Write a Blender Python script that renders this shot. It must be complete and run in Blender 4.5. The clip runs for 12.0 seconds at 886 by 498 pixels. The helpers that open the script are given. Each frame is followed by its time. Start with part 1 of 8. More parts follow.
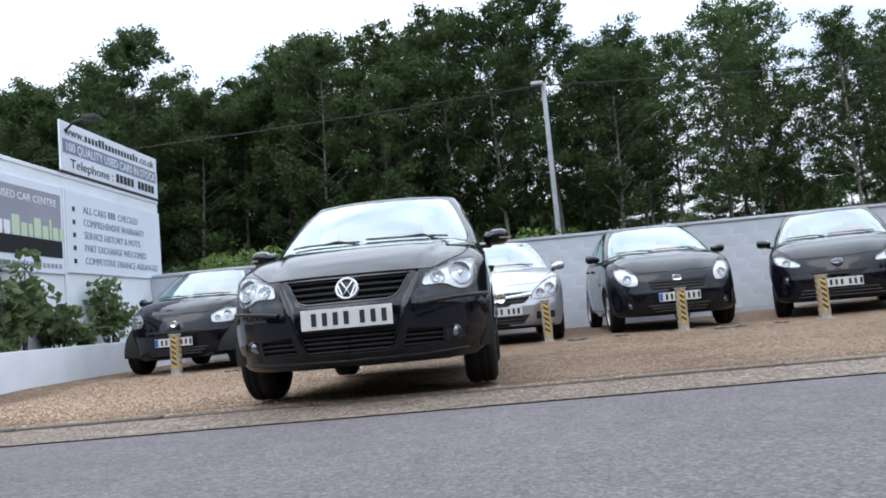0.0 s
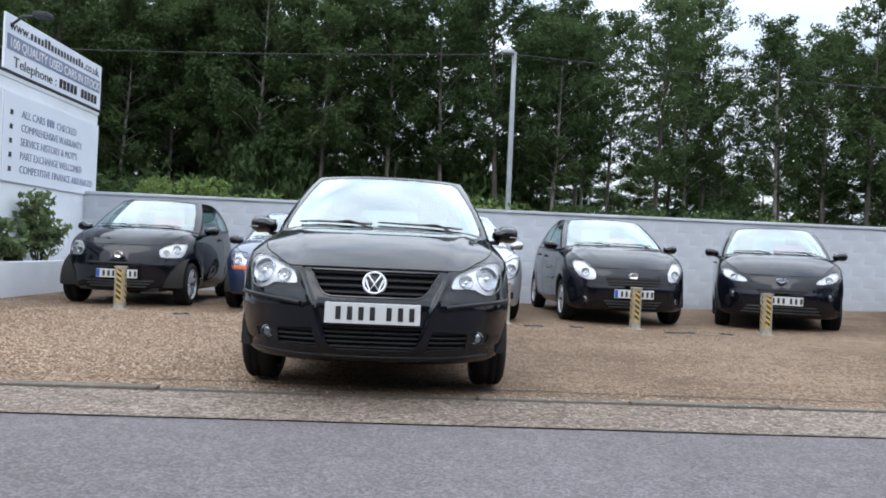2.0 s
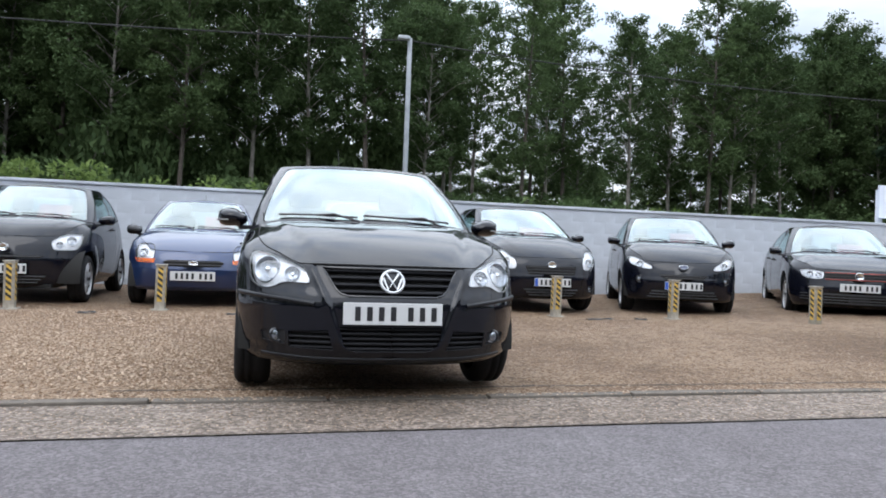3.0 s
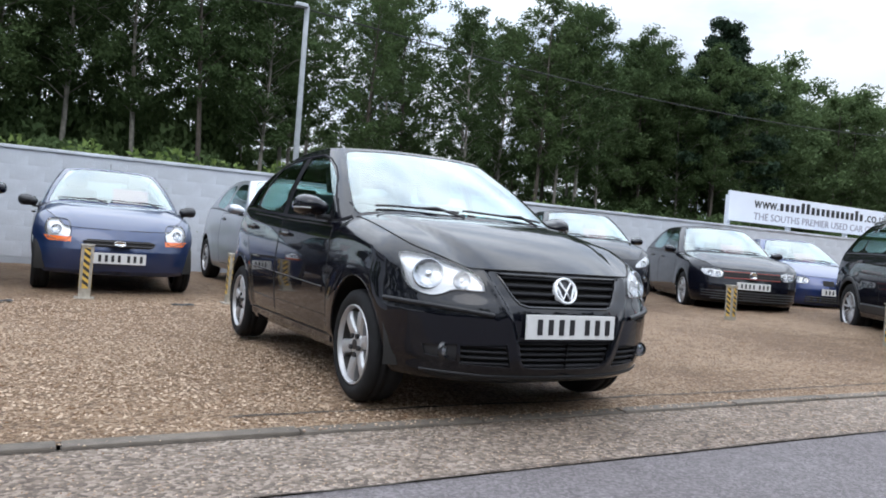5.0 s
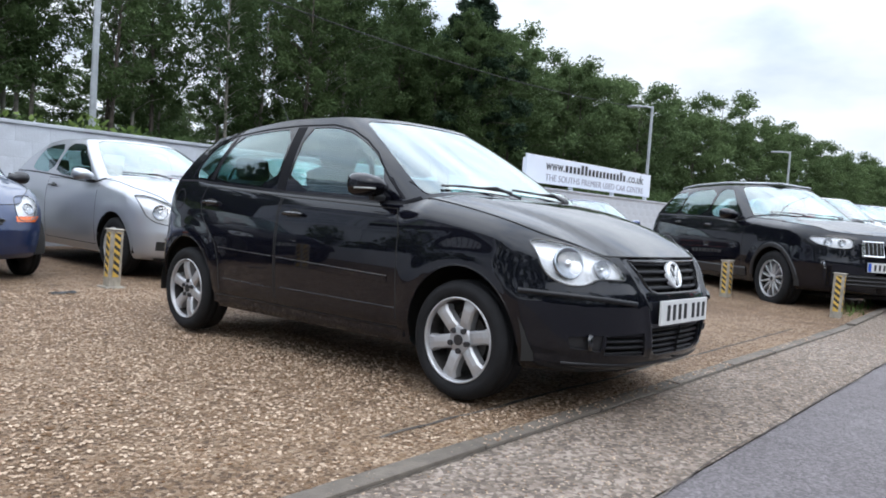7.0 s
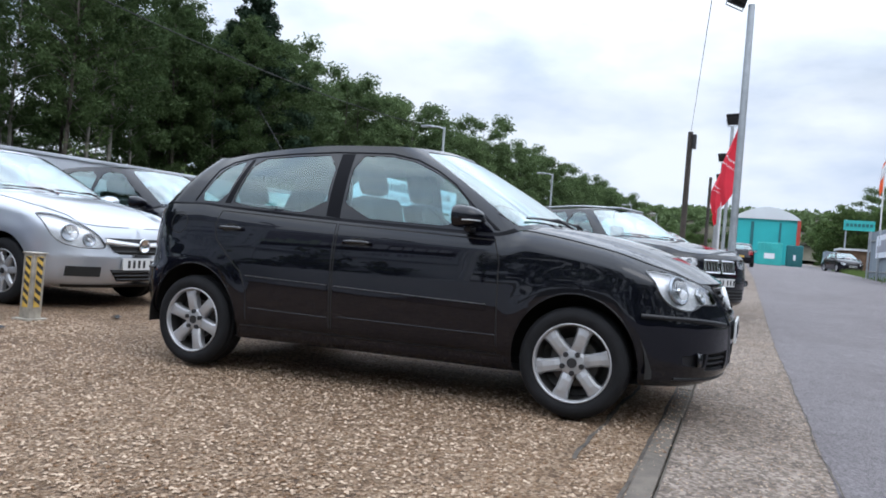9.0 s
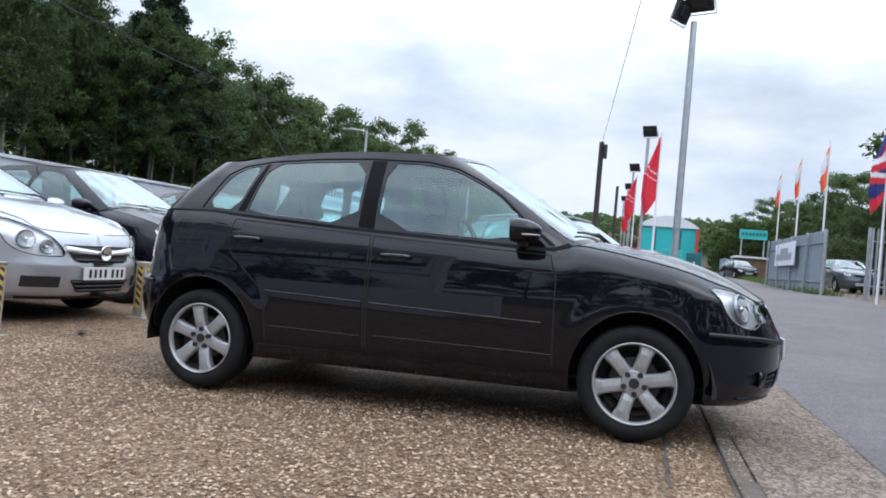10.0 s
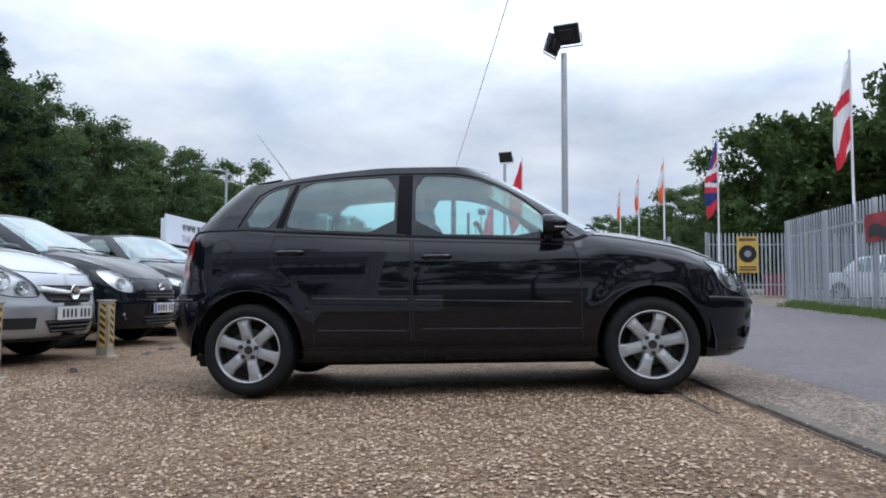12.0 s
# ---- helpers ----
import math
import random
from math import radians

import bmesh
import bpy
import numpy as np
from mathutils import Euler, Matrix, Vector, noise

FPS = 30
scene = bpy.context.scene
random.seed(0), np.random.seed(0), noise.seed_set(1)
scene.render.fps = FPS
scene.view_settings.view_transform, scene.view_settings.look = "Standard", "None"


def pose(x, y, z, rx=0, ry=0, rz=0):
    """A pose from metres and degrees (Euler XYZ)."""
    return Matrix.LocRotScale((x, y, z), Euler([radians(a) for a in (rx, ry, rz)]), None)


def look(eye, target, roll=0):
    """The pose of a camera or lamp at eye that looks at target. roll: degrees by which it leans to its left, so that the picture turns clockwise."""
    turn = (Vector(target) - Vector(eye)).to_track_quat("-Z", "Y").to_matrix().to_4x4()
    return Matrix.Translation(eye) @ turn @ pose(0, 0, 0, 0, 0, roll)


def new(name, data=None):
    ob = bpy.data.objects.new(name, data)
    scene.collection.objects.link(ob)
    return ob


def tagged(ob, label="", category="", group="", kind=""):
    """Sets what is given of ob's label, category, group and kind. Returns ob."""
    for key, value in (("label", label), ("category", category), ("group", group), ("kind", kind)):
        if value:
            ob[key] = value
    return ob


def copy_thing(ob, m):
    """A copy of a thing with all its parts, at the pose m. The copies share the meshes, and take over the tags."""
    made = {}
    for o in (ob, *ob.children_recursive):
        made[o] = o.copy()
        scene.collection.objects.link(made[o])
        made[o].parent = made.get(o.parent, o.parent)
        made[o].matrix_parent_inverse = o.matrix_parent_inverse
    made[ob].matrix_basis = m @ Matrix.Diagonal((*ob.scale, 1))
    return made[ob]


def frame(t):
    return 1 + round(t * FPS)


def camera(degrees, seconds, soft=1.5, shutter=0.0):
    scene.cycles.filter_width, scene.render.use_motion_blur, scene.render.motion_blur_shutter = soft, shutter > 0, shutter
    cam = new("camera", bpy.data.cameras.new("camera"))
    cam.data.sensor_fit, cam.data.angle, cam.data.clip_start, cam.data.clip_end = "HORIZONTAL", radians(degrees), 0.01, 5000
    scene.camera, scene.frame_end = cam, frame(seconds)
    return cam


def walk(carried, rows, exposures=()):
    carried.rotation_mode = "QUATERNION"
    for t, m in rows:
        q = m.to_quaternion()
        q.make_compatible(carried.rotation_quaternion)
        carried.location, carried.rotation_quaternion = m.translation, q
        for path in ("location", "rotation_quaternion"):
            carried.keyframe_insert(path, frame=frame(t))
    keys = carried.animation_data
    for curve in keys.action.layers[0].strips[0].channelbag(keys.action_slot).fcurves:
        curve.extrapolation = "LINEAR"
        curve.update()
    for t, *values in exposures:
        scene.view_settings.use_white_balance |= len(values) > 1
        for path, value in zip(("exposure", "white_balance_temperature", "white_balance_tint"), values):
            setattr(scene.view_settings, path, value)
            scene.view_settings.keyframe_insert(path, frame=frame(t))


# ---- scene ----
from mathutils.geometry import delaunay_2d_cdt

cam = camera(61.9, 12.0, soft=1.8)
PATH = [
    (0, (0.168, -0.014, 0.479), (0.004, 1.972, 0.652), -5.2),
    (0.5, (0.131, 0.015, 0.43), (-0.071, 2.0, 0.565), -5.9),
    (0.7, (0.088, 0.083, 0.461), (-0.217, 2.055, 0.586), -1.5),
    (0.8, (0.07, 0.083, 0.508), (-0.279, 2.047, 0.65), 1.0),
    (1, (0.043, 0.021, 0.61), (-0.261, 1.996, 0.703), 1.2),
    (1.5, (-0.116, -0.047, 0.764), (-0.176, 1.95, 0.857), 1.8),
    (2, (-0.506, 0.038, 0.846), (-0.443, 2.037, 0.861), 2.5),
    (2.5, (-0.929, 0.118, 0.848), (-0.644, 2.097, 0.823), 1.9),
    (3, (-1.378, 0.287, 0.872), (-0.927, 2.235, 0.863), 2.2),
    (3.5, (-1.801, 0.499, 0.875), (-1.163, 2.394, 0.877), 1.5),
    (3.7, (-1.982, 0.568, 0.871), (-1.314, 2.453, 0.895), 1.6),
    (5.3, (-3.16, 1.491, 0.888), (-2.118, 3.198, 0.846), 4.3),
    (5.5, (-3.298, 1.612, 0.876), (-2.183, 3.272, 0.853), 3.6),
    (6, (-3.586, 1.951, 0.879), (-2.364, 3.534, 0.873), 3.0),
    (6.5, (-3.817, 2.28, 0.905), (-2.433, 3.724, 0.864), 4.1),
    (6.7, (-3.943, 2.415, 0.905), (-2.516, 3.814, 0.822), 4.2),
    (8.3, (-5.225, 3.345, 0.858), (-3.495, 4.348, 0.845), 4.3),
    (8.5, (-5.255, 3.504, 0.872), (-3.491, 4.446, 0.835), 4.7),
    (9, (-5.276, 3.965, 0.868), (-3.443, 4.767, 0.848), 4.5),
    (9.5, (-5.278, 4.348, 0.86), (-3.416, 5.078, 0.846), 5.5),
    (10, (-5.331, 4.758, 0.86), (-3.413, 5.323, 0.872), 5.0),
    (10.5, (-5.44, 5.148, 0.858), (-3.485, 5.566, 0.876), 3.6),
    (11, (-5.56, 5.465, 0.83), (-3.585, 5.767, 0.878), 2.4),
    (11.5, (-5.815, 5.668, 0.738), (-3.824, 5.813, 0.806), 0.9),
    (12, (-6.055, 5.71, 0.592), (-4.07, 5.876, 0.715), 0.2),
]
walk(cam, [(t, look(eye, target, roll)) for t, eye, target, roll in PATH],
     exposures=[(t, e, k, 11.0) for t, e, k in ((0.0, -0.1, 5980.0), (3.5, 0.0, 6080.0), (6.5, 0.0, 6080.0), (9.5, -0.17, 5930.0), (10.5, -0.2, 5950.0), (12.0, -0.46, 5900.0))])

# ---- world, sun, exposure ----
SUN_EL, SUN_AZ = 52.0, 205.0
world = bpy.data.worlds.new("sky")
scene.world = world
world.use_nodes = True
wn, wl = world.node_tree.nodes, world.node_tree.links
wn.clear()
w_out = wn.new("ShaderNodeOutputWorld")
w_bg = wn.new("ShaderNodeBackground")
w_sky = wn.new("ShaderNodeTexSky")
w_sky.sky_type, w_sky.sun_disc = "NISHITA", False
w_sky.sun_elevation, w_sky.sun_rotation = radians(SUN_EL), radians(SUN_AZ)
w_sky.air_density, w_sky.dust_density = 1.0, 2.0
w_co = wn.new("ShaderNodeTexCoord")
w_map = wn.new("ShaderNodeMapping")
w_map.inputs["Scale"].default_value = (1.0, 1.0, 2.6)
w_no = wn.new("ShaderNodeTexNoise")
w_no.inputs["Scale"].default_value = 2.3
w_no.inputs["Detail"].default_value = 6.0
w_no.inputs["Roughness"].default_value = 0.55
w_ra = wn.new("ShaderNodeValToRGB")
w_ra.color_ramp.elements[0].position, w_ra.color_ramp.elements[0].color = 0.30, (0.62, 0.62, 0.62, 1)
w_ra.color_ramp.elements[1].position, w_ra.color_ramp.elements[1].color = 0.52, (1, 1, 1, 1)
w_no2 = wn.new("ShaderNodeTexNoise")
w_no2.inputs["Scale"].default_value = 4.0
w_no2.inputs["Detail"].default_value = 5.0
w_ra2 = wn.new("ShaderNodeValToRGB")
w_ra2.color_ramp.elements[0].position, w_ra2.color_ramp.elements[0].color = 0.30, (8.1, 9.2, 10.8, 1)
w_ra2.color_ramp.elements[1].position, w_ra2.color_ramp.elements[1].color = 0.56, (12.4, 12.9, 13.3, 1)
w_mix = wn.new("ShaderNodeMixRGB")
w_bg.inputs["Strength"].default_value = 0.085
wl.new(w_co.outputs["Generated"], w_map.inputs["Vector"])
wl.new(w_map.outputs["Vector"], w_no.inputs["Vector"])
wl.new(w_map.outputs["Vector"], w_no2.inputs["Vector"])
wl.new(w_no.outputs["Fac"], w_ra.inputs["Fac"])
wl.new(w_no2.outputs["Fac"], w_ra2.inputs["Fac"])
wl.new(w_ra.outputs["Color"], w_mix.inputs["Fac"])
wl.new(w_sky.outputs["Color"], w_mix.inputs["Color1"])
wl.new(w_ra2.outputs["Color"], w_mix.inputs["Color2"])
# an overcast sky is brightest overhead
w_sep = wn.new("ShaderNodeSeparateXYZ")
w_up = wn.new("ShaderNodeMapRange")
w_up.inputs["From Min"].default_value, w_up.inputs["From Max"].default_value = 0.20, 0.66
w_up.inputs["To Min"].default_value, w_up.inputs["To Max"].default_value = 1.0, 2.75
w_dir = wn.new("ShaderNodeVectorMath")
w_dir.operation = "SCALE"
wl.new(w_co.outputs["Generated"], w_sep.inputs[0])
wl.new(w_sep.outputs["Z"], w_up.inputs["Value"])
wl.new(w_mix.outputs["Color"], w_dir.inputs[0])
wl.new(w_up.outputs["Result"], w_dir.inputs["Scale"])
wl.new(w_dir.outputs["Vector"], w_bg.inputs["Color"])
wl.new(w_bg.outputs["Background"], w_out.inputs["Surface"])

sun_data = bpy.data.lights.new("sun", "SUN")
sun_data.energy, sun_data.angle, sun_data.color = 0.7, radians(36), (1.0, 0.96, 0.9)
sun = new("sun", sun_data)
az, el = radians(SUN_AZ), radians(SUN_EL)
sun.matrix_world = look((math.sin(az) * math.cos(el) * 50, math.cos(az) * math.cos(el) * 50, math.sin(el) * 50), (0, 0, 0))


# ---- materials ----
def mat(name, color, rough=0.6, metal=0.0, coat=0.0, var=0.0, scale=8.0, bump=0.0, bscale=60.0, spec=0.5, bdist=0.01, coat_rough=0.03):
    m = bpy.data.materials.new(name)
    m.use_nodes = True
    nt = m.node_tree
    b = nt.nodes["Principled BSDF"]
    b.inputs["Base Color"].default_value = (*color, 1)
    b.inputs["Roughness"].default_value = rough
    b.inputs["Metallic"].default_value = metal
    b.inputs["Coat Weight"].default_value = coat
    b.inputs["Coat Roughness"].default_value = coat_rough
    b.inputs["Specular IOR Level"].default_value = spec
    if var or bump:
        co = nt.nodes.new("ShaderNodeTexCoord")
    if var:
        n1 = nt.nodes.new("ShaderNodeTexNoise")
        n1.inputs["Scale"].default_value, n1.inputs["Detail"].default_value = scale, 8
        n2 = nt.nodes.new("ShaderNodeTexNoise")
        n2.inputs["Scale"].default_value, n2.inputs["Detail"].default_value = scale * 0.17, 3
        add = nt.nodes.new("ShaderNodeMath")
        add.operation = "ADD"
        ramp = nt.nodes.new("ShaderNodeMapRange")
        ramp.inputs["From Min"].default_value, ramp.inputs["From Max"].default_value = 0.7, 1.3
        ramp.inputs["To Min"].default_value, ramp.inputs["To Max"].default_value = 1 - var, 1 + var
        mul = nt.nodes.new("ShaderNodeVectorMath")
        mul.operation = "SCALE"
        mul.inputs[0].default_value = color
        for n in (n1, n2):
            nt.links.new(co.outputs["Object"], n.inputs["Vector"])
        nt.links.new(n1.outputs["Fac"], add.inputs[0])
        nt.links.new(n2.outputs["Fac"], add.inputs[1])
        nt.links.new(add.outputs[0], ramp.inputs["Value"])
        nt.links.new(ramp.outputs["Result"], mul.inputs["Scale"])
        nt.links.new(mul.outputs["Vector"], b.inputs["Base Color"])
    if bump:
        n3 = nt.nodes.new("ShaderNodeTexNoise")
        n3.inputs["Scale"].default_value, n3.inputs["Detail"].default_value = bscale, 6
        bp = nt.nodes.new("ShaderNodeBump")
        bp.inputs["Strength"].default_value, bp.inputs["Distance"].default_value = bump, bdist
        nt.links.new(co.outputs["Object"], n3.inputs["Vector"])
        nt.links.new(n3.outputs["Fac"], bp.inputs["Height"])
        nt.links.new(bp.outputs["Normal"], b.inputs["Normal"])
    return m


def glass_mat(name, tint, see=0.55, rough=0.02, f0=0.08):
    m = bpy.data.materials.new(name)
    m.use_nodes = True
    nt = m.node_tree
    nt.nodes.clear()
    out = nt.nodes.new("ShaderNodeOutputMaterial")
    tr = nt.nodes.new("ShaderNodeBsdfTransparent")
    tr.inputs["Color"].default_value = (*[c * see for c in tint], 1)
    gl = nt.nodes.new("ShaderNodeBsdfGlossy")
    gl.inputs["Roughness"].default_value = rough
    gl.inputs["Color"].default_value = (*[0.45 + 0.55 * c for c in tint], 1)
    lw = nt.nodes.new("ShaderNodeLayerWeight")
    lw.inputs["Blend"].default_value = 0.5
    pw = nt.nodes.new("ShaderNodeMath")
    pw.operation = "POWER"
    pw.inputs[1].default_value = 3.4
    ma = nt.nodes.new("ShaderNodeMath")
    ma.operation = "MULTIPLY_ADD"
    ma.inputs[1].default_value, ma.inputs[2].default_value = 0.9, f0
    mx = nt.nodes.new("ShaderNodeMixShader")
    nt.links.new(lw.outputs["Facing"], pw.inputs[0])
    nt.links.new(pw.outputs[0], ma.inputs[0])
    nt.links.new(ma.outputs[0], mx.inputs["Fac"])
    nt.links.new(tr.outputs[0], mx.inputs[1])
    nt.links.new(gl.outputs[0], mx.inputs[2])
    nt.links.new(mx.outputs[0], out.inputs["Surface"])
    return m


def ground_mat(name, cells, bump, c_lo, c_mid, c_hi, stain, rough, mix=0.6, dist=0.012):
    """A loose or rolled stone surface: cells of a given size with their own shade, fine grain, and broad stains."""
    m = bpy.data.materials.new(name)
    m.use_nodes = True
    nt = m.node_tree
    b = nt.nodes["Principled BSDF"]
    b.inputs["Roughness"].default_value = rough
    co = nt.nodes.new("ShaderNodeTexCoord")
    vo = nt.nodes.new("ShaderNodeTexVoronoi")
    vo.inputs["Scale"].default_value = cells
    vo2 = nt.nodes.new("ShaderNodeTexVoronoi")
    vo2.inputs["Scale"].default_value = cells * 2.3
    cr = nt.nodes.new("ShaderNodeValToRGB")
    e = cr.color_ramp.elements
    e[0].position, e[0].color = 0.0, (*c_lo, 1)
    e[1].position, e[1].color = 1.0, (*c_hi, 1)
    mid = e.new(0.5)
    mid.color = (*c_mid, 1)
    sep = nt.nodes.new("ShaderNodeSeparateColor")
    n1 = nt.nodes.new("ShaderNodeTexNoise")
    n1.inputs["Scale"].default_value, n1.inputs["Detail"].default_value = 0.55, 7
    n2 = nt.nodes.new("ShaderNodeTexNoise")
    n2.inputs["Scale"].default_value, n2.inputs["Detail"].default_value = cells * 1.3, 4
    st = nt.nodes.new("ShaderNodeValToRGB")
    st.color_ramp.elements[0].position, st.color_ramp.elements[0].color = 0.36, (*stain, 1)
    st.color_ramp.elements[1].position, st.color_ramp.elements[1].color = 0.62, (1, 1, 1, 1)
    mul = nt.nodes.new("ShaderNodeMixRGB")
    mul.blend_type = "MULTIPLY"
    mul.inputs["Fac"].default_value = 1.0
    avg = nt.nodes.new("ShaderNodeMixRGB")
    avg.inputs["Fac"].default_value = 1 - mix
    for n in (vo, vo2, n1, n2):
        nt.links.new(co.outputs["Object"], n.inputs["Vector"])
    nt.links.new(vo.outputs["Color"], sep.inputs["Color"])
    nt.links.new(sep.outputs["Red"], avg.inputs["Color1"])
    nt.links.new(n2.outputs["Fac"], avg.inputs["Color2"])
    nt.links.new(avg.outputs["Color"], cr.inputs["Fac"])
    nt.links.new(n1.outputs["Fac"], st.inputs["Fac"])
    nt.links.new(cr.outputs["Color"], mul.inputs["Color1"])
    nt.links.new(st.outputs["Color"], mul.inputs["Color2"])
    n3 = nt.nodes.new("ShaderNodeTexNoise")
    n3.inputs["Scale"].default_value, n3.inputs["Detail"].default_value, n3.inputs["Roughness"].default_value = 4.6, 7, 0.75
    s3_ = nt.nodes.new("ShaderNodeValToRGB")
    s3_.color_ramp.elements[0].position, s3_.color_ramp.elements[0].color = 0.36, (*[0.28 + 0.60 * c for c in stain], 1)
    s3_.color_ramp.elements[1].position, s3_.color_ramp.elements[1].color = 0.60, (1, 1, 1, 1)
    mul2 = nt.nodes.new("ShaderNodeMixRGB")
    mul2.blend_type = "MULTIPLY"
    mul2.inputs["Fac"].default_value = 1.0
    nt.links.new(co.outputs["Object"], n3.inputs["Vector"])
    nt.links.new(n3.outputs["Fac"], s3_.inputs["Fac"])
    nt.links.new(mul.outputs["Color"], mul2.inputs["Color1"])
    nt.links.new(s3_.outputs["Color"], mul2.inputs["Color2"])
    nt.links.new(mul2.outputs["Color"], b.inputs["Base Color"])
    sub = nt.nodes.new("ShaderNodeMath")
    sub.operation = "ADD"
    bp = nt.nodes.new("ShaderNodeBump")
    bp.invert = True
    bp.inputs["Strength"].default_value, bp.inputs["Distance"].default_value = bump, dist
    nt.links.new(vo.outputs["Distance"], sub.inputs[0])
    nt.links.new(vo2.outputs["Distance"], sub.inputs[1])
    nt.links.new(sub.outputs[0], bp.inputs["Height"])
    nt.links.new(bp.outputs["Normal"], b.inputs["Normal"])
    return m


def varied(m, lo, hi, random_socket="Random"):
    """Lets each object take its own shade between two colours."""
    nt = m.node_tree
    info = nt.nodes.new("ShaderNodeObjectInfo")
    r = nt.nodes.new("ShaderNodeMixRGB")
    r.inputs["Color1"].default_value, r.inputs["Color2"].default_value = (*lo, 1), (*hi, 1)
    nt.links.new(info.outputs[random_socket], r.inputs["Fac"])
    nt.links.new(r.outputs["Color"], nt.nodes["Principled BSDF"].inputs["Base Color"])
    return m


def leaf_mat(name, lo, hi, thin=0.35, own=0.55):
    m = bpy.data.materials.new(name)
    m.use_nodes = True
    nt = m.node_tree
    b = nt.nodes["Principled BSDF"]
    b.inputs["Roughness"].default_value = 0.7
    b.inputs["Specular IOR Level"].default_value = 0.12
    geo = nt.nodes.new("ShaderNodeNewGeometry")
    info = nt.nodes.new("ShaderNodeObjectInfo")
    av = nt.nodes.new("ShaderNodeMath")
    av.operation = "MULTIPLY_ADD"
    av.inputs[1].default_value = own
    sc = nt.nodes.new("ShaderNodeMath")
    sc.operation = "MULTIPLY"
    sc.inputs[1].default_value = 1 - own
    r = nt.nodes.new("ShaderNodeMixRGB")
    r.inputs["Color1"].default_value, r.inputs["Color2"].default_value = (*lo, 1), (*hi, 1)
    nt.links.new(info.outputs["Random"], sc.inputs[0])
    nt.links.new(geo.outputs["Random Per Island"], av.inputs[0])
    nt.links.new(sc.outputs[0], av.inputs[2])
    nt.links.new(av.outputs[0], r.inputs["Fac"])
    nt.links.new(r.outputs["Color"], b.inputs["Base Color"])
    tl = nt.nodes.new("ShaderNodeBsdfTranslucent")
    nt.links.new(r.outputs["Color"], tl.inputs["Color"])
    mx = nt.nodes.new("ShaderNodeMixShader")
    mx.inputs["Fac"].default_value = thin
    out = nt.nodes["Material Output"]
    nt.links.new(b.outputs[0], mx.inputs[1])
    nt.links.new(tl.outputs[0], mx.inputs[2])
    nt.links.new(mx.outputs[0], out.inputs["Surface"])
    return m


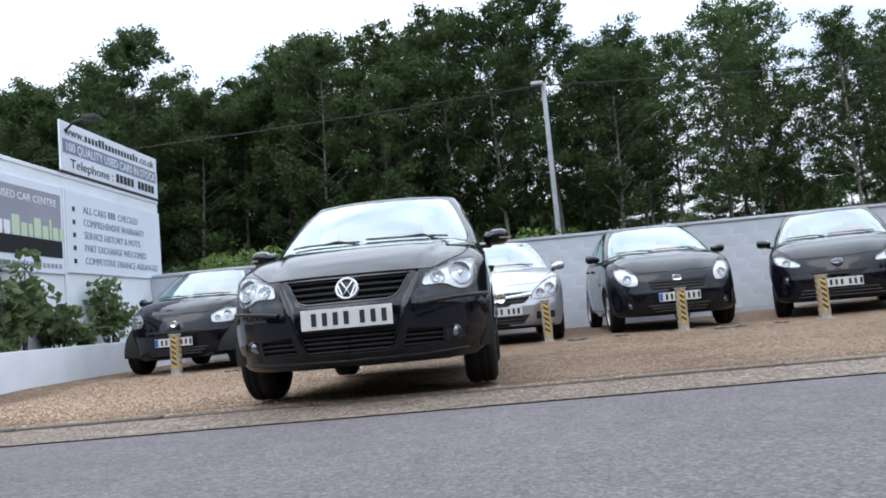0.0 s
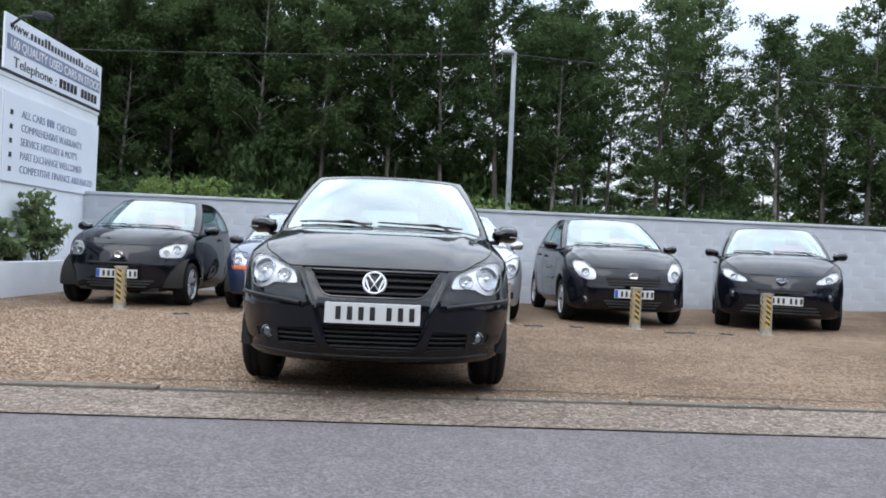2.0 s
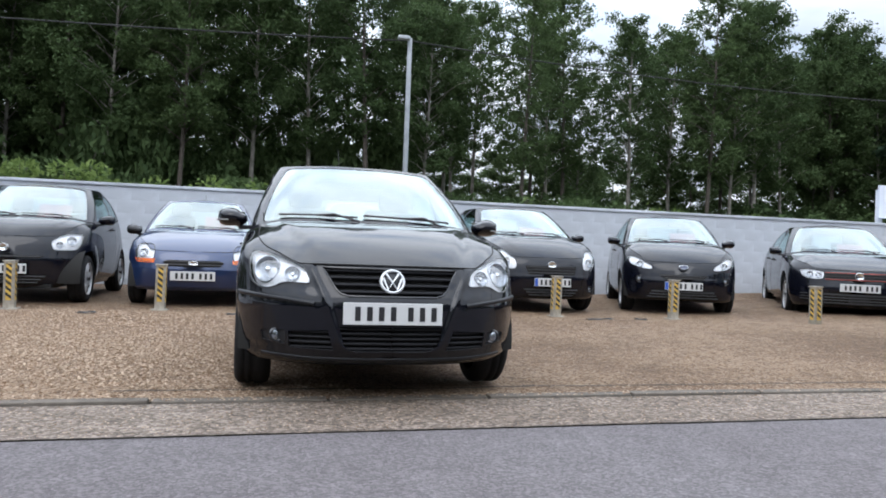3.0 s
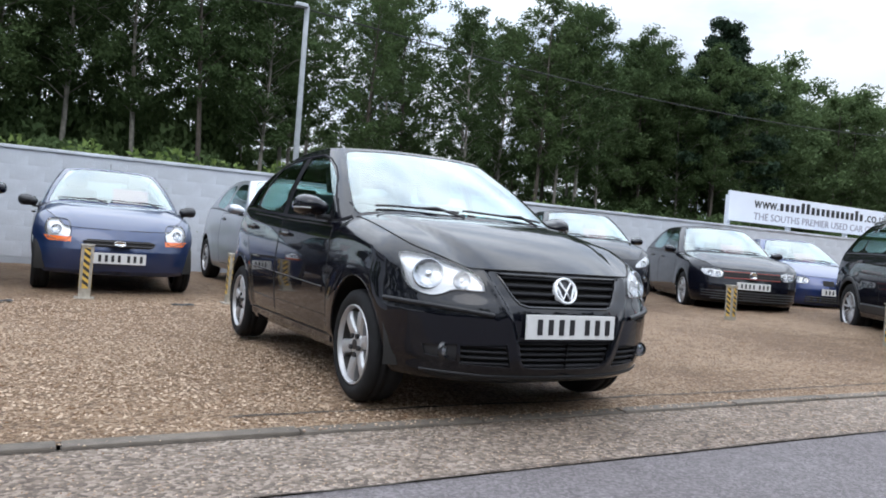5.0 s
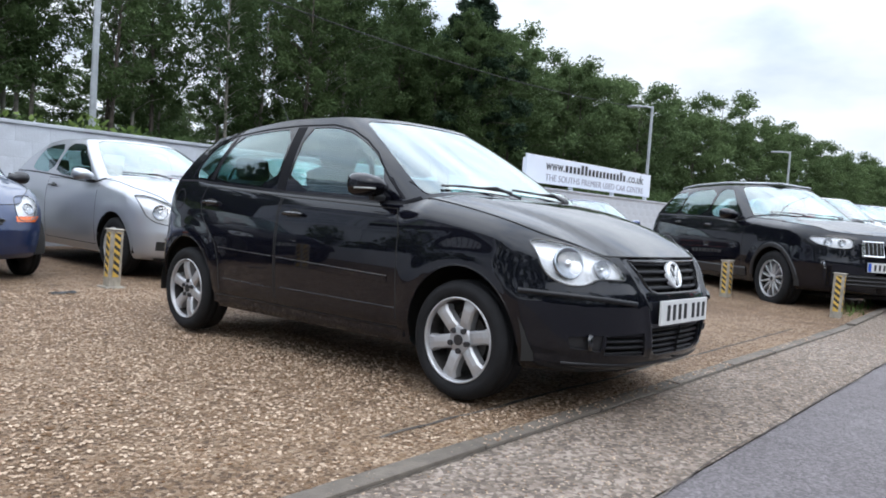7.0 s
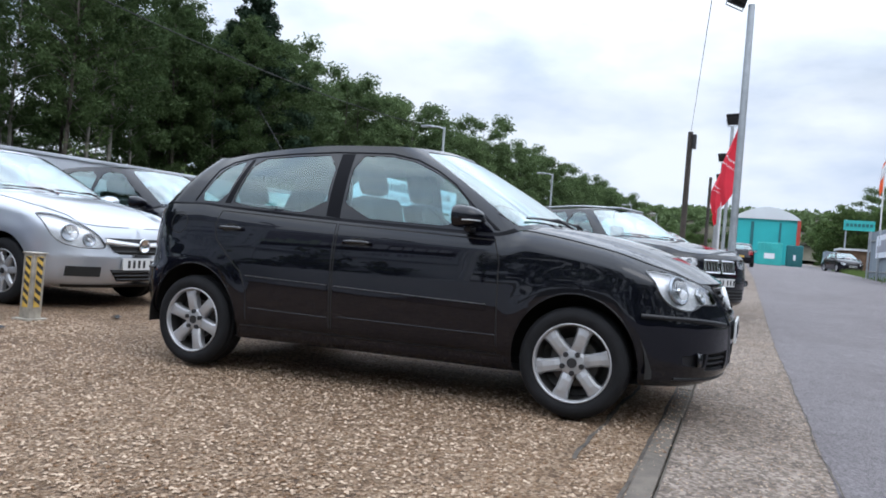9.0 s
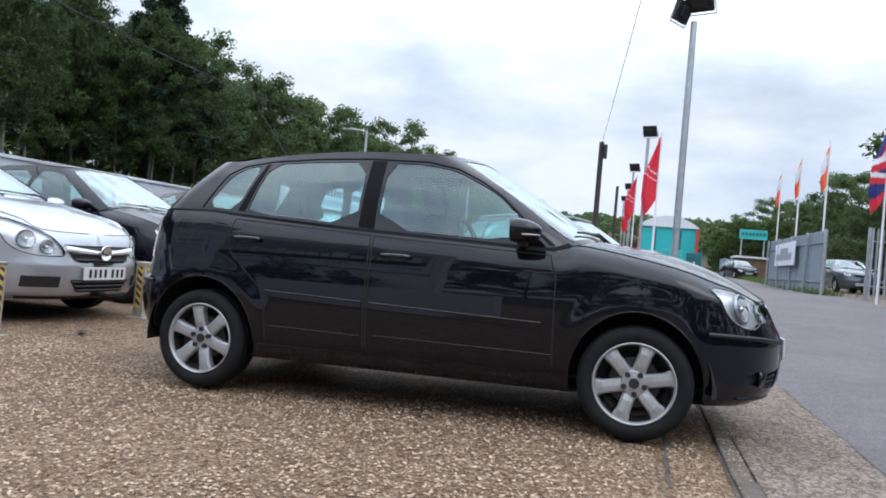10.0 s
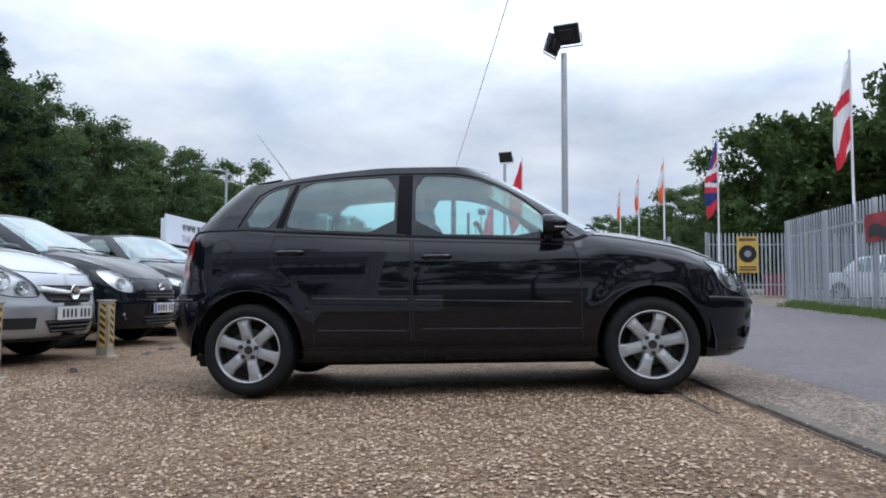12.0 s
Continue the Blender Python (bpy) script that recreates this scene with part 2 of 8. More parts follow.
M = {
    "asphalt": ground_mat("asphalt", 90, 0.9, (0.108, 0.096, 0.098), (0.168, 0.151, 0.154), (0.285, 0.262, 0.266), (0.88, 0.86, 0.86), 0.8, 0.72, 0.006),
    "gravel": ground_mat("gravel", 72, 0.9, (0.145, 0.086, 0.048), (0.385, 0.243, 0.134), (0.62, 0.460, 0.322), (0.66, 0.61, 0.55), 0.75, 1.0, 0.024),
    "concrete": ground_mat("old_concrete", 58, 0.9, (0.100, 0.077, 0.060), (0.222, 0.178, 0.143), (0.44, 0.37, 0.31), (0.76, 0.72, 0.68), 0.85, 0.9, 0.008),
    "kerb": mat("kerb_concrete", (0.122, 0.102, 0.082), 0.85, var=0.35, scale=14, bump=0.5, bscale=90),
    "crack": mat("dark_joint", (0.085, 0.070, 0.056), 0.95, var=0.5, scale=14),
    "wall": mat("white_painted_block", (0.50, 0.525, 0.565), 0.75, var=0.30, scale=1.7, bump=0.45, bscale=38),
    "mortar": mat("painted_mortar", (0.44, 0.465, 0.505), 0.8, var=0.25, scale=3),
    "board": mat("white_sign_board", (0.72, 0.76, 0.84), 0.45, var=0.04, scale=2),
    "render_wall": mat("white_render", (0.74, 0.77, 0.82), 0.7, var=0.08, scale=2.5, bump=0.2, bscale=40),
    "sign_grey": mat("grey_print", (0.30, 0.30, 0.36), 0.5, var=0.08, scale=1.2),
    "sign_black": mat("black_print", (0.012, 0.012, 0.016), 0.45),
    "sign_white": mat("white_print", (0.8, 0.8, 0.82), 0.5),
    "sign_blue": mat("slate_print", (0.20, 0.23, 0.33), 0.5),
    "sign_pale_green": mat("pale_green_print", (0.56, 0.66, 0.50), 0.5),
    "galv": mat("galvanised_steel", (0.42, 0.44, 0.46), 0.45, 0.7, var=0.15, scale=9),
    "pale": varied(mat("galvanised_pale", (0.4, 0.42, 0.45), 0.5, 0.35), (0.30, 0.33, 0.36), (0.46, 0.49, 0.53)),
    "panel": varied(mat("grey_sheet", (0.3, 0.33, 0.37), 0.5, 0.2), (0.22, 0.26, 0.30), (0.29, 0.33, 0.37)),
    "yellow": mat("worn_yellow_tape", (0.62, 0.40, 0.07), 0.6, var=0.25, scale=30),
    "black_tape": mat("black_tape", (0.025, 0.024, 0.024), 0.6, var=0.3, scale=40),
    "bollard": mat("weathered_steel_tube", (0.34, 0.31, 0.26), 0.6, 0.25, var=0.35, scale=25, bump=0.2, bscale=120),
    "rubber": mat("tyre_rubber", (0.012, 0.012, 0.013), 0.75, var=0.25, scale=18, bump=0.25, bscale=200, spec=0.2),
    "alloy": mat("alloy_wheel", (0.426, 0.426, 0.435), 0.40, 0.55, var=0.06, scale=30),
    "steel": mat("steel_and_barrel_shade", (0.050, 0.047, 0.045), 0.55, 0.6, var=0.3, scale=40),
    "plastic": mat("black_plastic", (0.016, 0.016, 0.018), 0.5, var=0.15, scale=25, bump=0.1, bscale=300),
    "plastic_gloss": mat("gloss_black_plastic", (0.008, 0.008, 0.01), 0.2, coat=0.5),
    "grille": mat("satin_black_slat", (0.012, 0.012, 0.014), 0.5, spec=0.18),
    "pillar": mat("matt_black_pillar", (0.006, 0.006, 0.008), 0.5, spec=0.08),
    "under": mat("dark_underbody", (0.012, 0.011, 0.010), 0.9),
    "badge_metal": mat("bright_badge", (0.82, 0.83, 0.84), 0.30, 0.25),
    "strip_metal": mat("dull_bright_strip", (0.24, 0.24, 0.24), 0.4, 0.8),
    "plastic_soft": mat("satin_black_moulding", (0.012, 0.012, 0.014), 0.38, spec=0.35),
    "handle": mat("black_handle", (0.007, 0.007, 0.009), 0.25, coat=0.6),
    "chrome": mat("chrome", (0.78, 0.79, 0.80), 0.12, 1.0),
    "reflector": mat("lamp_reflector", (0.66, 0.67, 0.69), 0.32, 0.45, var=0.12, scale=24),
    "bowl": mat("lamp_bowl", (0.30, 0.32, 0.35), 0.22, 0.85),
    "lampglass": glass_mat("clear_lens", (1, 1, 1), 0.92, 0.03),
    "amber": mat("amber_lens", (0.75, 0.16, 0.03), 0.2, coat=0.6),
    "redlens": mat("red_lens", (0.24, 0.008, 0.008), 0.15, coat=0.8),
    "plate": mat("white_reflective_plate", (0.60, 0.60, 0.59), 0.4, var=0.04, scale=20),
    "plate_blue": mat("blue_plate_band", (0.03, 0.09, 0.42), 0.4),
    "plate_char": mat("plate_black", (0.015, 0.015, 0.017), 0.5),
    "seat": mat("dark_seat_cloth", (0.028, 0.03, 0.036), 0.9, var=0.2, scale=30),
    "dash": mat("dark_dashboard", (0.02, 0.02, 0.022), 0.75),
    "redcard": mat("red_price_card", (0.34, 0.085, 0.095), 0.6, var=0.1, scale=6),
    "glass": glass_mat("car_glass", (0.68, 0.96, 0.96), 0.92, 0.02, 0.115),
    "screen": glass_mat("windscreen_glass", (0.82, 0.97, 0.95), 0.74, 0.015, 0.21),
    "bark": mat("bark", (0.075, 0.062, 0.05), 0.95, var=0.4, scale=6, bump=0.6, bscale=14),
    "birch": mat("birch_bark", (0.19, 0.175, 0.15), 0.9, var=0.5, scale=4, bump=0.4, bscale=20),
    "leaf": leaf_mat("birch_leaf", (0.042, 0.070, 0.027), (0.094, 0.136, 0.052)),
    # far wood paler than the birches: haze is put into its leaf colour
    "leaf_far": leaf_mat("hazed_wood_leaf", (0.062, 0.098, 0.040), (0.128, 0.176, 0.072)),
    "leaf_oak": leaf_mat("broad_leaf", (0.042, 0.072, 0.022), (0.095, 0.140, 0.045)),
    "leaf_pine": leaf_mat("pine_needle", (0.014, 0.028, 0.016), (0.030, 0.052, 0.026), 0.15),
    "leaf_bright": leaf_mat("shrub_leaf", (0.075, 0.125, 0.032), (0.19, 0.25, 0.075)),
    "leaf_shrub": leaf_mat("planter_leaf", (0.085, 0.13, 0.055), (0.22, 0.27, 0.13)),
    "grass": leaf_mat("verge_grass", (0.07, 0.12, 0.03), (0.16, 0.22, 0.07)),
    "soil": mat("woodland_floor", (0.055, 0.05, 0.03), 0.95, var=0.4, scale=1.5, bump=0.5, bscale=8),
    "teal": mat("turquoise_cladding", (0.035, 0.42, 0.43), 0.5, var=0.1, scale=0.8),
    "teal_bin": mat("turquoise_container", (0.05, 0.42, 0.40), 0.5, var=0.15, scale=1.0),
    "dark_teal": mat("dark_green_container", (0.02, 0.14, 0.15), 0.5, var=0.15, scale=1.0),
    "roofwhite": mat("pale_roof_sheet", (0.66, 0.68, 0.70), 0.5, var=0.06, scale=0.7),
    "brickred": mat("red_trim", (0.45, 0.06, 0.04), 0.6, var=0.1),
    "timber": mat("brown_timber", (0.16, 0.10, 0.06), 0.85, var=0.3, scale=3),
    "darkpole": mat("dark_timber_pole", (0.05, 0.042, 0.036), 0.9, var=0.3, scale=3, bump=0.3, bscale=20),
    "flag_red": mat("red_flag_cloth", (0.62, 0.022, 0.045), 0.8, var=0.08, scale=3),
    "banner_red": mat("faded_red_banner", (0.30, 0.03, 0.04), 0.7, var=0.25, scale=5),
    "flag_orange": mat("orange_flag_cloth", (0.85, 0.16, 0.05), 0.8, var=0.08, scale=3),
    "flag_white": mat("white_flag_cloth", (0.75, 0.75, 0.77), 0.8, var=0.04, scale=3),
    "flag_blue": mat("blue_flag_cloth", (0.02, 0.03, 0.16), 0.8, var=0.08, scale=3),
    "cable": mat("black_cable", (0.02, 0.02, 0.02), 0.7),
    "lampglassdark": mat("floodlight_glass", (0.10, 0.11, 0.12), 0.12, coat=0.5),
}
for nm, col, co in (("black", (0.0032, 0.0035, 0.0066), 1.46), ("nearblack", (0.004, 0.0047, 0.009), 1.43),
                    ):
    M["paint_" + nm] = mat("car_paint_" + nm, col, 0.4, 0.0, 1.0, var=0.05, scale=3, spec=0.02)
    M["paint_" + nm].node_tree.nodes["Principled BSDF"].inputs["Coat IOR"].default_value = co
M["paint_blue"] = mat("car_paint_blue", (0.010, 0.026, 0.086), 0.36, 0.30, 1.0, var=0.05, scale=3)
M["paint_darkblue"] = mat("car_paint_dark_blue", (0.012, 0.028, 0.110), 0.34, 0.4, 1.0, var=0.05, scale=3)
M["paint_silver"] = mat("car_paint_silver", (0.45, 0.465, 0.50), 0.36, 0.7, 1.0, var=0.03, scale=3)
M["paint_white"] = mat("car_paint_white", (0.62, 0.63, 0.65), 0.35, 0.0, 1.0, var=0.03, scale=3)
M["paint_grey"] = mat("car_paint_grey", (0.11, 0.12, 0.14), 0.34, 0.6, 1.0, var=0.03, scale=3)


# ---- mesh helpers ----
def part(name, bm, material, parent=None, label="", smooth=False):
    me = bpy.data.meshes.new(name)
    if smooth:
        for f in bm.faces:
            f.smooth = True
    bm.to_mesh(me)
    bm.free()
    for m in (material if isinstance(material, (list, tuple)) else [material]):
        me.materials.append(m)
    ob = new(name, me)
    if parent is not None:
        ob.parent = parent
    if label:
        tagged(ob, label)
    return ob


def share(name, ob, parent, m):
    o = new(name, ob.data)
    o.parent = parent
    o.matrix_basis = m
    return o


def thing(name, label, category, group="", kind="", m=None):
    e = new(name)
    e.empty_display_size = 0.2
    tagged(e, label, category, group, kind)
    if m is not None:
        e.matrix_basis = m
    return e


def box(bm, x0, x1, y0, y1, z0, z1, bevel=0.0, m=None):
    r = bmesh.ops.create_cube(bm, size=1.0)
    vs = r["verts"]
    bmesh.ops.scale(bm, vec=(x1 - x0, y1 - y0, z1 - z0), verts=vs)
    bmesh.ops.translate(bm, vec=((x0 + x1) / 2, (y0 + y1) / 2, (z0 + z1) / 2), verts=vs)
    if bevel:
        es = list({e for v in vs for e in v.link_edges})
        g = bmesh.ops.bevel(bm, geom=es, offset=bevel, segments=2, affect="EDGES", profile=0.6)
        vs = list({v for f in g["faces"] for v in f.verts} | {v for v in vs if v.is_valid})
    if m is not None:
        bmesh.ops.transform(bm, matrix=m, verts=vs)
    return vs


def cyl(bm, r0, r1, p0, p1, seg=16, caps=True):
    p0, p1 = Vector(p0), Vector(p1)
    d = p1 - p0
    m = Matrix.Translation((p0 + p1) / 2) @ d.to_track_quat("Z", "Y").to_matrix().to_4x4()
    return bmesh.ops.create_cone(bm, cap_ends=caps, segments=seg, radius1=r0, radius2=r1, depth=d.length, matrix=m)["verts"]


def lathe(bm, prof, seg=32, m=None):
    """Turns (radius, x) points about the x axis."""
    rings = []
    for r, x in prof:
        rings.append([bm.verts.new((x, r * math.cos(2 * math.pi * i / seg), r * math.sin(2 * math.pi * i / seg))) for i in range(seg)])
    fs = []
    for a, b in zip(rings, rings[1:]):
        for i in range(seg):
            fs.append(bm.faces.new((a[i], a[(i + 1) % seg], b[(i + 1) % seg], b[i])))
    vs = [v for r in rings for v in r]
    if m is not None:
        bmesh.ops.transform(bm, matrix=m, verts=vs)
    return fs


def tube(bm, pts, r, seg=8, r1=None):
    pts = [Vector(p) for p in pts]
    rings = []
    for i, p in enumerate(pts):
        t = (pts[min(i + 1, len(pts) - 1)] - pts[max(i - 1, 0)]).normalized()
        q = t.to_track_quat("Z", "Y")
        rr = r if r1 is None else r + (r1 - r) * i / (len(pts) - 1)
        rings.append([bm.verts.new(p + q @ Vector((rr * math.cos(2 * math.pi * k / seg), rr * math.sin(2 * math.pi * k / seg), 0))) for k in range(seg)])
    for a, b in zip(rings, rings[1:]):
        for k in range(seg):
            bm.faces.new((a[k], a[(k + 1) % seg], b[(k + 1) % seg], b[k]))
    bm.faces.new(rings[0][::-1])
    bm.faces.new(rings[-1])


def grid_faces(bm, rows):
    vr = [[bm.verts.new(p) for p in r] for r in rows]
    for a, b in zip(vr, vr[1:]):
        for i in range(len(a) - 1):
            bm.faces.new((a[i], a[i + 1], b[i + 1], b[i]))


def words(name, text, size, material, parent, m, depth=0.004, width=None, align="LEFT", label=""):
    cu = bpy.data.curves.new(name, "FONT")
    cu.body, cu.size, cu.extrude, cu.align_x = text, size, depth, align
    cu.resolution_u = 3
    tmp = new("tmp_words", cu)
    bpy.context.view_layer.update()
    me = bpy.data.meshes.new_from_object(tmp.evaluated_get(bpy.context.evaluated_depsgraph_get()))
    bpy.data.objects.remove(tmp)
    bpy.data.curves.remove(cu)
    me.name = name
    if width:
        xs = [v.co.x for v in me.vertices]
        k = width / (max(xs) - min(xs))
        for v in me.vertices:
            v.co.x *= k
    me.materials.clear()
    me.materials.append(material)
    ob = new(name, me)
    ob.parent = parent
    ob.matrix_basis = m
    if label:
        tagged(ob, label)
    return ob


def curve(pts):
    """A smooth monotone curve through (a, b) points."""
    xs, ys = np.array([p[0] for p in pts], float), np.array([p[1] for p in pts], float)
    h = np.diff(xs)
    d = np.diff(ys) / h
    s = np.zeros(len(xs))
    s[0], s[-1] = d[0], d[-1]
    for i in range(1, len(xs) - 1):
        if d[i - 1] * d[i] > 0:
            w1, w2 = 2 * h[i] + h[i - 1], h[i] + 2 * h[i - 1]
            s[i] = (w1 + w2) / (w1 / d[i - 1] + w2 / d[i])

    def f(a):
        a = min(max(a, xs[0]), xs[-1])
        i = min(int(np.searchsorted(xs, a, side="right")) - 1, len(h) - 1)
        u = (a - xs[i]) / h[i]
        return float((1 + 2 * u) * (1 - u) ** 2 * ys[i] + u * (1 - u) ** 2 * h[i] * s[i] + u * u * (3 - 2 * u) * ys[i + 1] + u * u * (u - 1) * h[i] * s[i + 1])
    return f


# ---- ground ----
def rise(x):
    """The road climbs gently towards the far bend."""
    return 0.03 * min(16.0, max(0.0, x - 4.0)) + 0.012 * max(0.0, x - 20.0)


def skew(x):
    """The kerb drifts slowly away from the road's far side."""
    return 0.03 * (x + 0.5) - 0.015


def slab(name, x0, x1, y0, y1, z, material, label, cat="ground", lo=0, hi=0):
    bm = bmesh.new()
    cuts = sorted({x0, x1, *[c for c in (4.0, 20.0) if x0 < c < x1]})
    rows = [[(x, y + skew(x) * k, z + (rise(x) if cat != "earth" else 0)) for x in cuts] for y, k in ((y0, lo), (y1, hi))]
    grid_faces(bm, rows)
    ob = part(name, bm, material)
    return tagged(ob, label, cat, kind="structure")


slab("ground", -900, 900, -900, 900, -0.3, M["soil"], "dark woodland earth reaching into the distance", cat="earth")
slab("road", -60, 140, -1.5, 3.70, 0.0, M["asphalt"], "worn grey asphalt road", cat="road", hi=1)
slab("yard_ground", 4, 140, -40, -1.5, -0.004, M["concrete"], "dusty pale yard surface behind the fence")
slab("road_near", -60, 4, -30, -1.5, 0.0, M["asphalt"], "worn grey asphalt road beside the yard", cat="road")
slab("apron", -60, 140, 3.70, 4.345, 0.006, M["concrete"], "pale worn concrete strip between road and kerb", cat="pavement", lo=1, hi=1)


def dip(x, y):
    """The gravel sinks a little behind the kerb where cars turn."""
    a = min(1.0, max(0.0, (y - 4.9) / 2.2)) * min(1.0, max(0.0, (9.3 - y) / 1.6))
    b = min(1.0, max(0.0, (3.6 - x) / 3.0)) * min(1.0, max(0.0, (x + 7.5) / 2.0))
    return -0.062 * a * a * (3 - 2 * a) * b * b * (3 - 2 * b)


bm = bmesh.new()
xs = [-10, -8] + [-7.5 + 0.3 * i for i in range(41)] + [8, 12, 16, 20, 60]
ys_ = [4.44, 4.9] + [5.0 + 0.2 * i for i in range(23)] + [10.5, 13.9]
grid_faces(bm, [[(x, y + skew(x) * max(0, min(1, 1 - (y - 4.5) / 5)), dip(x, y) + rise(x)) for x in xs] for y in ys_])
tagged(part("forecourt", bm, M["gravel"], smooth=True), "golden pea gravel forecourt", "ground", kind="structure")
slab("forecourt_far", 60, 140, 4.44, 13.9, 0.0, M["concrete"], "pale hard standing further along the road", lo=1)
bm = bmesh.new()
kb = thing("kerb", "flush concrete kerb edging between gravel and road strip", "kerb", kind="structure")
bm = bmesh.new()
box(bm, 0.006, 0.906, 4.35, 4.44, -0.15, 0.018, 0.010)
k0 = part("kerb_stone", bm, M["kerb"], kb)
k0.matrix_basis = pose(0, skew(0), 0, 0, 0, 1.72)
for i in range(-34, 66):
    if i:
        share("kerb_stone", k0, kb, pose(0.915 * i, skew(0.915 * i) + 0.004 * math.sin(i * 2.1), 0.004 * math.sin(i * 1.3) + rise(0.915 * i), 0, 0.12 * math.sin(i * 0.7) - (1.7 if i > 4 else 0), 1.72))


def ragged(name, y, x0, x1, w, amp, z, material, label, seed):
    """A dark uneven joint along the road."""
    bm = bmesh.new()
    rows = []
    n = int((x1 - x0) / 0.06)
    for i in range(n + 1):
        x = x0 + (x1 - x0) * i / n
        o = amp * noise.noise((x * 1.3, seed, 0)) + amp * 0.4 * noise.noise((x * 6, seed, 1))
        ww = w * (0.6 + 0.8 * abs(noise.noise((x * 2.1, seed, 5))))
        o += skew(x)
        rows.append([(x, y + o - ww / 2, z + rise(x)), (x, y + o + ww / 2, z + rise(x))])
    grid_faces(bm, rows)
    return tagged(part(name, bm, material), label, "joint", kind="structure")


ragged("apron_joint", 3.70, -14, 30, 0.008, 0.03, 0.010, M["crack"], "dark ragged joint between asphalt and concrete", 3)
ragged("kerb_joint", 4.452, -14, 30, 0.026, 0.016, 0.005, M["crack"], "dark dirty joint behind the kerb", 7)
ragged("kerb_front_joint", 4.342, -14, 30, 0.010, 0.006, 0.009, M["crack"], "dark joint in front of the kerb", 9)
ragged("gravel_edge_joint", 4.70, -2.2, 3.4, 0.03, 0.03, 0.004, M["crack"], "buried dark drain edge in the gravel", 12)

# loose stones on the gravel
rng = np.random.default_rng(5)
stone_v = np.array([(1, 0, 0), (-1, 0, 0), (0, 1, 0), (0, -1, 0), (0, 0, 1), (0, 0, -1), (.6, .6, .45), (-.6, .6, .45), (-.6, -.6, .45), (.6, -.6, .45)], float)
stone_f = [(4, 6, 7), (4, 7, 8), (4, 8, 9), (4, 9, 6), (0, 2, 6), (2, 1, 7), (1, 3, 8), (3, 0, 9), (6, 2, 7), (7, 1, 8), (8, 3, 9), (9, 0, 6)]
verts, faces = [], []
for n_st, (x0, x1, y0, y1), s0, s1 in ((26000, (-5.2, -0.9, 4.55, 9.2), 0.0055, 0.013), (7000, (-5.5, 4.0, 4.5, 9.6), 0.006, 0.013), (2200, (-5.0, 3.0, 4.36, 4.60), 0.004, 0.009), (4200, (-5.5, 5.0, 3.70, 4.36), 0.003, 0.0065)):
    for _ in range(n_st):
        gx, gy = rng.uniform(x0, x1), rng.uniform(y0, y1)
        gy += skew(gx) if gy < 4.7 else 0.0
        c = np.array([gx, gy, (0.001 if gy - skew(gx) > 4.44 else 0.018 if gy - skew(gx) > 4.35 else 0.006) + dip(gx, gy)])
        sc = rng.uniform(s0, s1) * np.array([1, rng.uniform(.5, .85), rng.uniform(.4, .7)])
        a = rng.uniform(0, 6.28)
        rot = np.array([[math.cos(a), -math.sin(a), 0], [math.sin(a), math.cos(a), 0], [0, 0, 1]])
        p = (stone_v * rng.uniform(.85, 1.15, (10, 1)) * sc) @ rot.T + c
        b0 = len(verts)
        verts += p.tolist()
        faces += [tuple(b0 + i for i in f) for f in stone_f]
me = bpy.data.meshes.new("gravel_stones")
me.from_pydata(verts, [], faces)
gm = leaf_mat("pea_stone", (0.15, 0.084, 0.043), (0.57, 0.440, 0.325), 0.0, 1.0)
me.materials.append(gm)
tagged(new("gravel_stones", me), "loose golden and brown pea gravel stones", "gravel", kind="stuff")

# ---- back wall: painted blocks ----
wall = thing("wall_north", "white painted concrete block wall behind the parked cars", "wall", kind="structure")
bm = bmesh.new()
box(bm, -6.9, 19.5, 13.821, 13.99, -0.4, 1.68)
part("wall_core", bm, M["mortar"], wall)
bm = bmesh.new()
box(bm, -6.9, 19.5, 13.79, 14.02, 1.68, 1.73, 0.008)
part("wall_coping", bm, M["wall"], wall)
bm = bmesh.new()
BW, BH = 0.45, 0.225
box(bm, 0.0015, BW - 0.0015, 13.8185, 13.835, 0.0015, BH - 0.0015, 0.0015)
blk = part("block", bm, M["wall"], wall)
blk.matrix_basis = pose(-6.9, 0, 0)
for r in range(7):
    z = BH * r + 0.10
    n_c = 58
    for c in range(n_c):
        x = -6.9 + BW * c - (BW / 2 if r % 2 else 0)
        if (r, c) == (0, 0) or x < -6.95 or x + BW > 19.5:
            continue
        share("block", blk, wall, pose(x, 0.0012 * math.sin(r * 7 + c * 3.3), z))
blk.matrix_basis = pose(-6.9, 0, 0.10)

# ---- sign building by the planter ----
BX = -6.7


def on_board(y, z, lift=0.0):
    """A pose on the board's face, which looks along +x: text runs towards +y."""
    return Matrix.Translation((BX + lift, y, z)) @ Matrix(((0, 0, 1, 0), (1, 0, 0, 0), (0, 1, 0, 0), (0, 0, 0, 1)))


bd = thing("sign_wall", "long white rendered boundary building carrying sales signs", "building", kind="structure")
bm = bmesh.new()
box(bm, BX - 0.30, BX - 0.02, 7.3, 14.25, -0.1, 3.19)
part("wall_face", bm, M["render_wall"], bd)
bm = bmesh.new()
box(bm, BX - 0.32, BX - 0.005, 7.28, 14.27, 3.19, 3.255, 0.01)
part("wall_capping", bm, M["render_wall"], bd)
for y in (7.4, 11.02):
    bm = bmesh.new()
    box(bm, BX - 0.03, BX + 0.012, y - 0.03, y + 0.03, 0.4, 3.0, 0.004)
    part("cover_strip", bm, M["render_wall"], bd)


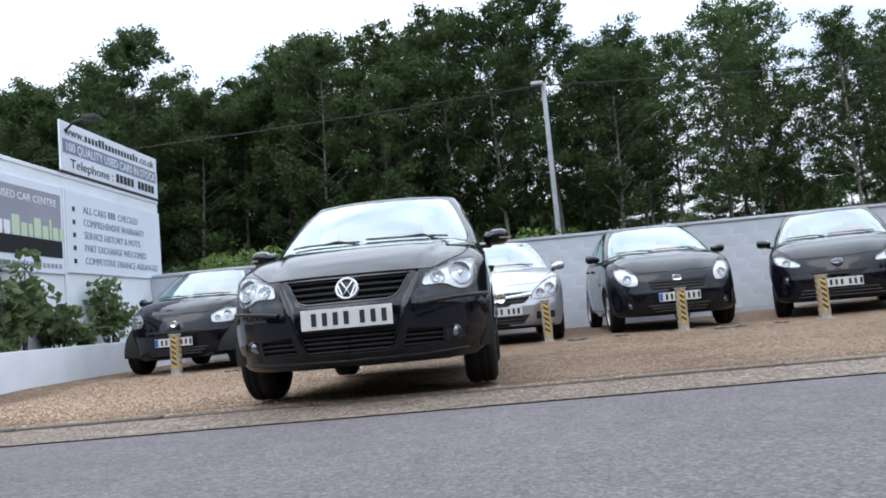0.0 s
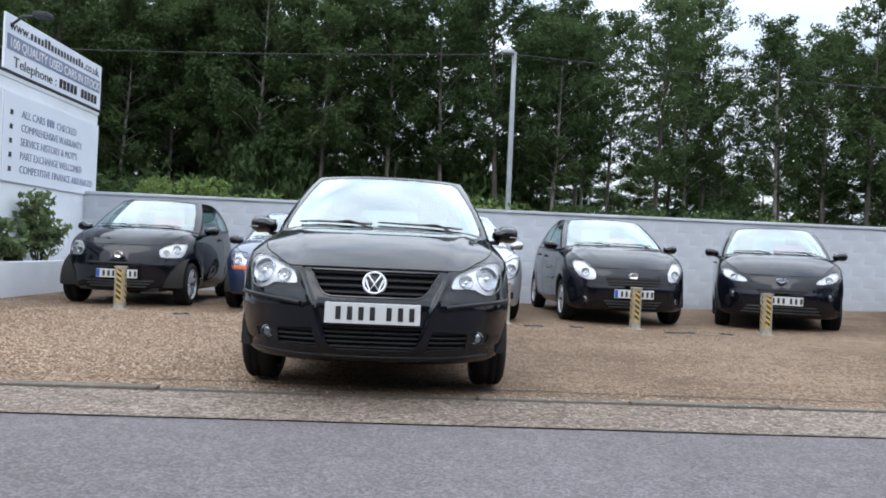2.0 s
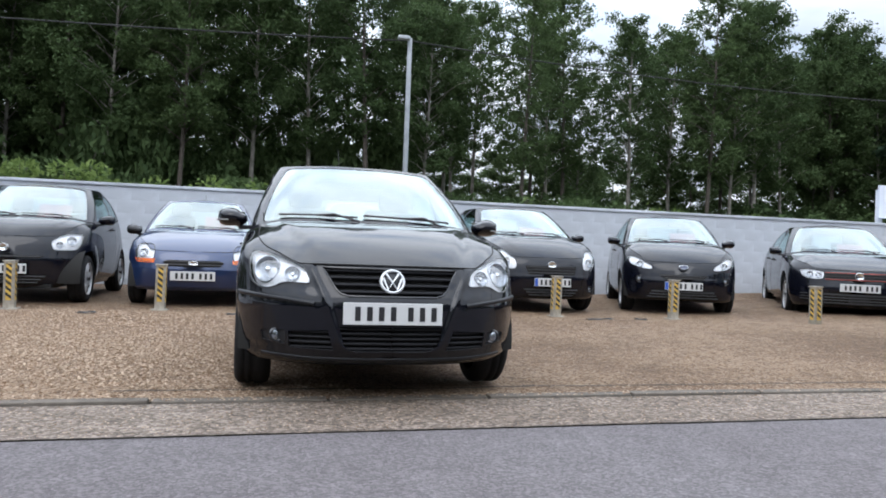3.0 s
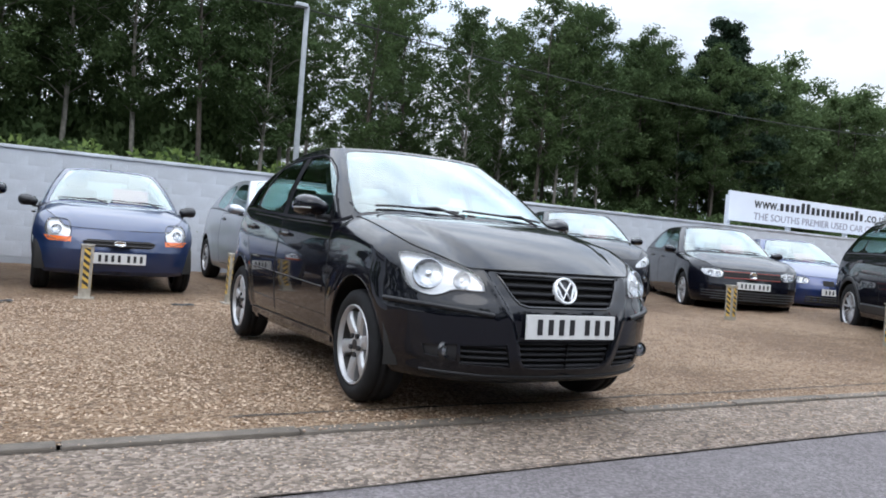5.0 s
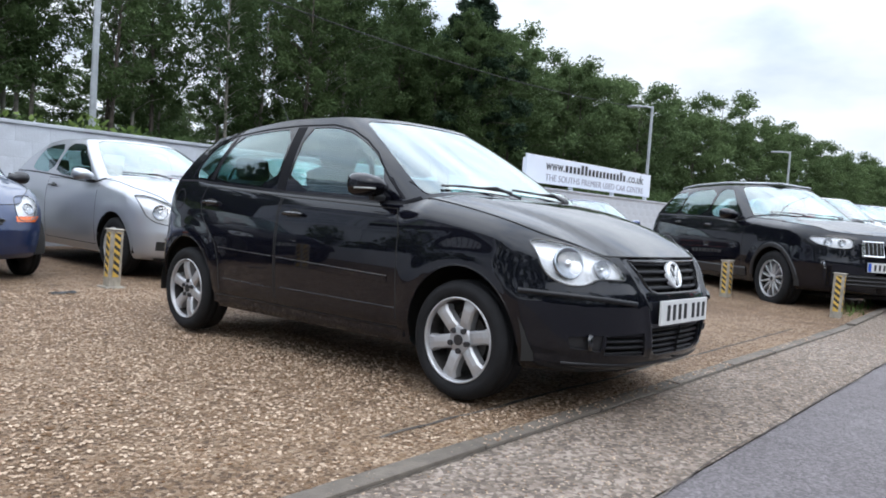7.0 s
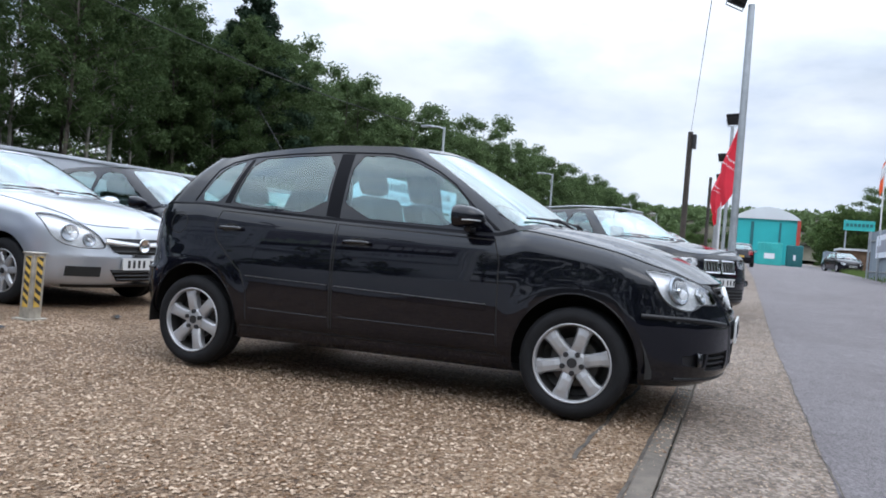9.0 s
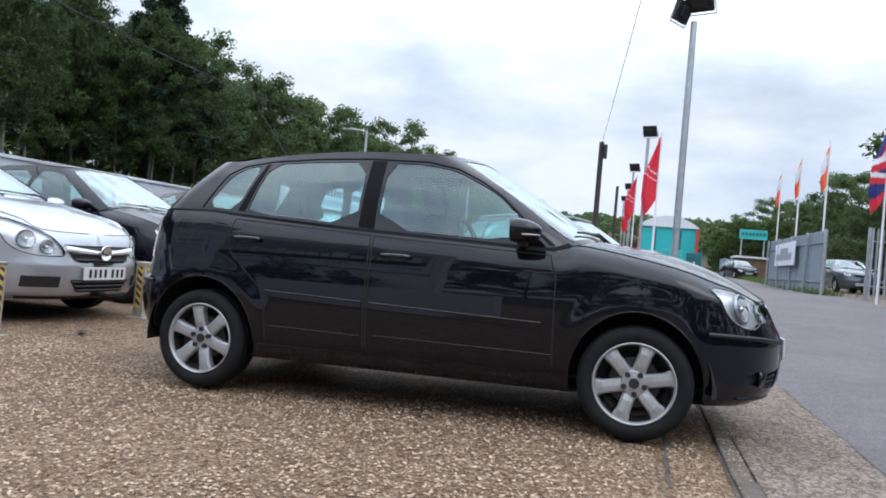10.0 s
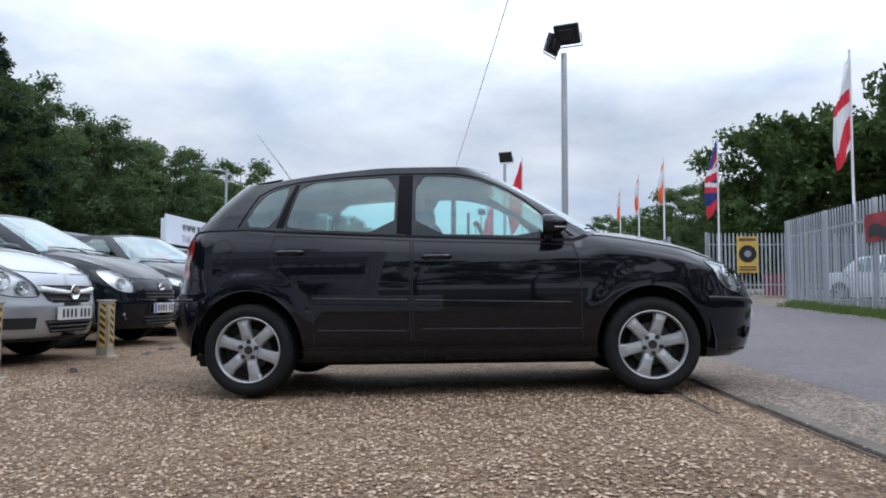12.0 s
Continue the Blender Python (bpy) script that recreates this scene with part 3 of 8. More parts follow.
def sign_panel(name, y0, y1, z0, z1, label, th=0.03):
    t = thing(name, label, "sign")
    bm = bmesh.new()
    box(bm, BX - 0.018, BX - 0.018 + th, y0, y1, z0, z1, 0.004)
    part("panel", bm, M["board"], t)
    return t


# top panel
s1 = sign_panel("rooftop_sign", 11.0, 14.25, 3.30, 4.12, "white rooftop sign with dark lettering on a frame")
bm = bmesh.new()
box(bm, BX + 0.012, BX + 0.016, 11.06, 14.19, 3.60, 3.83)
part("band", bm, M["sign_blue"], s1)
words("line", "www.", 0.22, M["sign_black"], s1, on_board(11.12, 3.90, 0.0135), width=0.55)
words("line", ".co.uk", 0.22, M["sign_black"], s1, on_board(13.52, 3.90, 0.0135), width=0.60)
for k in range(17):
    y = 11.70 + 0.107 * k
    bm = bmesh.new()
    box(bm, BX + 0.013, BX + 0.017, y, y + 0.066, 3.90, 4.00 + 0.04 * (k in (4, 5, 15)))
    part("address_bar", bm, M["sign_black"], s1)
words("line", "100 QUALITY USED CARS IN STOCK", 0.21, M["sign_white"], s1, on_board(11.12, 3.64, 0.0165), width=3.0)
words("line", "Telephone :", 0.22, M["sign_black"], s1, on_board(11.25, 3.375, 0.0135), width=1.3)
for k in range(11):
    if k == 5:
        continue
    bm = bmesh.new()
    box(bm, BX + 0.013, BX + 0.017, 12.66 + 0.132 * k, 12.76 + 0.132 * k, 3.375, 3.53)
    part("phone_bar", bm, M["sign_black"], s1)
# black strip along the sign's bottom edge
bm = bmesh.new()
box(bm, BX - 0.03, BX + 0.02, 10.98, 14.27, 3.265, 3.298, 0.004)
part("sign_ledge", bm, M["sign_black"], s1)
for y in (11.3, 12.6, 13.9):
    bm = bmesh.new()
    box(bm, BX - 0.10, BX - 0.022, y - 0.03, y + 0.03, 3.24, 4.0)
    part("post", bm, M["galv"], s1)
# list panel
s2 = sign_panel("services_sign", 11.06, 14.24, 1.66, 3.0, "white sign listing the dealer's services in dark capitals")
for i, tx in enumerate((None, "COMPREHENSIVE WARRANTY", "SERVICE HISTORY & MOT'S", "PART EXCHANGE WELCOMED", "COMPETITIVE FINANCE ARRANGED")):
    z = 2.66 - 0.212 * i
    bm = bmesh.new()
    box(bm, BX + 0.012, BX + 0.017, 11.24, 11.31, z, z + 0.075)
    part("bullet", bm, M["sign_black"], s2)
    if tx:
        words("line", tx, 0.17, M["sign_blue"], s2, on_board(11.55, z, 0.0135), width=(0, 2.02, 1.85, 2.05, 2.5)[i])
    else:
        words("line", "ALL CARS", 0.17, M["sign_blue"], s2, on_board(11.55, z, 0.0135), width=0.70)
        for k in range(3):
            bm = bmesh.new()
            box(bm, BX + 0.012, BX + 0.017, 12.32 + 0.085 * k, 12.38 + 0.085 * k, z, z + 0.12)
            part("print_bar", bm, M["sign_blue"], s2)
        words("line", "CHECKED", 0.17, M["sign_blue"], s2, on_board(12.64, z, 0.0135), width=0.70)
# name panel
s3 = sign_panel("name_sign", 7.45, 10.98, 1.62, 2.99, "white framed sign with grey print and a black hill shape")
bm = bmesh.new()
box(bm, BX + 0.012, BX + 0.016, 7.52, 10.92, 1.86, 2.86)
part("grey_field", bm, M["sign_grey"], s3)
bm = bmesh.new()
pts = [(7.52, 1.87)] + [(7.52 + 3.4 * i / 24, 2.14 + 0.30 * math.exp(-((i - 8) / 5.0) ** 2) - 0.02 * (i / 24)) for i in range(25)] + [(10.92, 1.87)]
f = bm.faces.new([bm.verts.new((BX + 0.020, y, z)) for y, z in pts])
part("black_hill", bm, M["sign_black"], s3)
words("line", "THE SOUTHS FRIENDLIEST USED CAR CENTRE", 0.16, M["sign_white"], s3, on_board(7.6, 2.66, 0.0165), width=3.2)
yy = 7.62
for k, (w, h) in enumerate(((.2, .3), (.17, .2), (.17, .2), (.12, .24), (.18, .2), (.24, .3), (.17, .2), (.22, .2), (.17, .2), (.13, .2))):
    bm = bmesh.new()
    box(bm, BX + 0.018, BX + 0.026, yy, yy + w, 2.13, 2.13 + h, 0.012)
    part("name_bar", bm, M["sign_white"], s3)
    yy += w + 0.035
for k, (w, h) in enumerate(((.2, .3), (.17, .2), (.11, .2), (.2, .3), (.17, .2), (.06, .32), (.17, .2), (.13, .2))):
    bm = bmesh.new()
    box(bm, BX + 0.018, BX + 0.026, yy, yy + w * 0.85, 2.13, 2.13 + h, 0.012)
    part("name_bar", bm, M["sign_pale_green"], s3)
    yy += w * 0.85 + 0.028
for k in range(34):
    if k in (9, 14, 15):
        continue
    y = 7.56 + 0.099 * k
    bm = bmesh.new()
    box(bm, BX + 0.012, BX + 0.017, y, y + 0.066, 1.70, 1.77)
    part("contact_bar", bm, M["sign_grey"], s3)

# security camera on the wall
sc = thing("security_camera", "grey security camera on a wall bracket", "camera")
bm = bmesh.new()
box(bm, -0.09, 0.09, -0.24, 0.24, -0.06, 0.06, 0.02)
cb = part("camera_housing", bm, M["galv"], sc)
cb.matrix_basis = pose(BX + 0.28, 8.55, 3.33, -6, 0, -20)
bm = bmesh.new()
tube(bm, [(BX - 0.1, 8.5, 3.08), (BX + 0.02, 8.5, 3.2), (BX + 0.26, 8.55, 3.27)], 0.03, 8)
part("bracket", bm, M["galv"], sc)
sl = thing("sign_lamp", "small black lamp on an arm over the rooftop sign", "lamp")
bm = bmesh.new()
tube(bm, [(BX, 11.15, 3.95), (BX + 0.2, 11.1, 4.08), (BX + 0.45, 11.1, 4.1)], 0.02, 8)
part("arm", bm, M["plastic"], sl)
bm = bmesh.new()
box(bm, BX + 0.38, BX + 0.6, 11.0, 11.2, 4.07, 4.15, 0.02)
part("lamp_head", bm, M["plastic"], sl)

# planter
pl = thing("planter_wall", "low white rendered planter wall", "planter", kind="structure")
bm = bmesh.new()
box(bm, -6.26, -6.1, 6.4, 13.8, -0.1, 0.49, 0.012)
part("front", bm, M["render_wall"], pl)
bm = bmesh.new()
box(bm, BX - 0.02, -6.26, 6.4, 6.56, -0.1, 0.487, 0.01)
part("end", bm, M["render_wall"], pl)
bm = bmesh.new()
box(bm, BX - 0.02, -6.262, 6.562, 13.8, -0.1, 0.42)
part("soil", bm, M["soil"], pl)


# ---- bollards ----
def bollard(at, first=[]):
    if first:
        return copy_thing(first[0], at)
    b = thing("bollard", "short square steel bollard with yellow and black hazard tape", "bollard", "parking bollards along the forecourt", m=at)
    bm = bmesh.new()
    box(bm, -0.055, 0.055, -0.055, 0.055, -0.05, 0.52, 0.008)
    part("post", bm, M["bollard"], b)
    bm = bmesh.new()
    box(bm, -0.064, 0.064, -0.064, 0.064, 0.52, 0.532, 0.003)
    part("cap", bm, M["bollard"], b)
    bm = bmesh.new()
    box(bm, -0.09, 0.09, -0.09, 0.09, -0.01, 0.012, 0.003)
    part("foot_plate", bm, M["bollard"], b)
    for k in range(4):
        rot = Matrix.Rotation(k * math.pi / 2, 4, "Z")
        bm = bmesh.new()
        v = [bm.verts.new(rot @ Vector((x, -0.0575, z))) for x, z in ((-0.028, 0.10), (0.028, 0.10), (0.028, 0.50), (-0.028, 0.50))]
        bm.faces.new(v)
        r = bmesh.ops.extrude_face_region(bm, geom=bm.faces[:])
        bmesh.ops.translate(bm, vec=rot @ Vector((0, 0.002, 0)), verts=[e for e in r["geom"] if isinstance(e, bmesh.types.BMVert)])
        tp = part("tape", bm, M["yellow"], b)
        bm = bmesh.new()
        for i in range(6):
            z = 0.115 + 0.068 * i
            f = bm.faces.new([bm.verts.new(rot @ Vector((x, -0.0592, zz))) for x, zz in ((-0.028, z + 0.042), (0.028, z), (0.028, min(z + 0.034, 0.5)), (-0.028, min(z + 0.076, 0.5)))])
        part("tape_stripes", bm, M["black_tape"], tp)
    first.append(b)
    return b


for x, y, a in ((-4.15, 9.22, 2), (-2.62, 9.38, -3), (-1.22, 9.25, 4), (0.62, 9.44, -2), (2.28, 9.40, 3), (3.93, 9.30, -4), (5.50, 8.50, 5), (5.54, 6.28, -10), (4.94, 4.80, 3), (9.3, 4.75, 2), (11.2, 5.2, -3), (14.0, 5.3, 2)):
    bollard(pose(x, y, 0, 0.8 * math.sin(x * 3), 0.8 * math.cos(x * 5), a))

# dark rubber scraps on the gravel in front of the row
scr = [(-3.3, 8.9, .2), (-1.75, 8.95, .22), (0.95, 9.2, .25), (1.5, 9.25, .18), (2.75, 9.05, .42), (3.35, 9.1, .16), (4.6, 8.95, .2), (6.2, 7.9, .22), (6.0, 6.3, .18), (-0.6, 9.0, .15)]
for x, y, w in scr:
    bm = bmesh.new()
    rows = []
    for i in range(7):
        u = i / 6 - 0.5
        rows.append([(u * w, -0.02 + 0.015 * math.sin(i * 2), 0.004), (u * w, -0.006, 0.018 + 0.006 * math.sin(i * 1.7)), (u * w, 0.012, 0.016), (u * w, 0.026 + 0.01 * math.cos(i), 0.004)])
    grid_faces(bm, rows)
    o = part("rubber_scrap", bm, M["black_tape"], smooth=True)
    o.matrix_basis = pose(x, y, 0, 0, 0, 40 * math.sin(x * 7))
    tagged(o, "flat dark rubber scrap lying on the gravel", "scrap", "scraps on the gravel")


# ---- posts, lamps and lines ----
def post(name, label, x, y, z0, z1, r0, r1, material, cat="pole", lean=(0, 0)):
    t = thing(name, label, cat)
    bm = bmesh.new()
    cyl(bm, r0, r1, (x, y, z0 - 0.3), (x + lean[0], y + lean[1], z1), 16)
    part("pole", bm, material, t, smooth=False)
    return t


def flood(t, x, y, z, yaw, tilt=-35, size=0.36):
    m = pose(x, y, z, tilt, 0, yaw)
    bm = bmesh.new()
    box(bm, -size / 2, size / 2, -0.05, 0.05, -size * 0.4, size * 0.4, 0.02, m)
    box(bm, -size * 0.3, size * 0.3, 0.05, 0.11, -size * 0.22, size * 0.22, 0.015, m)
    h = part("floodlight", bm, M["plastic"], t, "black floodlight head")
    bm = bmesh.new()
    box(bm, -size * 0.43, size * 0.43, -0.056, -0.05, -size * 0.33, size * 0.33, 0.0, m)
    part("lens", bm, M["lampglassdark"], h)
    bm = bmesh.new()
    tube(bm, [m @ Vector((-size * 0.56, 0, 0)), m @ Vector((-size * 0.56, 0, -size * 0.5)), m @ Vector((size * 0.56, 0, -size * 0.5)), m @ Vector((size * 0.56, 0, 0))], 0.012, 6)
    part("yoke", bm, M["galv"], h)


lp = post("street_lamp", "tall galvanised steel lighting column with twin black floodlights", 8.5, 4.53, 0, 5.38, 0.066, 0.056, M["galv"], "street lamp")
bm = bmesh.new()
cyl(bm, 0.085, 0.085, (8.5, 4.53, -0.2), (8.5, 4.53, 1.1), 16)
part("column_base", bm, M["galv"], lp)
flood(lp, 8.48, 4.47, 5.76, 70, -30, 0.50)
flood(lp, 8.48, 4.75, 5.56, 150, -20, 0.45)
wood_pole = post("street_lamp", "slim grey street lamp post behind the white wall", 1.384, 16.17, 0, 5.35, 0.065, 0.05, M["galv"], "street lamp")
bm = bmesh.new()
tube(bm, [(1.384, 16.17, 5.25), (1.36, 16.13, 5.30), (1.30, 16.05, 5.32)], 0.028, 8)
box(bm, 1.10, 1.36, 15.98, 16.12, 5.28, 5.36, 0.02)
part("lamp_head", bm, M["galv"], wood_pole)
for x, y, h in ((28.0, 18.96, 6.5), (48.0, 18.9, 6.5), (88.0, 19.8, 7.2), (120.0, 21.0, 8.2)):
    t = post("street_lamp", "slim grey street lamp post near the trees", x, y, 0, h, 0.09, 0.06, M["galv"], "street lamp")
    bm = bmesh.new()
    tube(bm, [(x, y, h - 0.1), (x - 0.08, y + 0.25, h), (x - 0.15, y + 0.55, h)], 0.04, 8)
    box(bm, x - 0.30, x - 0.05, y + 0.5, y + 1.15, h - 0.05, h + 0.06, 0.03)
    part("lamp_head", bm, M["galv"], t)
tp = post("telegraph_pole", "dark timber telegraph pole", 50.2, 9.61, 0, 10.1, 0.22, 0.18, M["darkpole"])
bm = bmesh.new()
box(bm, 49.9, 50.5, 9.18, 9.42, 8.9, 9.9, 0.03)
part("junction_box", bm, M["plastic"], tp)
post("telegraph_pole", "thin distant telegraph pole", 70.0, 9.45, 0, 9.05, 0.17, 0.14, M["darkpole"])
for k, (x, y, h) in enumerate(((28.2, 5.7, 6.7), (41.0, 6.76, 6.8), (53.5, 7.6, 7.0), (66.0, 8.5, 7.2))):
    t = post("floodlight_post", "slim grey post with a black floodlight by the car row", x, y, 0, h, 0.075, 0.065, M["galv"], "street lamp")
    flood(t, x, y - 0.05, h + 0.3, 70, -30, 0.62)


def cable(name, label, p0, p1, sag, r):
    bm = bmesh.new()
    p0, p1 = Vector(p0), Vector(p1)
    pts = [p0.lerp(p1, i / 24) - Vector((0, 0, sag * 4 * (i / 24) * (1 - i / 24))) for i in range(25)]
    tube(bm, pts, r, 6)
    return tagged(part(name, bm, M["cable"]), label, "cable")


cable("overhead_cable", "thin black overhead cable from the telegraph pole", (50.2, 9.6, 10.0), (-12.0, 2.7, 8.2), 0.15, 0.012)
cable("overhead_cable", "thin black overhead cable behind the wall", (1.38, 16.17, 5.3), (-30, 16.5, 5.5), 0.5, 0.014)
cable("overhead_cable", "thin black overhead cable in front of the trees", (1.38, 16.17, 5.3), (28.0, 18.96, 6.4), 0.5, 0.014)


# ---- flags ----
def flag_cloth(t, x, y, z0, z1, w, bands, yaw, seed, name="flag_cloth", taper=0.45):
    """A hanging flag beside its pole, in soft folds; bands: (v from, v to, material), v from the top."""
    mats = []
    for b in bands:
        if b[2] not in mats:
            mats.append(b[2])
    bm = bmesh.new()
    nu, nv = 26, 54
    ca, sa = math.cos(radians(yaw)), math.sin(radians(yaw))
    rows = []
    for j in range(nv + 1):
        v = j / nv
        row = []
        for i in range(nu + 1):
            u = i / nu
            ww = w * (0.25 + 0.75 * min(1, v / taper)) * (1 - 0.25 * max(0, v - 0.75) / 0.25)
            d = ww * u
            fold = 0.10 * math.sin(u * 7 + seed + 2.2 * v) * u + 0.05 * math.sin(u * 13 + seed * 2) * u
            z = z1 - (z1 - z0) * v - 0.45 * (z1 - z0) * u * (0.5 + 0.5 * v) * 0.6
            row.append(bm.verts.new((x + ca * d - sa * fold, y + sa * d + ca * fold, z)))
        rows.append(row)
    for j in range(nv):
        for i in range(nu):
            f = bm.faces.new((rows[j][i], rows[j][i + 1], rows[j + 1][i + 1], rows[j + 1][i]))
            f.smooth = True
            u, v = (i + 0.5) / nu, (j + 0.5) / nv
            for b in bands:
                a0, a1 = b[0], b[1]
                sl = b[3] if len(b) > 3 else 0.0
                if a0 <= v + sl * u < a1:
                    f.material_index = mats.index(b[2])
    ob = part(name, bm, [M[m] for m in mats], t)
    return ob


def flagpole(x, y, h, label, zbands, z0, z1, w, yaw, seed, r=0.035):
    t = thing("flagpole", label, "flag")
    bm = bmesh.new()
    cyl(bm, r, r * 0.8, (x, y, -0.2), (x, y, h), 12)
    part("pole", bm, M["flag_white"], t)
    flag_cloth(t, x, y, z0, z1, w, zbands, yaw, seed)
    return t


E_BANDS = [(0, 9, "flag_white"), (0.36, 0.50, "flag_red"), (0.62, 0.88, "flag_red", -0.25)]
UJ_BANDS = [(-1, 9, "flag_blue"), (0.16, 0.30, "flag_red", -0.2), (0.30, 0.36, "flag_white", -0.2), (0.44, 0.52, "flag_white", 0.1), (0.52, 0.62, "flag_red", 0.1), (0.70, 0.76, "flag_white", 0.2), (0.76, 0.84, "flag_red", 0.2), (0.93, 1.3, "flag_red", 0.1)]
flagpole(11.8, -2.40, 6.4, "white flag with a red cross hanging from a white pole", E_BANDS, 4.08, 6.28, 0.48, 100, 1.0)
flagpole(19.5, -1.50, 6.05, "red, white and blue flag hanging from a white pole", UJ_BANDS, 3.75, 5.95, 0.42, 105, 2.0)
for x, yy, h, sd in ((28.0, -1.50, 6.82, 3.0), (33.5, -1.36, 7.0, 4.0), (41.0, -1.55, 7.3, 5.0)):
    flagpole(x, yy, h, "orange and white flag hanging from a white pole", [(0, 9, "flag_orange"), (0, 0.46, "flag_white", -0.2)], h - 1.75, h - 0.1, 0.24, 105, sd, 0.045)
for x, yy, h, fl, sd in ((21.0, 5.06, 5.65, 2.3, 1.5), (35.5, 6.32, 5.96, 2.05, 2.6), (52.0, 7.3, 5.9, 1.9, 3.4)):
    flagpole(x, yy, h, "tall red feather flag on a white pole", [(0, 9, "flag_red"), (0.62, 0.635, "flag_white", 0.3), (0.72, 0.73, "flag_white", 0.3)], h - fl, h - 0.05, 0.52, 110, sd, 0.04)


# ---- palisade fences and gate ----
def fence(name, label, p0, p1, h=2.4, pitch=0.155, mat_key="pale", wide=0.07, group="palisade fences"):
    p0, p1 = Vector((*p0, 0)), Vector((*p1, 0))
    d = p1 - p0
    yaw = math.degrees(math.atan2(d.y, d.x))
    t = thing(name, label, "fence", group, m=pose(p0.x, p0.y, rise(min(p0.x, p1.x)), 0, 0, yaw))
    L = d.length
    bm = bmesh.new()
    w = wide / 2
    prof = [(-w, 0.012), (-w * 0.5, -0.006), (0, 0.004), (w * 0.5, -0.006), (w, 0.012)]
    rows = [[(x, y, 0.08) for x, y in prof], [(x, y, h - 0.12) for x, y in prof], [(x * 0.75, y, h - 0.05) for x, y in prof], [(x * 0.15, y, h) for x, y in prof]]
    grid_faces(bm, rows)
    r = bmesh.ops.extrude_face_region(bm, geom=bm.faces[:])
    bmesh.ops.translate(bm, vec=(0, 0.004, 0), verts=[e for e in r["geom"] if isinstance(e, bmesh.types.BMVert)])
    first = part("pale", bm, M[mat_key], t)
    n = int(L / pitch)
    first.matrix_basis = pose(0.08, 0, 0)
    for k in range(1, n):
        share("pale", first, t, pose(0.08 + pitch * k, 0, 0.006 * math.sin(k * 2.3)))
    for z in (0.5, h - 0.45):
        bm = bmesh.new()
        box(bm, 0, L, 0.016, 0.06, z - 0.025, z + 0.025)
        part("rail", bm, M["galv"], t)
    np_ = max(1, int(round(L / 2.75)))
    for k in range(np_ + 1):
        bm = bmesh.new()
        box(bm, L * k / np_ - 0.05, L * k / np_ + 0.05, 0.06, 0.14, 0, h + 0.02, 0.004)
        part("post", bm, M["galv"], t)
    return t


fence("palisade_fence", "galvanised steel palisade fence beside the road", (15.6, -2.2), (3.0, -2.1), 2.7)
fence("palisade_fence", "galvanised steel palisade fence set back at the yard entrance", (23.2, -2.1), (23.6, -8.2), 2.5)
fence("palisade_fence", "grey sheeted steel fence along the far road side", (25.0, -1.13), (37.0, -0.75), 2.45, 0.16, "panel", 0.157)
ys = thing("warning_sign", "yellow warning sign with a black disc on the fence", "sign", m=pose(0.20, -1.15, 0.52))
bm = bmesh.new()
box(bm, 23.02, 23.14, -2.5, -2.4, 1.4, 1.5)
part("bracket", bm, M["galv"], ys)
bm = bmesh.new()
box(bm, 22.99, 23.02, -2.83, -2.07, 0.95, 2.35, 0.005)
part("panel", bm, M["yellow"], ys)
bm = bmesh.new()
lathe(bm, [(0.001, 0.0), (0.33, 0.0), (0.33, 0.02)], 28, pose(22.97, -2.45, 1.68))
part("disc", bm, M["sign_black"], ys)
bm = bmesh.new()
lathe(bm, [(0.001, 0.0), (0.13, 0.0), (0.13, 0.01)], 20, pose(22.96, -2.45, 1.68))
part("disc_centre", bm, M["sign_grey"], ys)
for z0, z1 in ((2.17, 2.28), (1.03, 1.10), (1.14, 1.2)):
    bm = bmesh.new()
    box(bm, 22.975, 22.985, -2.76, -2.14, z0, z1)
    part("print_bar", bm, M["timber"], ys)
rb = thing("red_barrier", "red barrier panels standing behind the fence", "barrier", m=pose(0, -1.4, 0.53))
for k in range(2):
    bm = bmesh.new()
    box(bm, 24.6, 24.7, -4.51 + 0.62 * k, -3.92 + 0.62 * k, 0.1, 0.95, 0.02)
    part("panel", bm, M["banner_red"], rb)
bn = thing("banner", "red and black vehicle banner tied to the fence", "banner")
bm = bmesh.new()
rows = [[(10.7 - 0.14 * i, -2.17 + 0.06 + 0.01 * math.sin(i * 1.3 + j), 2.35 - 0.12 * j) for i in range(19)] for j in range(6)]
grid_faces(bm, rows)
part("cloth", bm, M["banner_red"], bn, smooth=True)
bm = bmesh.new()
rows = [[(10.5 - 0.16 * i, -2.085, 2.07 + 0.07 * math.sin(i * 0.9) - 0.13 * j) for i in range(10)] for j in range(3)]
grid_faces(bm, rows)
part("print_shape", bm, M["sign_black"], bn)
wsn = thing("notice_board", "white notice with a dark picture shape on the grey fence", "sign")
bm = bmesh.new()
box(bm, 32.2, 37.6, -1.90, -1.85, 1.1, 2.15, 0.01)
part("panel", bm, M["board"], wsn)
wsn.matrix_basis = pose(-2.7, 1.13, 0.58)
bm = bmesh.new()
box(bm, 32.8, 37.2, -1.845, -1.84, 1.35, 1.65, 0.0)
box(bm, 33.8, 36.0, -1.845, -1.84, 1.65, 1.9, 0.0)
part("print_shape", bm, M["sign_grey"], wsn)

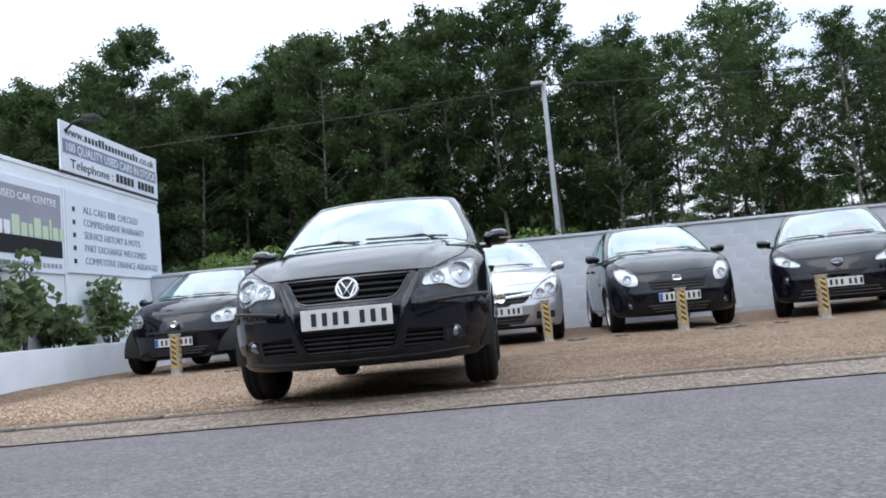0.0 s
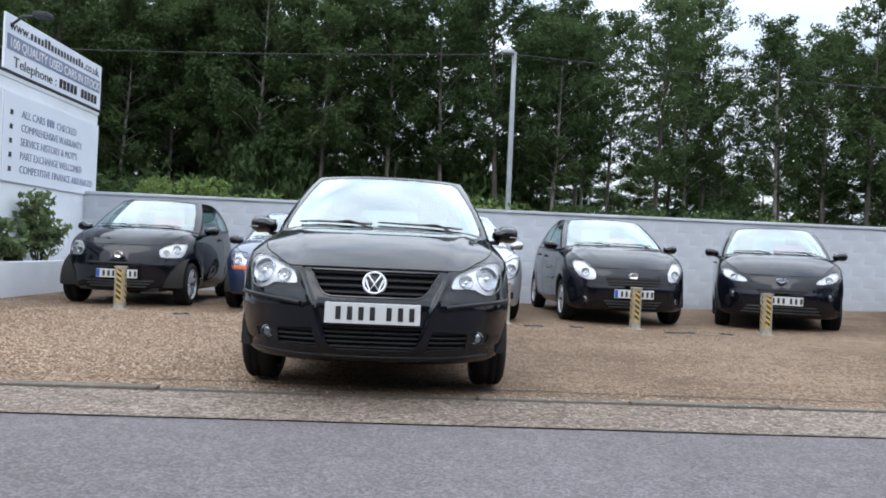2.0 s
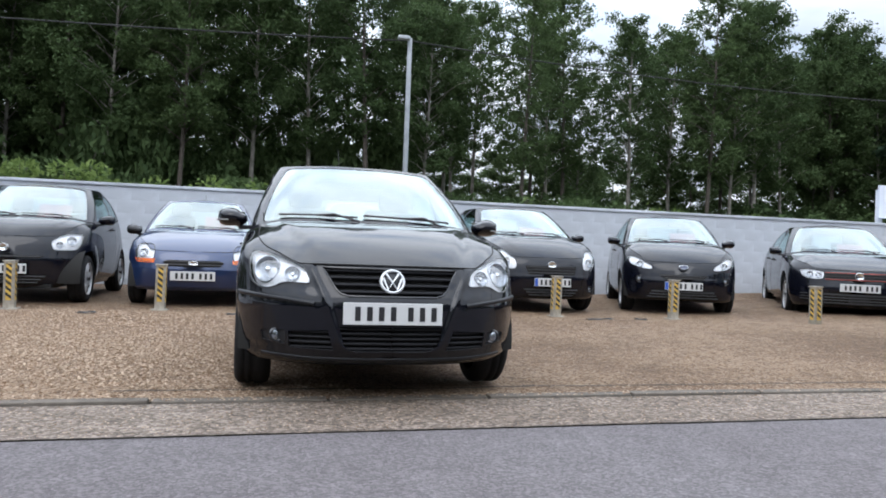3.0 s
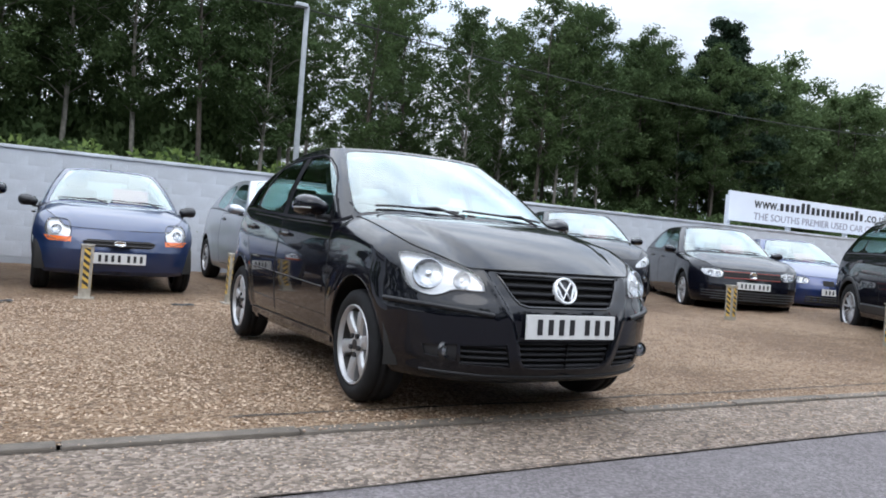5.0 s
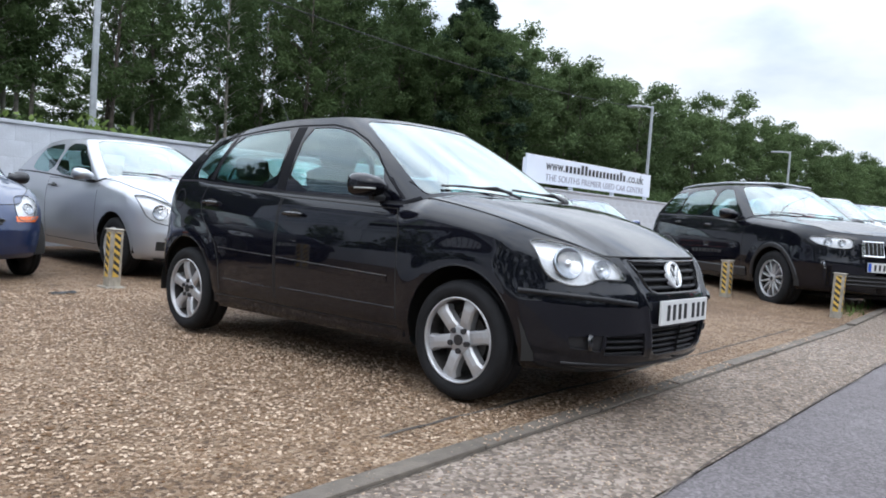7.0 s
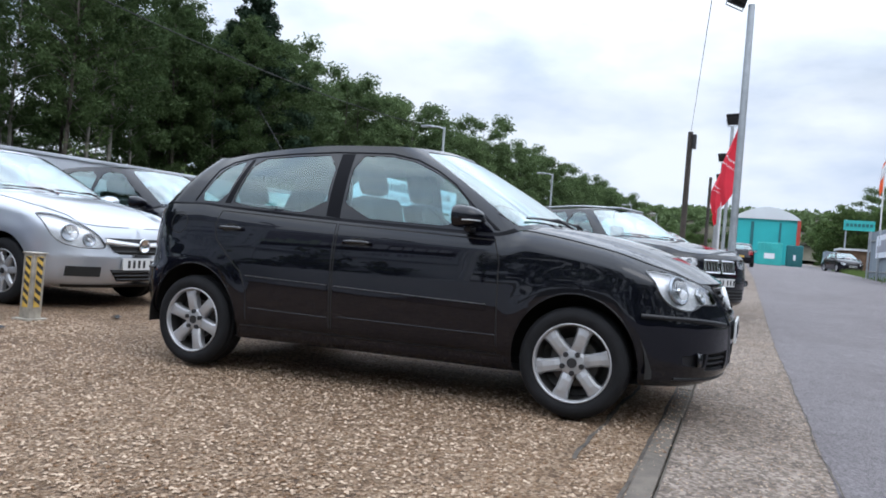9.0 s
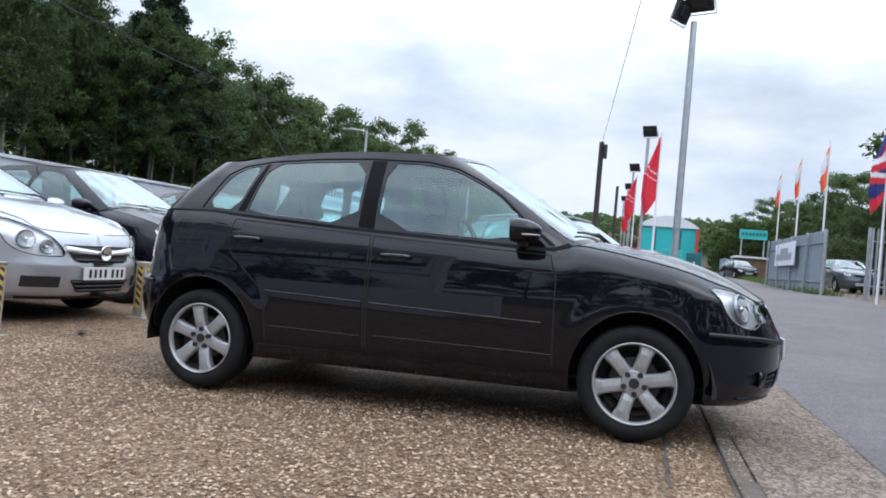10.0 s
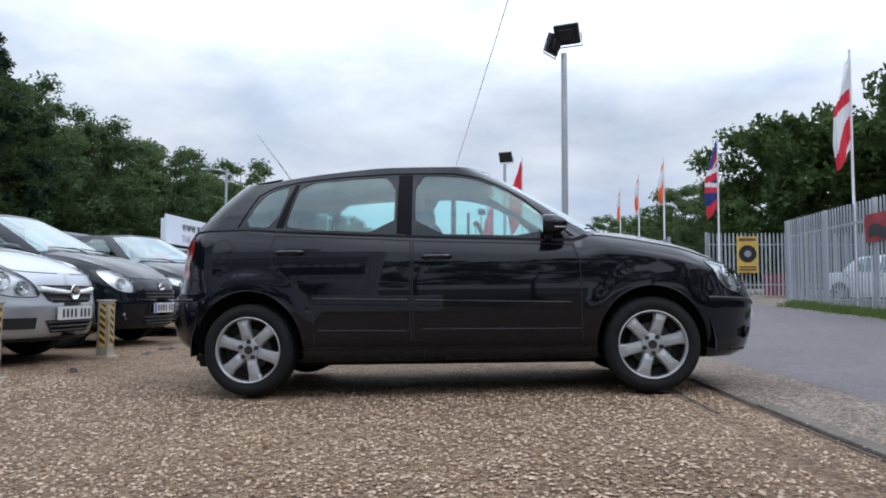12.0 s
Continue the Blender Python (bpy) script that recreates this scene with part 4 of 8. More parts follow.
# ---- billboard on the back wall ----
bb = thing("billboard", "long white billboard on short posts above the block wall", "sign")
bm = bmesh.new()
box(bm, 11.8, 18.9, 14.18, 14.24, 1.86, 2.60, 0.006)
part("panel", bm, M["board"], bb)
for x in (11.9, 14.2, 16.6, 18.8):
    bm = bmesh.new()
    box(bm, x - 0.05, x + 0.05, 14.25, 14.35, 0, 2.5)
    part("post", bm, M["board"], bb)
FACE = Matrix(((1, 0, 0, 0), (0, 0, -1, 0), (0, 1, 0, 0), (0, 0, 0, 1)))
words("line", "www.", 0.40, M["sign_black"], bb, Matrix.Translation((12.70, 14.176, 2.25)) @ FACE, width=0.92)
words("line", ".co.uk", 0.40, M["sign_black"], bb, Matrix.Translation((17.25, 14.176, 2.25)) @ FACE, width=1.10)
for k in range(17):
    x = 13.68 + 0.209 * k
    bm = bmesh.new()
    box(bm, x, x + 0.125, 14.172, 14.178, 2.25, 2.25 + (0.19 if k not in (4, 5, 15) else 0.27))
    part("address_bar", bm, M["sign_black"], bb)
words("line", "THE SOUTHS PREMIER USED CAR CENTRE", 0.26, M["sign_grey"], bb, Matrix.Translation((12.7, 14.176, 1.95)) @ FACE, width=5.7)

# ---- far buildings ----
tb = thing("warehouse", "turquoise clad warehouse with a pale low-pitched roof", "building", m=pose(0, 0.4, 1.7))
bm = bmesh.new()
box(bm, 78, 92, 0.8, 6.8, -0.6, 4.15)
part("wall", bm, M["teal"], tb)
bm = bmesh.new()
rows = []
for i in range(17):
    u = i / 16
    y = 0.65 + 6.3 * u
    z = 4.15 + 1.2 * math.sin(math.pi * u) ** 0.8
    rows.append([(77.8, y, 4.1), (77.8, y, z), (92.2, y, z)])
grid_faces(bm, rows)
part("roof", bm, M["roofwhite"], tb, smooth=False)
bm = bmesh.new()
box(bm, 77.85, 77.98, 0.62, 0.95, 0, 4.1)
part("corner_trim", bm, M["brickred"], tb)
bm = bmesh.new()
box(bm, 77.85, 77.98, 6.65, 6.95, 0, 4.1)
part("corner_trim", bm, M["brickred"], tb)
bm = bmesh.new()
box(bm, 77.93, 77.99, 5.0, 5.3, 0.5, 3.8)
part("door_strip", bm, M["dark_teal"], tb)
bm = bmesh.new()
box(bm, 77.93, 77.99, 2.4, 2.6, 0.5, 3.8)
part("door_strip", bm, M["dark_teal"], tb)
for x, y0, y1, h, mk, lb in ((70, 2.7, 4.8, 2.1, "teal_bin", "turquoise waste container with pale print"), (71, 0.9, 2.3, 2.0, "dark_teal", "dark green waste container")):
    t = thing("waste_container", lb, "container", m=pose(0, 0, 1.08))
    bm = bmesh.new()
    box(bm, x, x + 2.5, y0, y1, 0.0, h, 0.05)
    part("body", bm, M[mk], t)
    for k in range(6):
        bm = bmesh.new()
        yy = y0 + (y1 - y0) * (k + 0.5) / 6
        box(bm, x - 0.06, x, yy - 0.06, yy + 0.06, 0.2, h - 0.1, 0.01)
        part("rib", bm, M[mk], t)
    bm = bmesh.new()
    box(bm, x - 0.07, x - 0.062, y0 + 0.6, y1 - 0.6, 0.6, 1.1)
    part("print_shape", bm, M["sign_white"], t)
gs = thing("green_sign", "turquoise roadside sign with pale bars on posts", "sign", m=pose(0, 0.2, 1.98))
bm = bmesh.new()
box(bm, 62, 62.1, -3.9, -1.7, 2.35, 3.15, 0.01)
part("panel", bm, M["teal_bin"], gs)
for k in range(7):
    bm = bmesh.new()
    box(bm, 61.97, 61.99, -3.75 + 0.28 * k, -3.55 + 0.28 * k, 2.65, 2.9)
    part("print_bar", bm, M["dark_teal"], gs)
for y in (-3.7, -1.9):
    bm = bmesh.new()
    cyl(bm, 0.06, 0.06, (62.15, y, -0.7), (62.15, y, 3.2), 10)
    part("post", bm, M["galv"], gs)
shd = thing("yard_shed", "low brown timber shed in the far yard", "shed", m=pose(0, 0.3, 0.95))
bm = bmesh.new()
box(bm, 60, 64, -4.6, -1.6, 0, 1.7)
part("wall", bm, M["timber"], shd)
bm = bmesh.new()
box(bm, 59.8, 64.2, -4.8, -1.4, 1.7, 1.85, 0.02)
part("roof", bm, M["roofwhite"], shd)
sk = thing("skip", "grey skip full of pale rubble", "skip", m=pose(0, 0.6, 1.02))
bm = bmesh.new()
box(bm, 66, 69, -3.4, -1.2, 0.0, 1.6, 0.05)
part("body", bm, M["panel"], sk)
lw = thing("low_wall", "low dark brick wall at the far bend", "wall", kind="structure", m=pose(0, 0, 1.05))
bm = bmesh.new()
box(bm, 76, 76.3, 7.0, 13.0, 0, 1.4)
part("wall", bm, M["timber"], lw)


# ---- cars ----
WHEELS = {}


def wheel_meshes(kind, r, width, spokes, rim_r):
    """Tyre, rim and hub of one wheel about the x axis; its outer face looks along -x."""
    key = (kind, r, width, spokes, rim_r)
    if key in WHEELS:
        return WHEELS[key]
    hw = width / 2
    bm = bmesh.new()
    prof = [(rim_r - 0.004, -hw + 0.012), (rim_r + 0.012, -hw + 0.002), ((r + rim_r) / 2, -hw - 0.006), (r - 0.022, -hw + 0.004), (r - 0.006, -hw + 0.018),
            (r, -hw * 0.55), (r - 0.006, -hw * 0.5), (r - 0.006, -hw * 0.44), (r, -hw * 0.4), (r, -0.012), (r - 0.006, -0.008), (r - 0.006, 0.008), (r, 0.012),
            (r, hw * 0.55), (r - 0.006, hw - 0.018), (r - 0.022, hw - 0.004), ((r + rim_r) / 2, hw + 0.004), (rim_r, hw - 0.01)]
    lathe(bm, prof, 48 if kind == "fat" else 32)
    for f in bm.faces:
        f.smooth = True
    tyre = bpy.data.meshes.new("tyre")
    bm.to_mesh(tyre)
    bm.free()
    tyre.materials.append(M["rubber"])
    # rim: lip, start of the barrel and spokes
    bm = bmesh.new()
    lathe(bm, [(rim_r + 0.002, -hw + 0.010), (rim_r + 0.001, -hw + 0.002), (rim_r - 0.006, -hw + 0.001), (rim_r - 0.010, -hw + 0.012), (rim_r - 0.014, -hw + 0.028)], 48)
    for f in bm.faces:
        f.smooth = True
    xo = -hw + 0.012
    for k in range(spokes):
        a = 2 * math.pi * (k + 0.25) / spokes
        wi, wo = (0.034, 0.026) if kind != "thin" else (0.016, 0.011)
        if kind == "fat":
            wi, wo = 0.036, 0.040
        rows = []
        for rr, w, x in ((0.045, wi, xo + 0.022), (rim_r * 0.45, wi * 0.92, xo + 0.008), (rim_r * 0.75, (wi + wo) * 0.45, xo + 0.004), (rim_r - 0.012, wo * 1.15, xo + 0.012)):
            rows.append([(x + 0.05, rr, -w), (x + 0.012, rr, -w), (x, rr, -w * 0.72), (x - 0.003, rr, 0), (x, rr, w * 0.72), (x + 0.012, rr, w), (x + 0.05, rr, w)])
        n0 = len(bm.verts)
        grid_faces(bm, rows)
        bm.verts.ensure_lookup_table()
        bmesh.ops.rotate(bm, cent=(0, 0, 0), matrix=Matrix.Rotation(a, 3, "X"), verts=bm.verts[n0:])
    lathe(bm, [(0.0005, xo + 0.008), (0.03, xo + 0.007), (0.060, xo + 0.012), (0.070, xo + 0.022), (0.074, xo + 0.06)] if kind == "fat" else [(0.0005, xo + 0.008), (0.03, xo + 0.007), (0.052, xo + 0.016), (0.058, xo + 0.06)], 24)
    bmesh.ops.recalc_face_normals(bm, faces=bm.faces)
    rim = bpy.data.meshes.new("rim")
    bm.to_mesh(rim)
    bm.free()
    rim.materials.append(M["alloy"])
    # disc, and the barrel in dark steel standing for shade between the spokes
    bm = bmesh.new()
    lathe(bm, [(0.0005, xo + 0.06), (rim_r * 0.62, xo + 0.064), (rim_r * 0.62, xo + 0.09), (rim_r * 0.70, xo + 0.12), (rim_r - 0.026, xo + 0.10), (rim_r - 0.014, -hw + 0.026)], 32)
    hub = bpy.data.meshes.new("disc_and_dark_barrel")
    bm.to_mesh(hub)
    bm.free()
    hub.materials.append(M["steel"])
    small = []
    for nm, rad in (("hub_cap", 0.026), ("wheel_bolt", 0.0135)):
        bm = bmesh.new()
        cyl(bm, rad, rad, (xo + 0.002, 0, 0), (xo + 0.03, 0, 0), 16)
        me = bpy.data.meshes.new(nm)
        bm.to_mesh(me)
        bm.free()
        me.materials.append(M["plastic"])
        small.append(me)
    WHEELS[key] = (hub, tyre, rim, *small)
    return WHEELS[key]


def add_wheel(car, x, y, r, left, kind="alloy", width=0.19, spokes=6, rim_r=0.205, spin=0.0):
    hub, tyre, rim, cap, bolt = wheel_meshes(kind, r, width, spokes, rim_r)
    w = new("wheel", hub)
    w.parent = car
    w.matrix_basis = pose(x, y, r, spin, 0, 0) if left else pose(x, y, r, spin, 0, 180)
    for nm, me in (("tyre", tyre), ("rim", rim), ("hub_cap", cap)):
        o = new(nm, me)
        o.parent = w
    if kind == "fat":
        for i in range(5):
            a = 2 * math.pi * (i + 0.25) / 5
            o = new("wheel_bolt", bolt)
            o.parent = w
            o.matrix_basis = pose(-0.004, 0.052 * math.cos(a), 0.052 * math.sin(a))
    return w


def strip(bm, sh, path, w, lift, side=1):
    """A thin band on the flank along (y, z) points."""
    rows = []
    for i, (y, z) in enumerate(path):
        y0, z0 = path[max(i - 1, 0)]
        y1, z1 = path[min(i + 1, len(path) - 1)]
        t = Vector((y1 - y0, z1 - z0)).normalized()
        nx, nz = -t.y * w / 2, t.x * w / 2
        row = []
        for k, l in ((-1, 0.0), (-0.7, lift), (0.7, lift), (1, 0.0)):
            yy, zz = y + nx * k, z + nz * k
            x = sh.side_x(yy, zz) + l - 0.001
            row.append((side * x, sh.bow(x, yy), zz))
        rows.append(row)
    grid_faces(bm, rows)


def face_panel(bm, sh, outline, lift=0.006, rear=False, n=6):
    """A panel laid on the nose: rows of (z, x from, x to)."""
    rows = []
    sg = 1 if rear else -1
    for z, xa, xb in outline:
        row = []
        for i in range(n + 1):
            x = xa + (xb - xa) * i / n
            row.append((x, sh.nose_y(x, z, rear) + sg * lift, z))
        rows.append(row)
    grid_faces(bm, rows)


def number_plate(car, sh, z, w=0.52, h=0.112, lift=0.012, tilt=0.0, band=False, x=0.0):
    y = min(sh.nose_y(x, z + dz) for dz in (-h / 2, 0, h / 2)) - lift
    bm = bmesh.new()
    box(bm, -w / 2, w / 2, -0.006, 0.006, -h / 2, h / 2, 0.003)
    p = part("number_plate", bm, M["plate"], car, "white front number plate")
    p.matrix_basis = pose(x, y, z, tilt, 0, 0)
    bm = bmesh.new()
    cw, gap = w * 0.098, w * 0.021
    xx = -w * 0.405 if not band else -w * 0.36
    for i in range(7):
        if i == 4:
            xx += w * 0.055
        box(bm, xx + cw * 0.20, xx + cw * 0.76, -0.0085, -0.0055, -h * 0.32, h * 0.32)
        part("plate_bar", bm, M["plate_char"], p)
        bm = bmesh.new()
        xx += cw + gap
    bm.free()
    if band:
        bm = bmesh.new()
        box(bm, -w / 2 + 0.004, -w / 2 + 0.045, -0.0085, -0.0055, -h * 0.45, h * 0.45)
        part("blue_band", bm, M["plate_blue"], p)
    return p


def mirror(car, sh, y, z, side, material, size=1.0):
    x = sh.side_x(y, z - 0.03)
    bm = bmesh.new()
    r = bmesh.ops.create_uvsphere(bm, u_segments=24, v_segments=16, radius=1.0)
    for v in r["verts"]:
        c = [math.copysign(abs(q) ** 0.80, q) for q in v.co]
        taper = 0.86 + 0.14 * c[0]
        v.co.x, v.co.y, v.co.z = c[0] * 0.100 + 0.012 * c[1], min(c[1] * 0.112, 0.046), c[2] * 0.072 * taper * (1 - 0.22 * max(0.0, -c[1])) - 0.010 * (c[0] < -0.3)
    bmesh.ops.translate(bm, vec=(0.135, 0, 0.004), verts=r["verts"])
    bmesh.ops.scale(bm, vec=(size, size, size), verts=bm.verts)
    ob = part("wing_mirror", bm, material, car, smooth=True)
    ob.matrix_basis = pose(side * x, sh.bow(x, y), z) @ Matrix.Diagonal((side, 1, 1, 1))
    bm = bmesh.new()
    box(bm, -0.03, 0.09, -0.02, 0.022, -0.074, -0.046, 0.008)
    part("mirror_stalk", bm, M["plastic"], ob)
    bm = bmesh.new()
    box(bm, 0.055 * size, 0.215 * size, 0.0465 * size, 0.049 * size, -0.044 * size, 0.050 * size, 0.001)
    part("mirror_glass", bm, M["chrome"], ob)
    return ob


def seats(car, s, red_card=True):
    zf = s["bot"][len(s["bot"]) // 2][1]
    for x in (-0.36, 0.36):
        y0 = s["wtop"] + 0.12
        bm = bmesh.new()
        box(bm, x - 0.25, x + 0.25, y0 - 0.35, y0 + 0.15, zf + 0.18, zf + 0.38, 0.05)
        box(bm, x - 0.24, x + 0.24, -0.07, 0.07, 0, 0.62, 0.05, pose(0, y0 + 0.15, zf + 0.32, -14, 0, 0))
        box(bm, x - 0.13, x + 0.13, -0.05, 0.05, 0.64, 0.84, 0.045, pose(0, y0 + 0.15, zf + 0.32, -14, 0, 0))
        part("front_seat", bm, M["seat"], car, smooth=True)
    y1 = min(s["rtop"] - 0.05, s["wtop"] + 1.15)
    bm = bmesh.new()
    box(bm, -0.6, 0.6, y1 - 0.42, y1 + 0.05, zf + 0.2, zf + 0.38, 0.05)
    box(bm, -0.6, 0.6, -0.07, 0.07, 0, 0.55, 0.05, pose(0, y1 + 0.05, zf + 0.32, -16, 0, 0))
    for x in (-0.36, 0.36):
        box(bm, x - 0.12, x + 0.12, -0.05, 0.05, 0.56, 0.72, 0.04, pose(0, y1 + 0.05, zf + 0.32, -16, 0, 0))
    part("rear_bench", bm, M["seat"], car, smooth=True)
    bm = bmesh.new()
    zb = curve(s["belt"])(s["cowl"] + 0.3)
    box(bm, -0.62, 0.62, s["cowl"] + 0.1, s["cowl"] + 0.62, zb - 0.28, zb - 0.03, 0.05)
    part("dashboard", bm, M["dash"], car, smooth=True)
    bm = bmesh.new()
    m = pose(-0.36, s["cowl"] + 0.72, zb - 0.02, 65, 0, 0)
    ring = [(0.18 * math.cos(a), 0.18 * math.sin(a), 0) for a in np.linspace(0, 2 * math.pi, 25)]
    tube(bm, [m @ Vector(p) for p in ring], 0.014, 6)
    tube(bm, [m @ Vector((-0.17, 0, 0)), m @ Vector((0, 0, -0.02)), m @ Vector((0.17, 0, 0))], 0.015, 6)
    part("steering_wheel", bm, M["plastic"], car)


def grille(car, sh, rows, slats, material=None, lift=0.002, name="grille", slat_mat=None, th=0.008):
    """A dark panel laid on the nose in place of a shaded opening, with bars across. rows: (z, x from, x to)."""
    bm = bmesh.new()
    face_panel(bm, sh, rows, lift, n=10)
    g = part(name, bm, material or M["under"], car, smooth=True)
    zs = [r[0] for r in rows]
    for k in range(slats):
        bm = bmesh.new()
        z = zs[0] + (zs[-1] - zs[0]) * (k + 0.5) / slats
        i = max(j for j in range(len(zs) - 1) if (zs[j] - z) * (zs[-1] - zs[0]) <= 0)
        u = (z - zs[i]) / (zs[i + 1] - zs[i])
        xa = rows[i][1] + (rows[i + 1][1] - rows[i][1]) * u
        xb = rows[i][2] + (rows[i + 1][2] - rows[i][2]) * u
        pts = [(xa + (xb - xa) * j / 10, sh.nose_y(xa + (xb - xa) * j / 10, z) - lift - 0.006, z) for j in range(11)]
        tube(bm, pts, th, 6)
        part("grille_bar", bm, slat_mat or M["plastic"], g)
    return g


def fog(car, sh, x, z, r=0.036):
    for sd in (-1, 1):
        bm = bmesh.new()
        y = sh.nose_y(sd * x, z)
        lathe(bm, [(0.002, 0.02), (r * 0.8, 0.012), (r, -0.008), (r * 1.15, -0.01), (r * 1.2, 0.01)], 20, pose(sd * x, y - 0.004, z, 0, 0, 90))
        fl = part("fog_lamp", bm, M["plastic_gloss"], car, smooth=True)
        bm = bmesh.new()
        bmesh.ops.create_uvsphere(bm, u_segments=14, v_segments=8, radius=r * 0.62, matrix=Matrix.Translation((sd * x, y - 0.002, z)) @ Matrix.Diagonal((1, 0.3, 1, 1)))
        part("fog_lens", bm, M["bowl"], fl, smooth=True)


def badge(car, sh, z, r, lift=0.014, flat=1.0):
    y = sh.nose_y(0, z) - lift
    bm = bmesh.new()
    lathe(bm, [(0.001, 0.0), (r * 0.98, 0.0), (r, -0.006), (r * 0.93, -0.012), (r * 0.84, -0.008), (r * 0.82, -0.002)], 32, pose(0, y, z, 0, 0, 90) @ Matrix.Diagonal((1, 1, flat, 1)))
    part("badge", bm, M["chrome"], car, "round chrome badge", smooth=True)


def badge_disc(car, sh, z, r, lift=0.016, flat=1.0, material=None):
    y = sh.nose_y(0, z) - lift
    bm = bmesh.new()
    lathe(bm, [(0.001, 0.0), (r, 0.001)], 28, pose(0, y, z, 0, 0, 90) @ Matrix.Diagonal((1, 1, flat, 1)))
    part("badge_field", bm, material or M["sign_blue"], car, smooth=True)


def handles(car, sh, spots, material=None):
    for y, z in spots:
        for sd in (-1, 1):
            x = sh.side_x(y, z)
            bm = bmesh.new()
            rows = [(-0.085, 0.0), (-0.075, 0.024), (-0.04, 0.032), (0.04, 0.032), (0.075, 0.026), (0.085, 0.0)]
            tube(bm, [(sd * (x + o), sh.bow(x, y + d), z + 0.006 * (1 - abs(d) / 0.085)) for d, o in rows], 0.011, 8)
            h = part("door_handle", bm, material or M["plastic_gloss"], car, smooth=True)
            # flat dark oval painted for the shade in the recess behind the handle
            bm = bmesh.new()
            lathe(bm, [(0.001, 0.002), (0.052, 0.002), (0.056, 0.0005)], 20, pose(sd * (x + 0.001), y, z - 0.006) @ Matrix.Diagonal((sd, 1.25, 0.6, 1)))
            part("handle_cup", bm, M["under"], h)


def arches_and_axles(car, s, material=None):
    for yc in (s["fo"], s["fo"] + s["wb"]):
        for sd in (-1, 1):
            bm = bmesh.new()
            r = s["r"] + s.get("arch", 0.045)
            xo, xi = s["wx"] + 0.005 - 0.02, s["wx"] - 0.34
            ra = [[(sd * x, yc + rr * math.cos(a), s["r"] + 0.005 + rr * math.sin(a)) for a in np.linspace(-0.12, math.pi + 0.12, 20)]
                  for x, rr in ((xo, r + 0.004), (xo - 0.05, r + 0.03), (xi, r + 0.03), (xi, 0.05))]
            grid_faces(bm, ra)
            part("wheel_arch_liner", bm, material or M["under"], car, smooth=True)


def rear_end(car, sh, plate_z=0.6):
    bm = bmesh.new()
    box(bm, -0.26, 0.26, -0.006, 0.006, -0.056, 0.056, 0.003)
    y = max(sh.nose_y(0, plate_z + d, True) for d in (-0.05, 0.05)) + 0.012
    p = part("rear_plate", bm, M["yellow"], car)
    p.matrix_basis = pose(0, y, plate_z)


# ---- car bodies ----
def fast_curve(pts):
    """A monotone curve read from a fine table."""
    f = curve(pts)
    a, b = pts[0][0], pts[-1][0]
    n = 400
    tab = [f(a + (b - a) * i / n) for i in range(n + 1)]
    k = n / (b - a)

    def g(x):
        u = (x - a) * k
        if u <= 0:
            return tab[0]
        if u >= n:
            return tab[n]
        i = int(u)
        return tab[i] + (tab[i + 1] - tab[i]) * (u - i)
    return g


def ease(u):
    u = min(1.0, max(0.0, u))
    return u * u * (3 - 2 * u)


def resample(path, step, closed=True):
    out = []
    pts = list(path) + ([path[0]] if closed else [])
    for (a0, b0), (a1, b1) in zip(pts, pts[1:]):
        n = max(1, int(math.ceil(math.hypot(a1 - a0, b1 - b0) / step)))
        out += [(a0 + (a1 - a0) * i / n, b0 + (b1 - b0) * i / n) for i in range(n)]
    if not closed:
        out.append(pts[-1])
    return out


def rounded(path, turns=2):
    """Cuts the corners of a closed outline."""
    for _ in range(turns):
        out = []
        for (a0, b0), (a1, b1) in zip(path, path[1:] + path[:1]):
            out += [(a0 * 0.78 + a1 * 0.22, b0 * 0.78 + b1 * 0.22), (a0 * 0.22 + a1 * 0.78, b0 * 0.22 + b1 * 0.78)]
        path = out
    return path


def inside(poly, pts):
    """Which of the points lie in the closed outline."""
    p = np.array(poly)
    x, y = pts[:, 0], pts[:, 1]
    hit = np.zeros(len(pts), bool)
    for (x0, y0), (x1, y1) in zip(p, np.roll(p, -1, axis=0)):
        if y0 == y1:
            continue
        c = ((y0 > y) != (y1 > y)) & (x < (x1 - x0) * (y - y0) / (y1 - y0) + x0)
        hit ^= c
    return hit


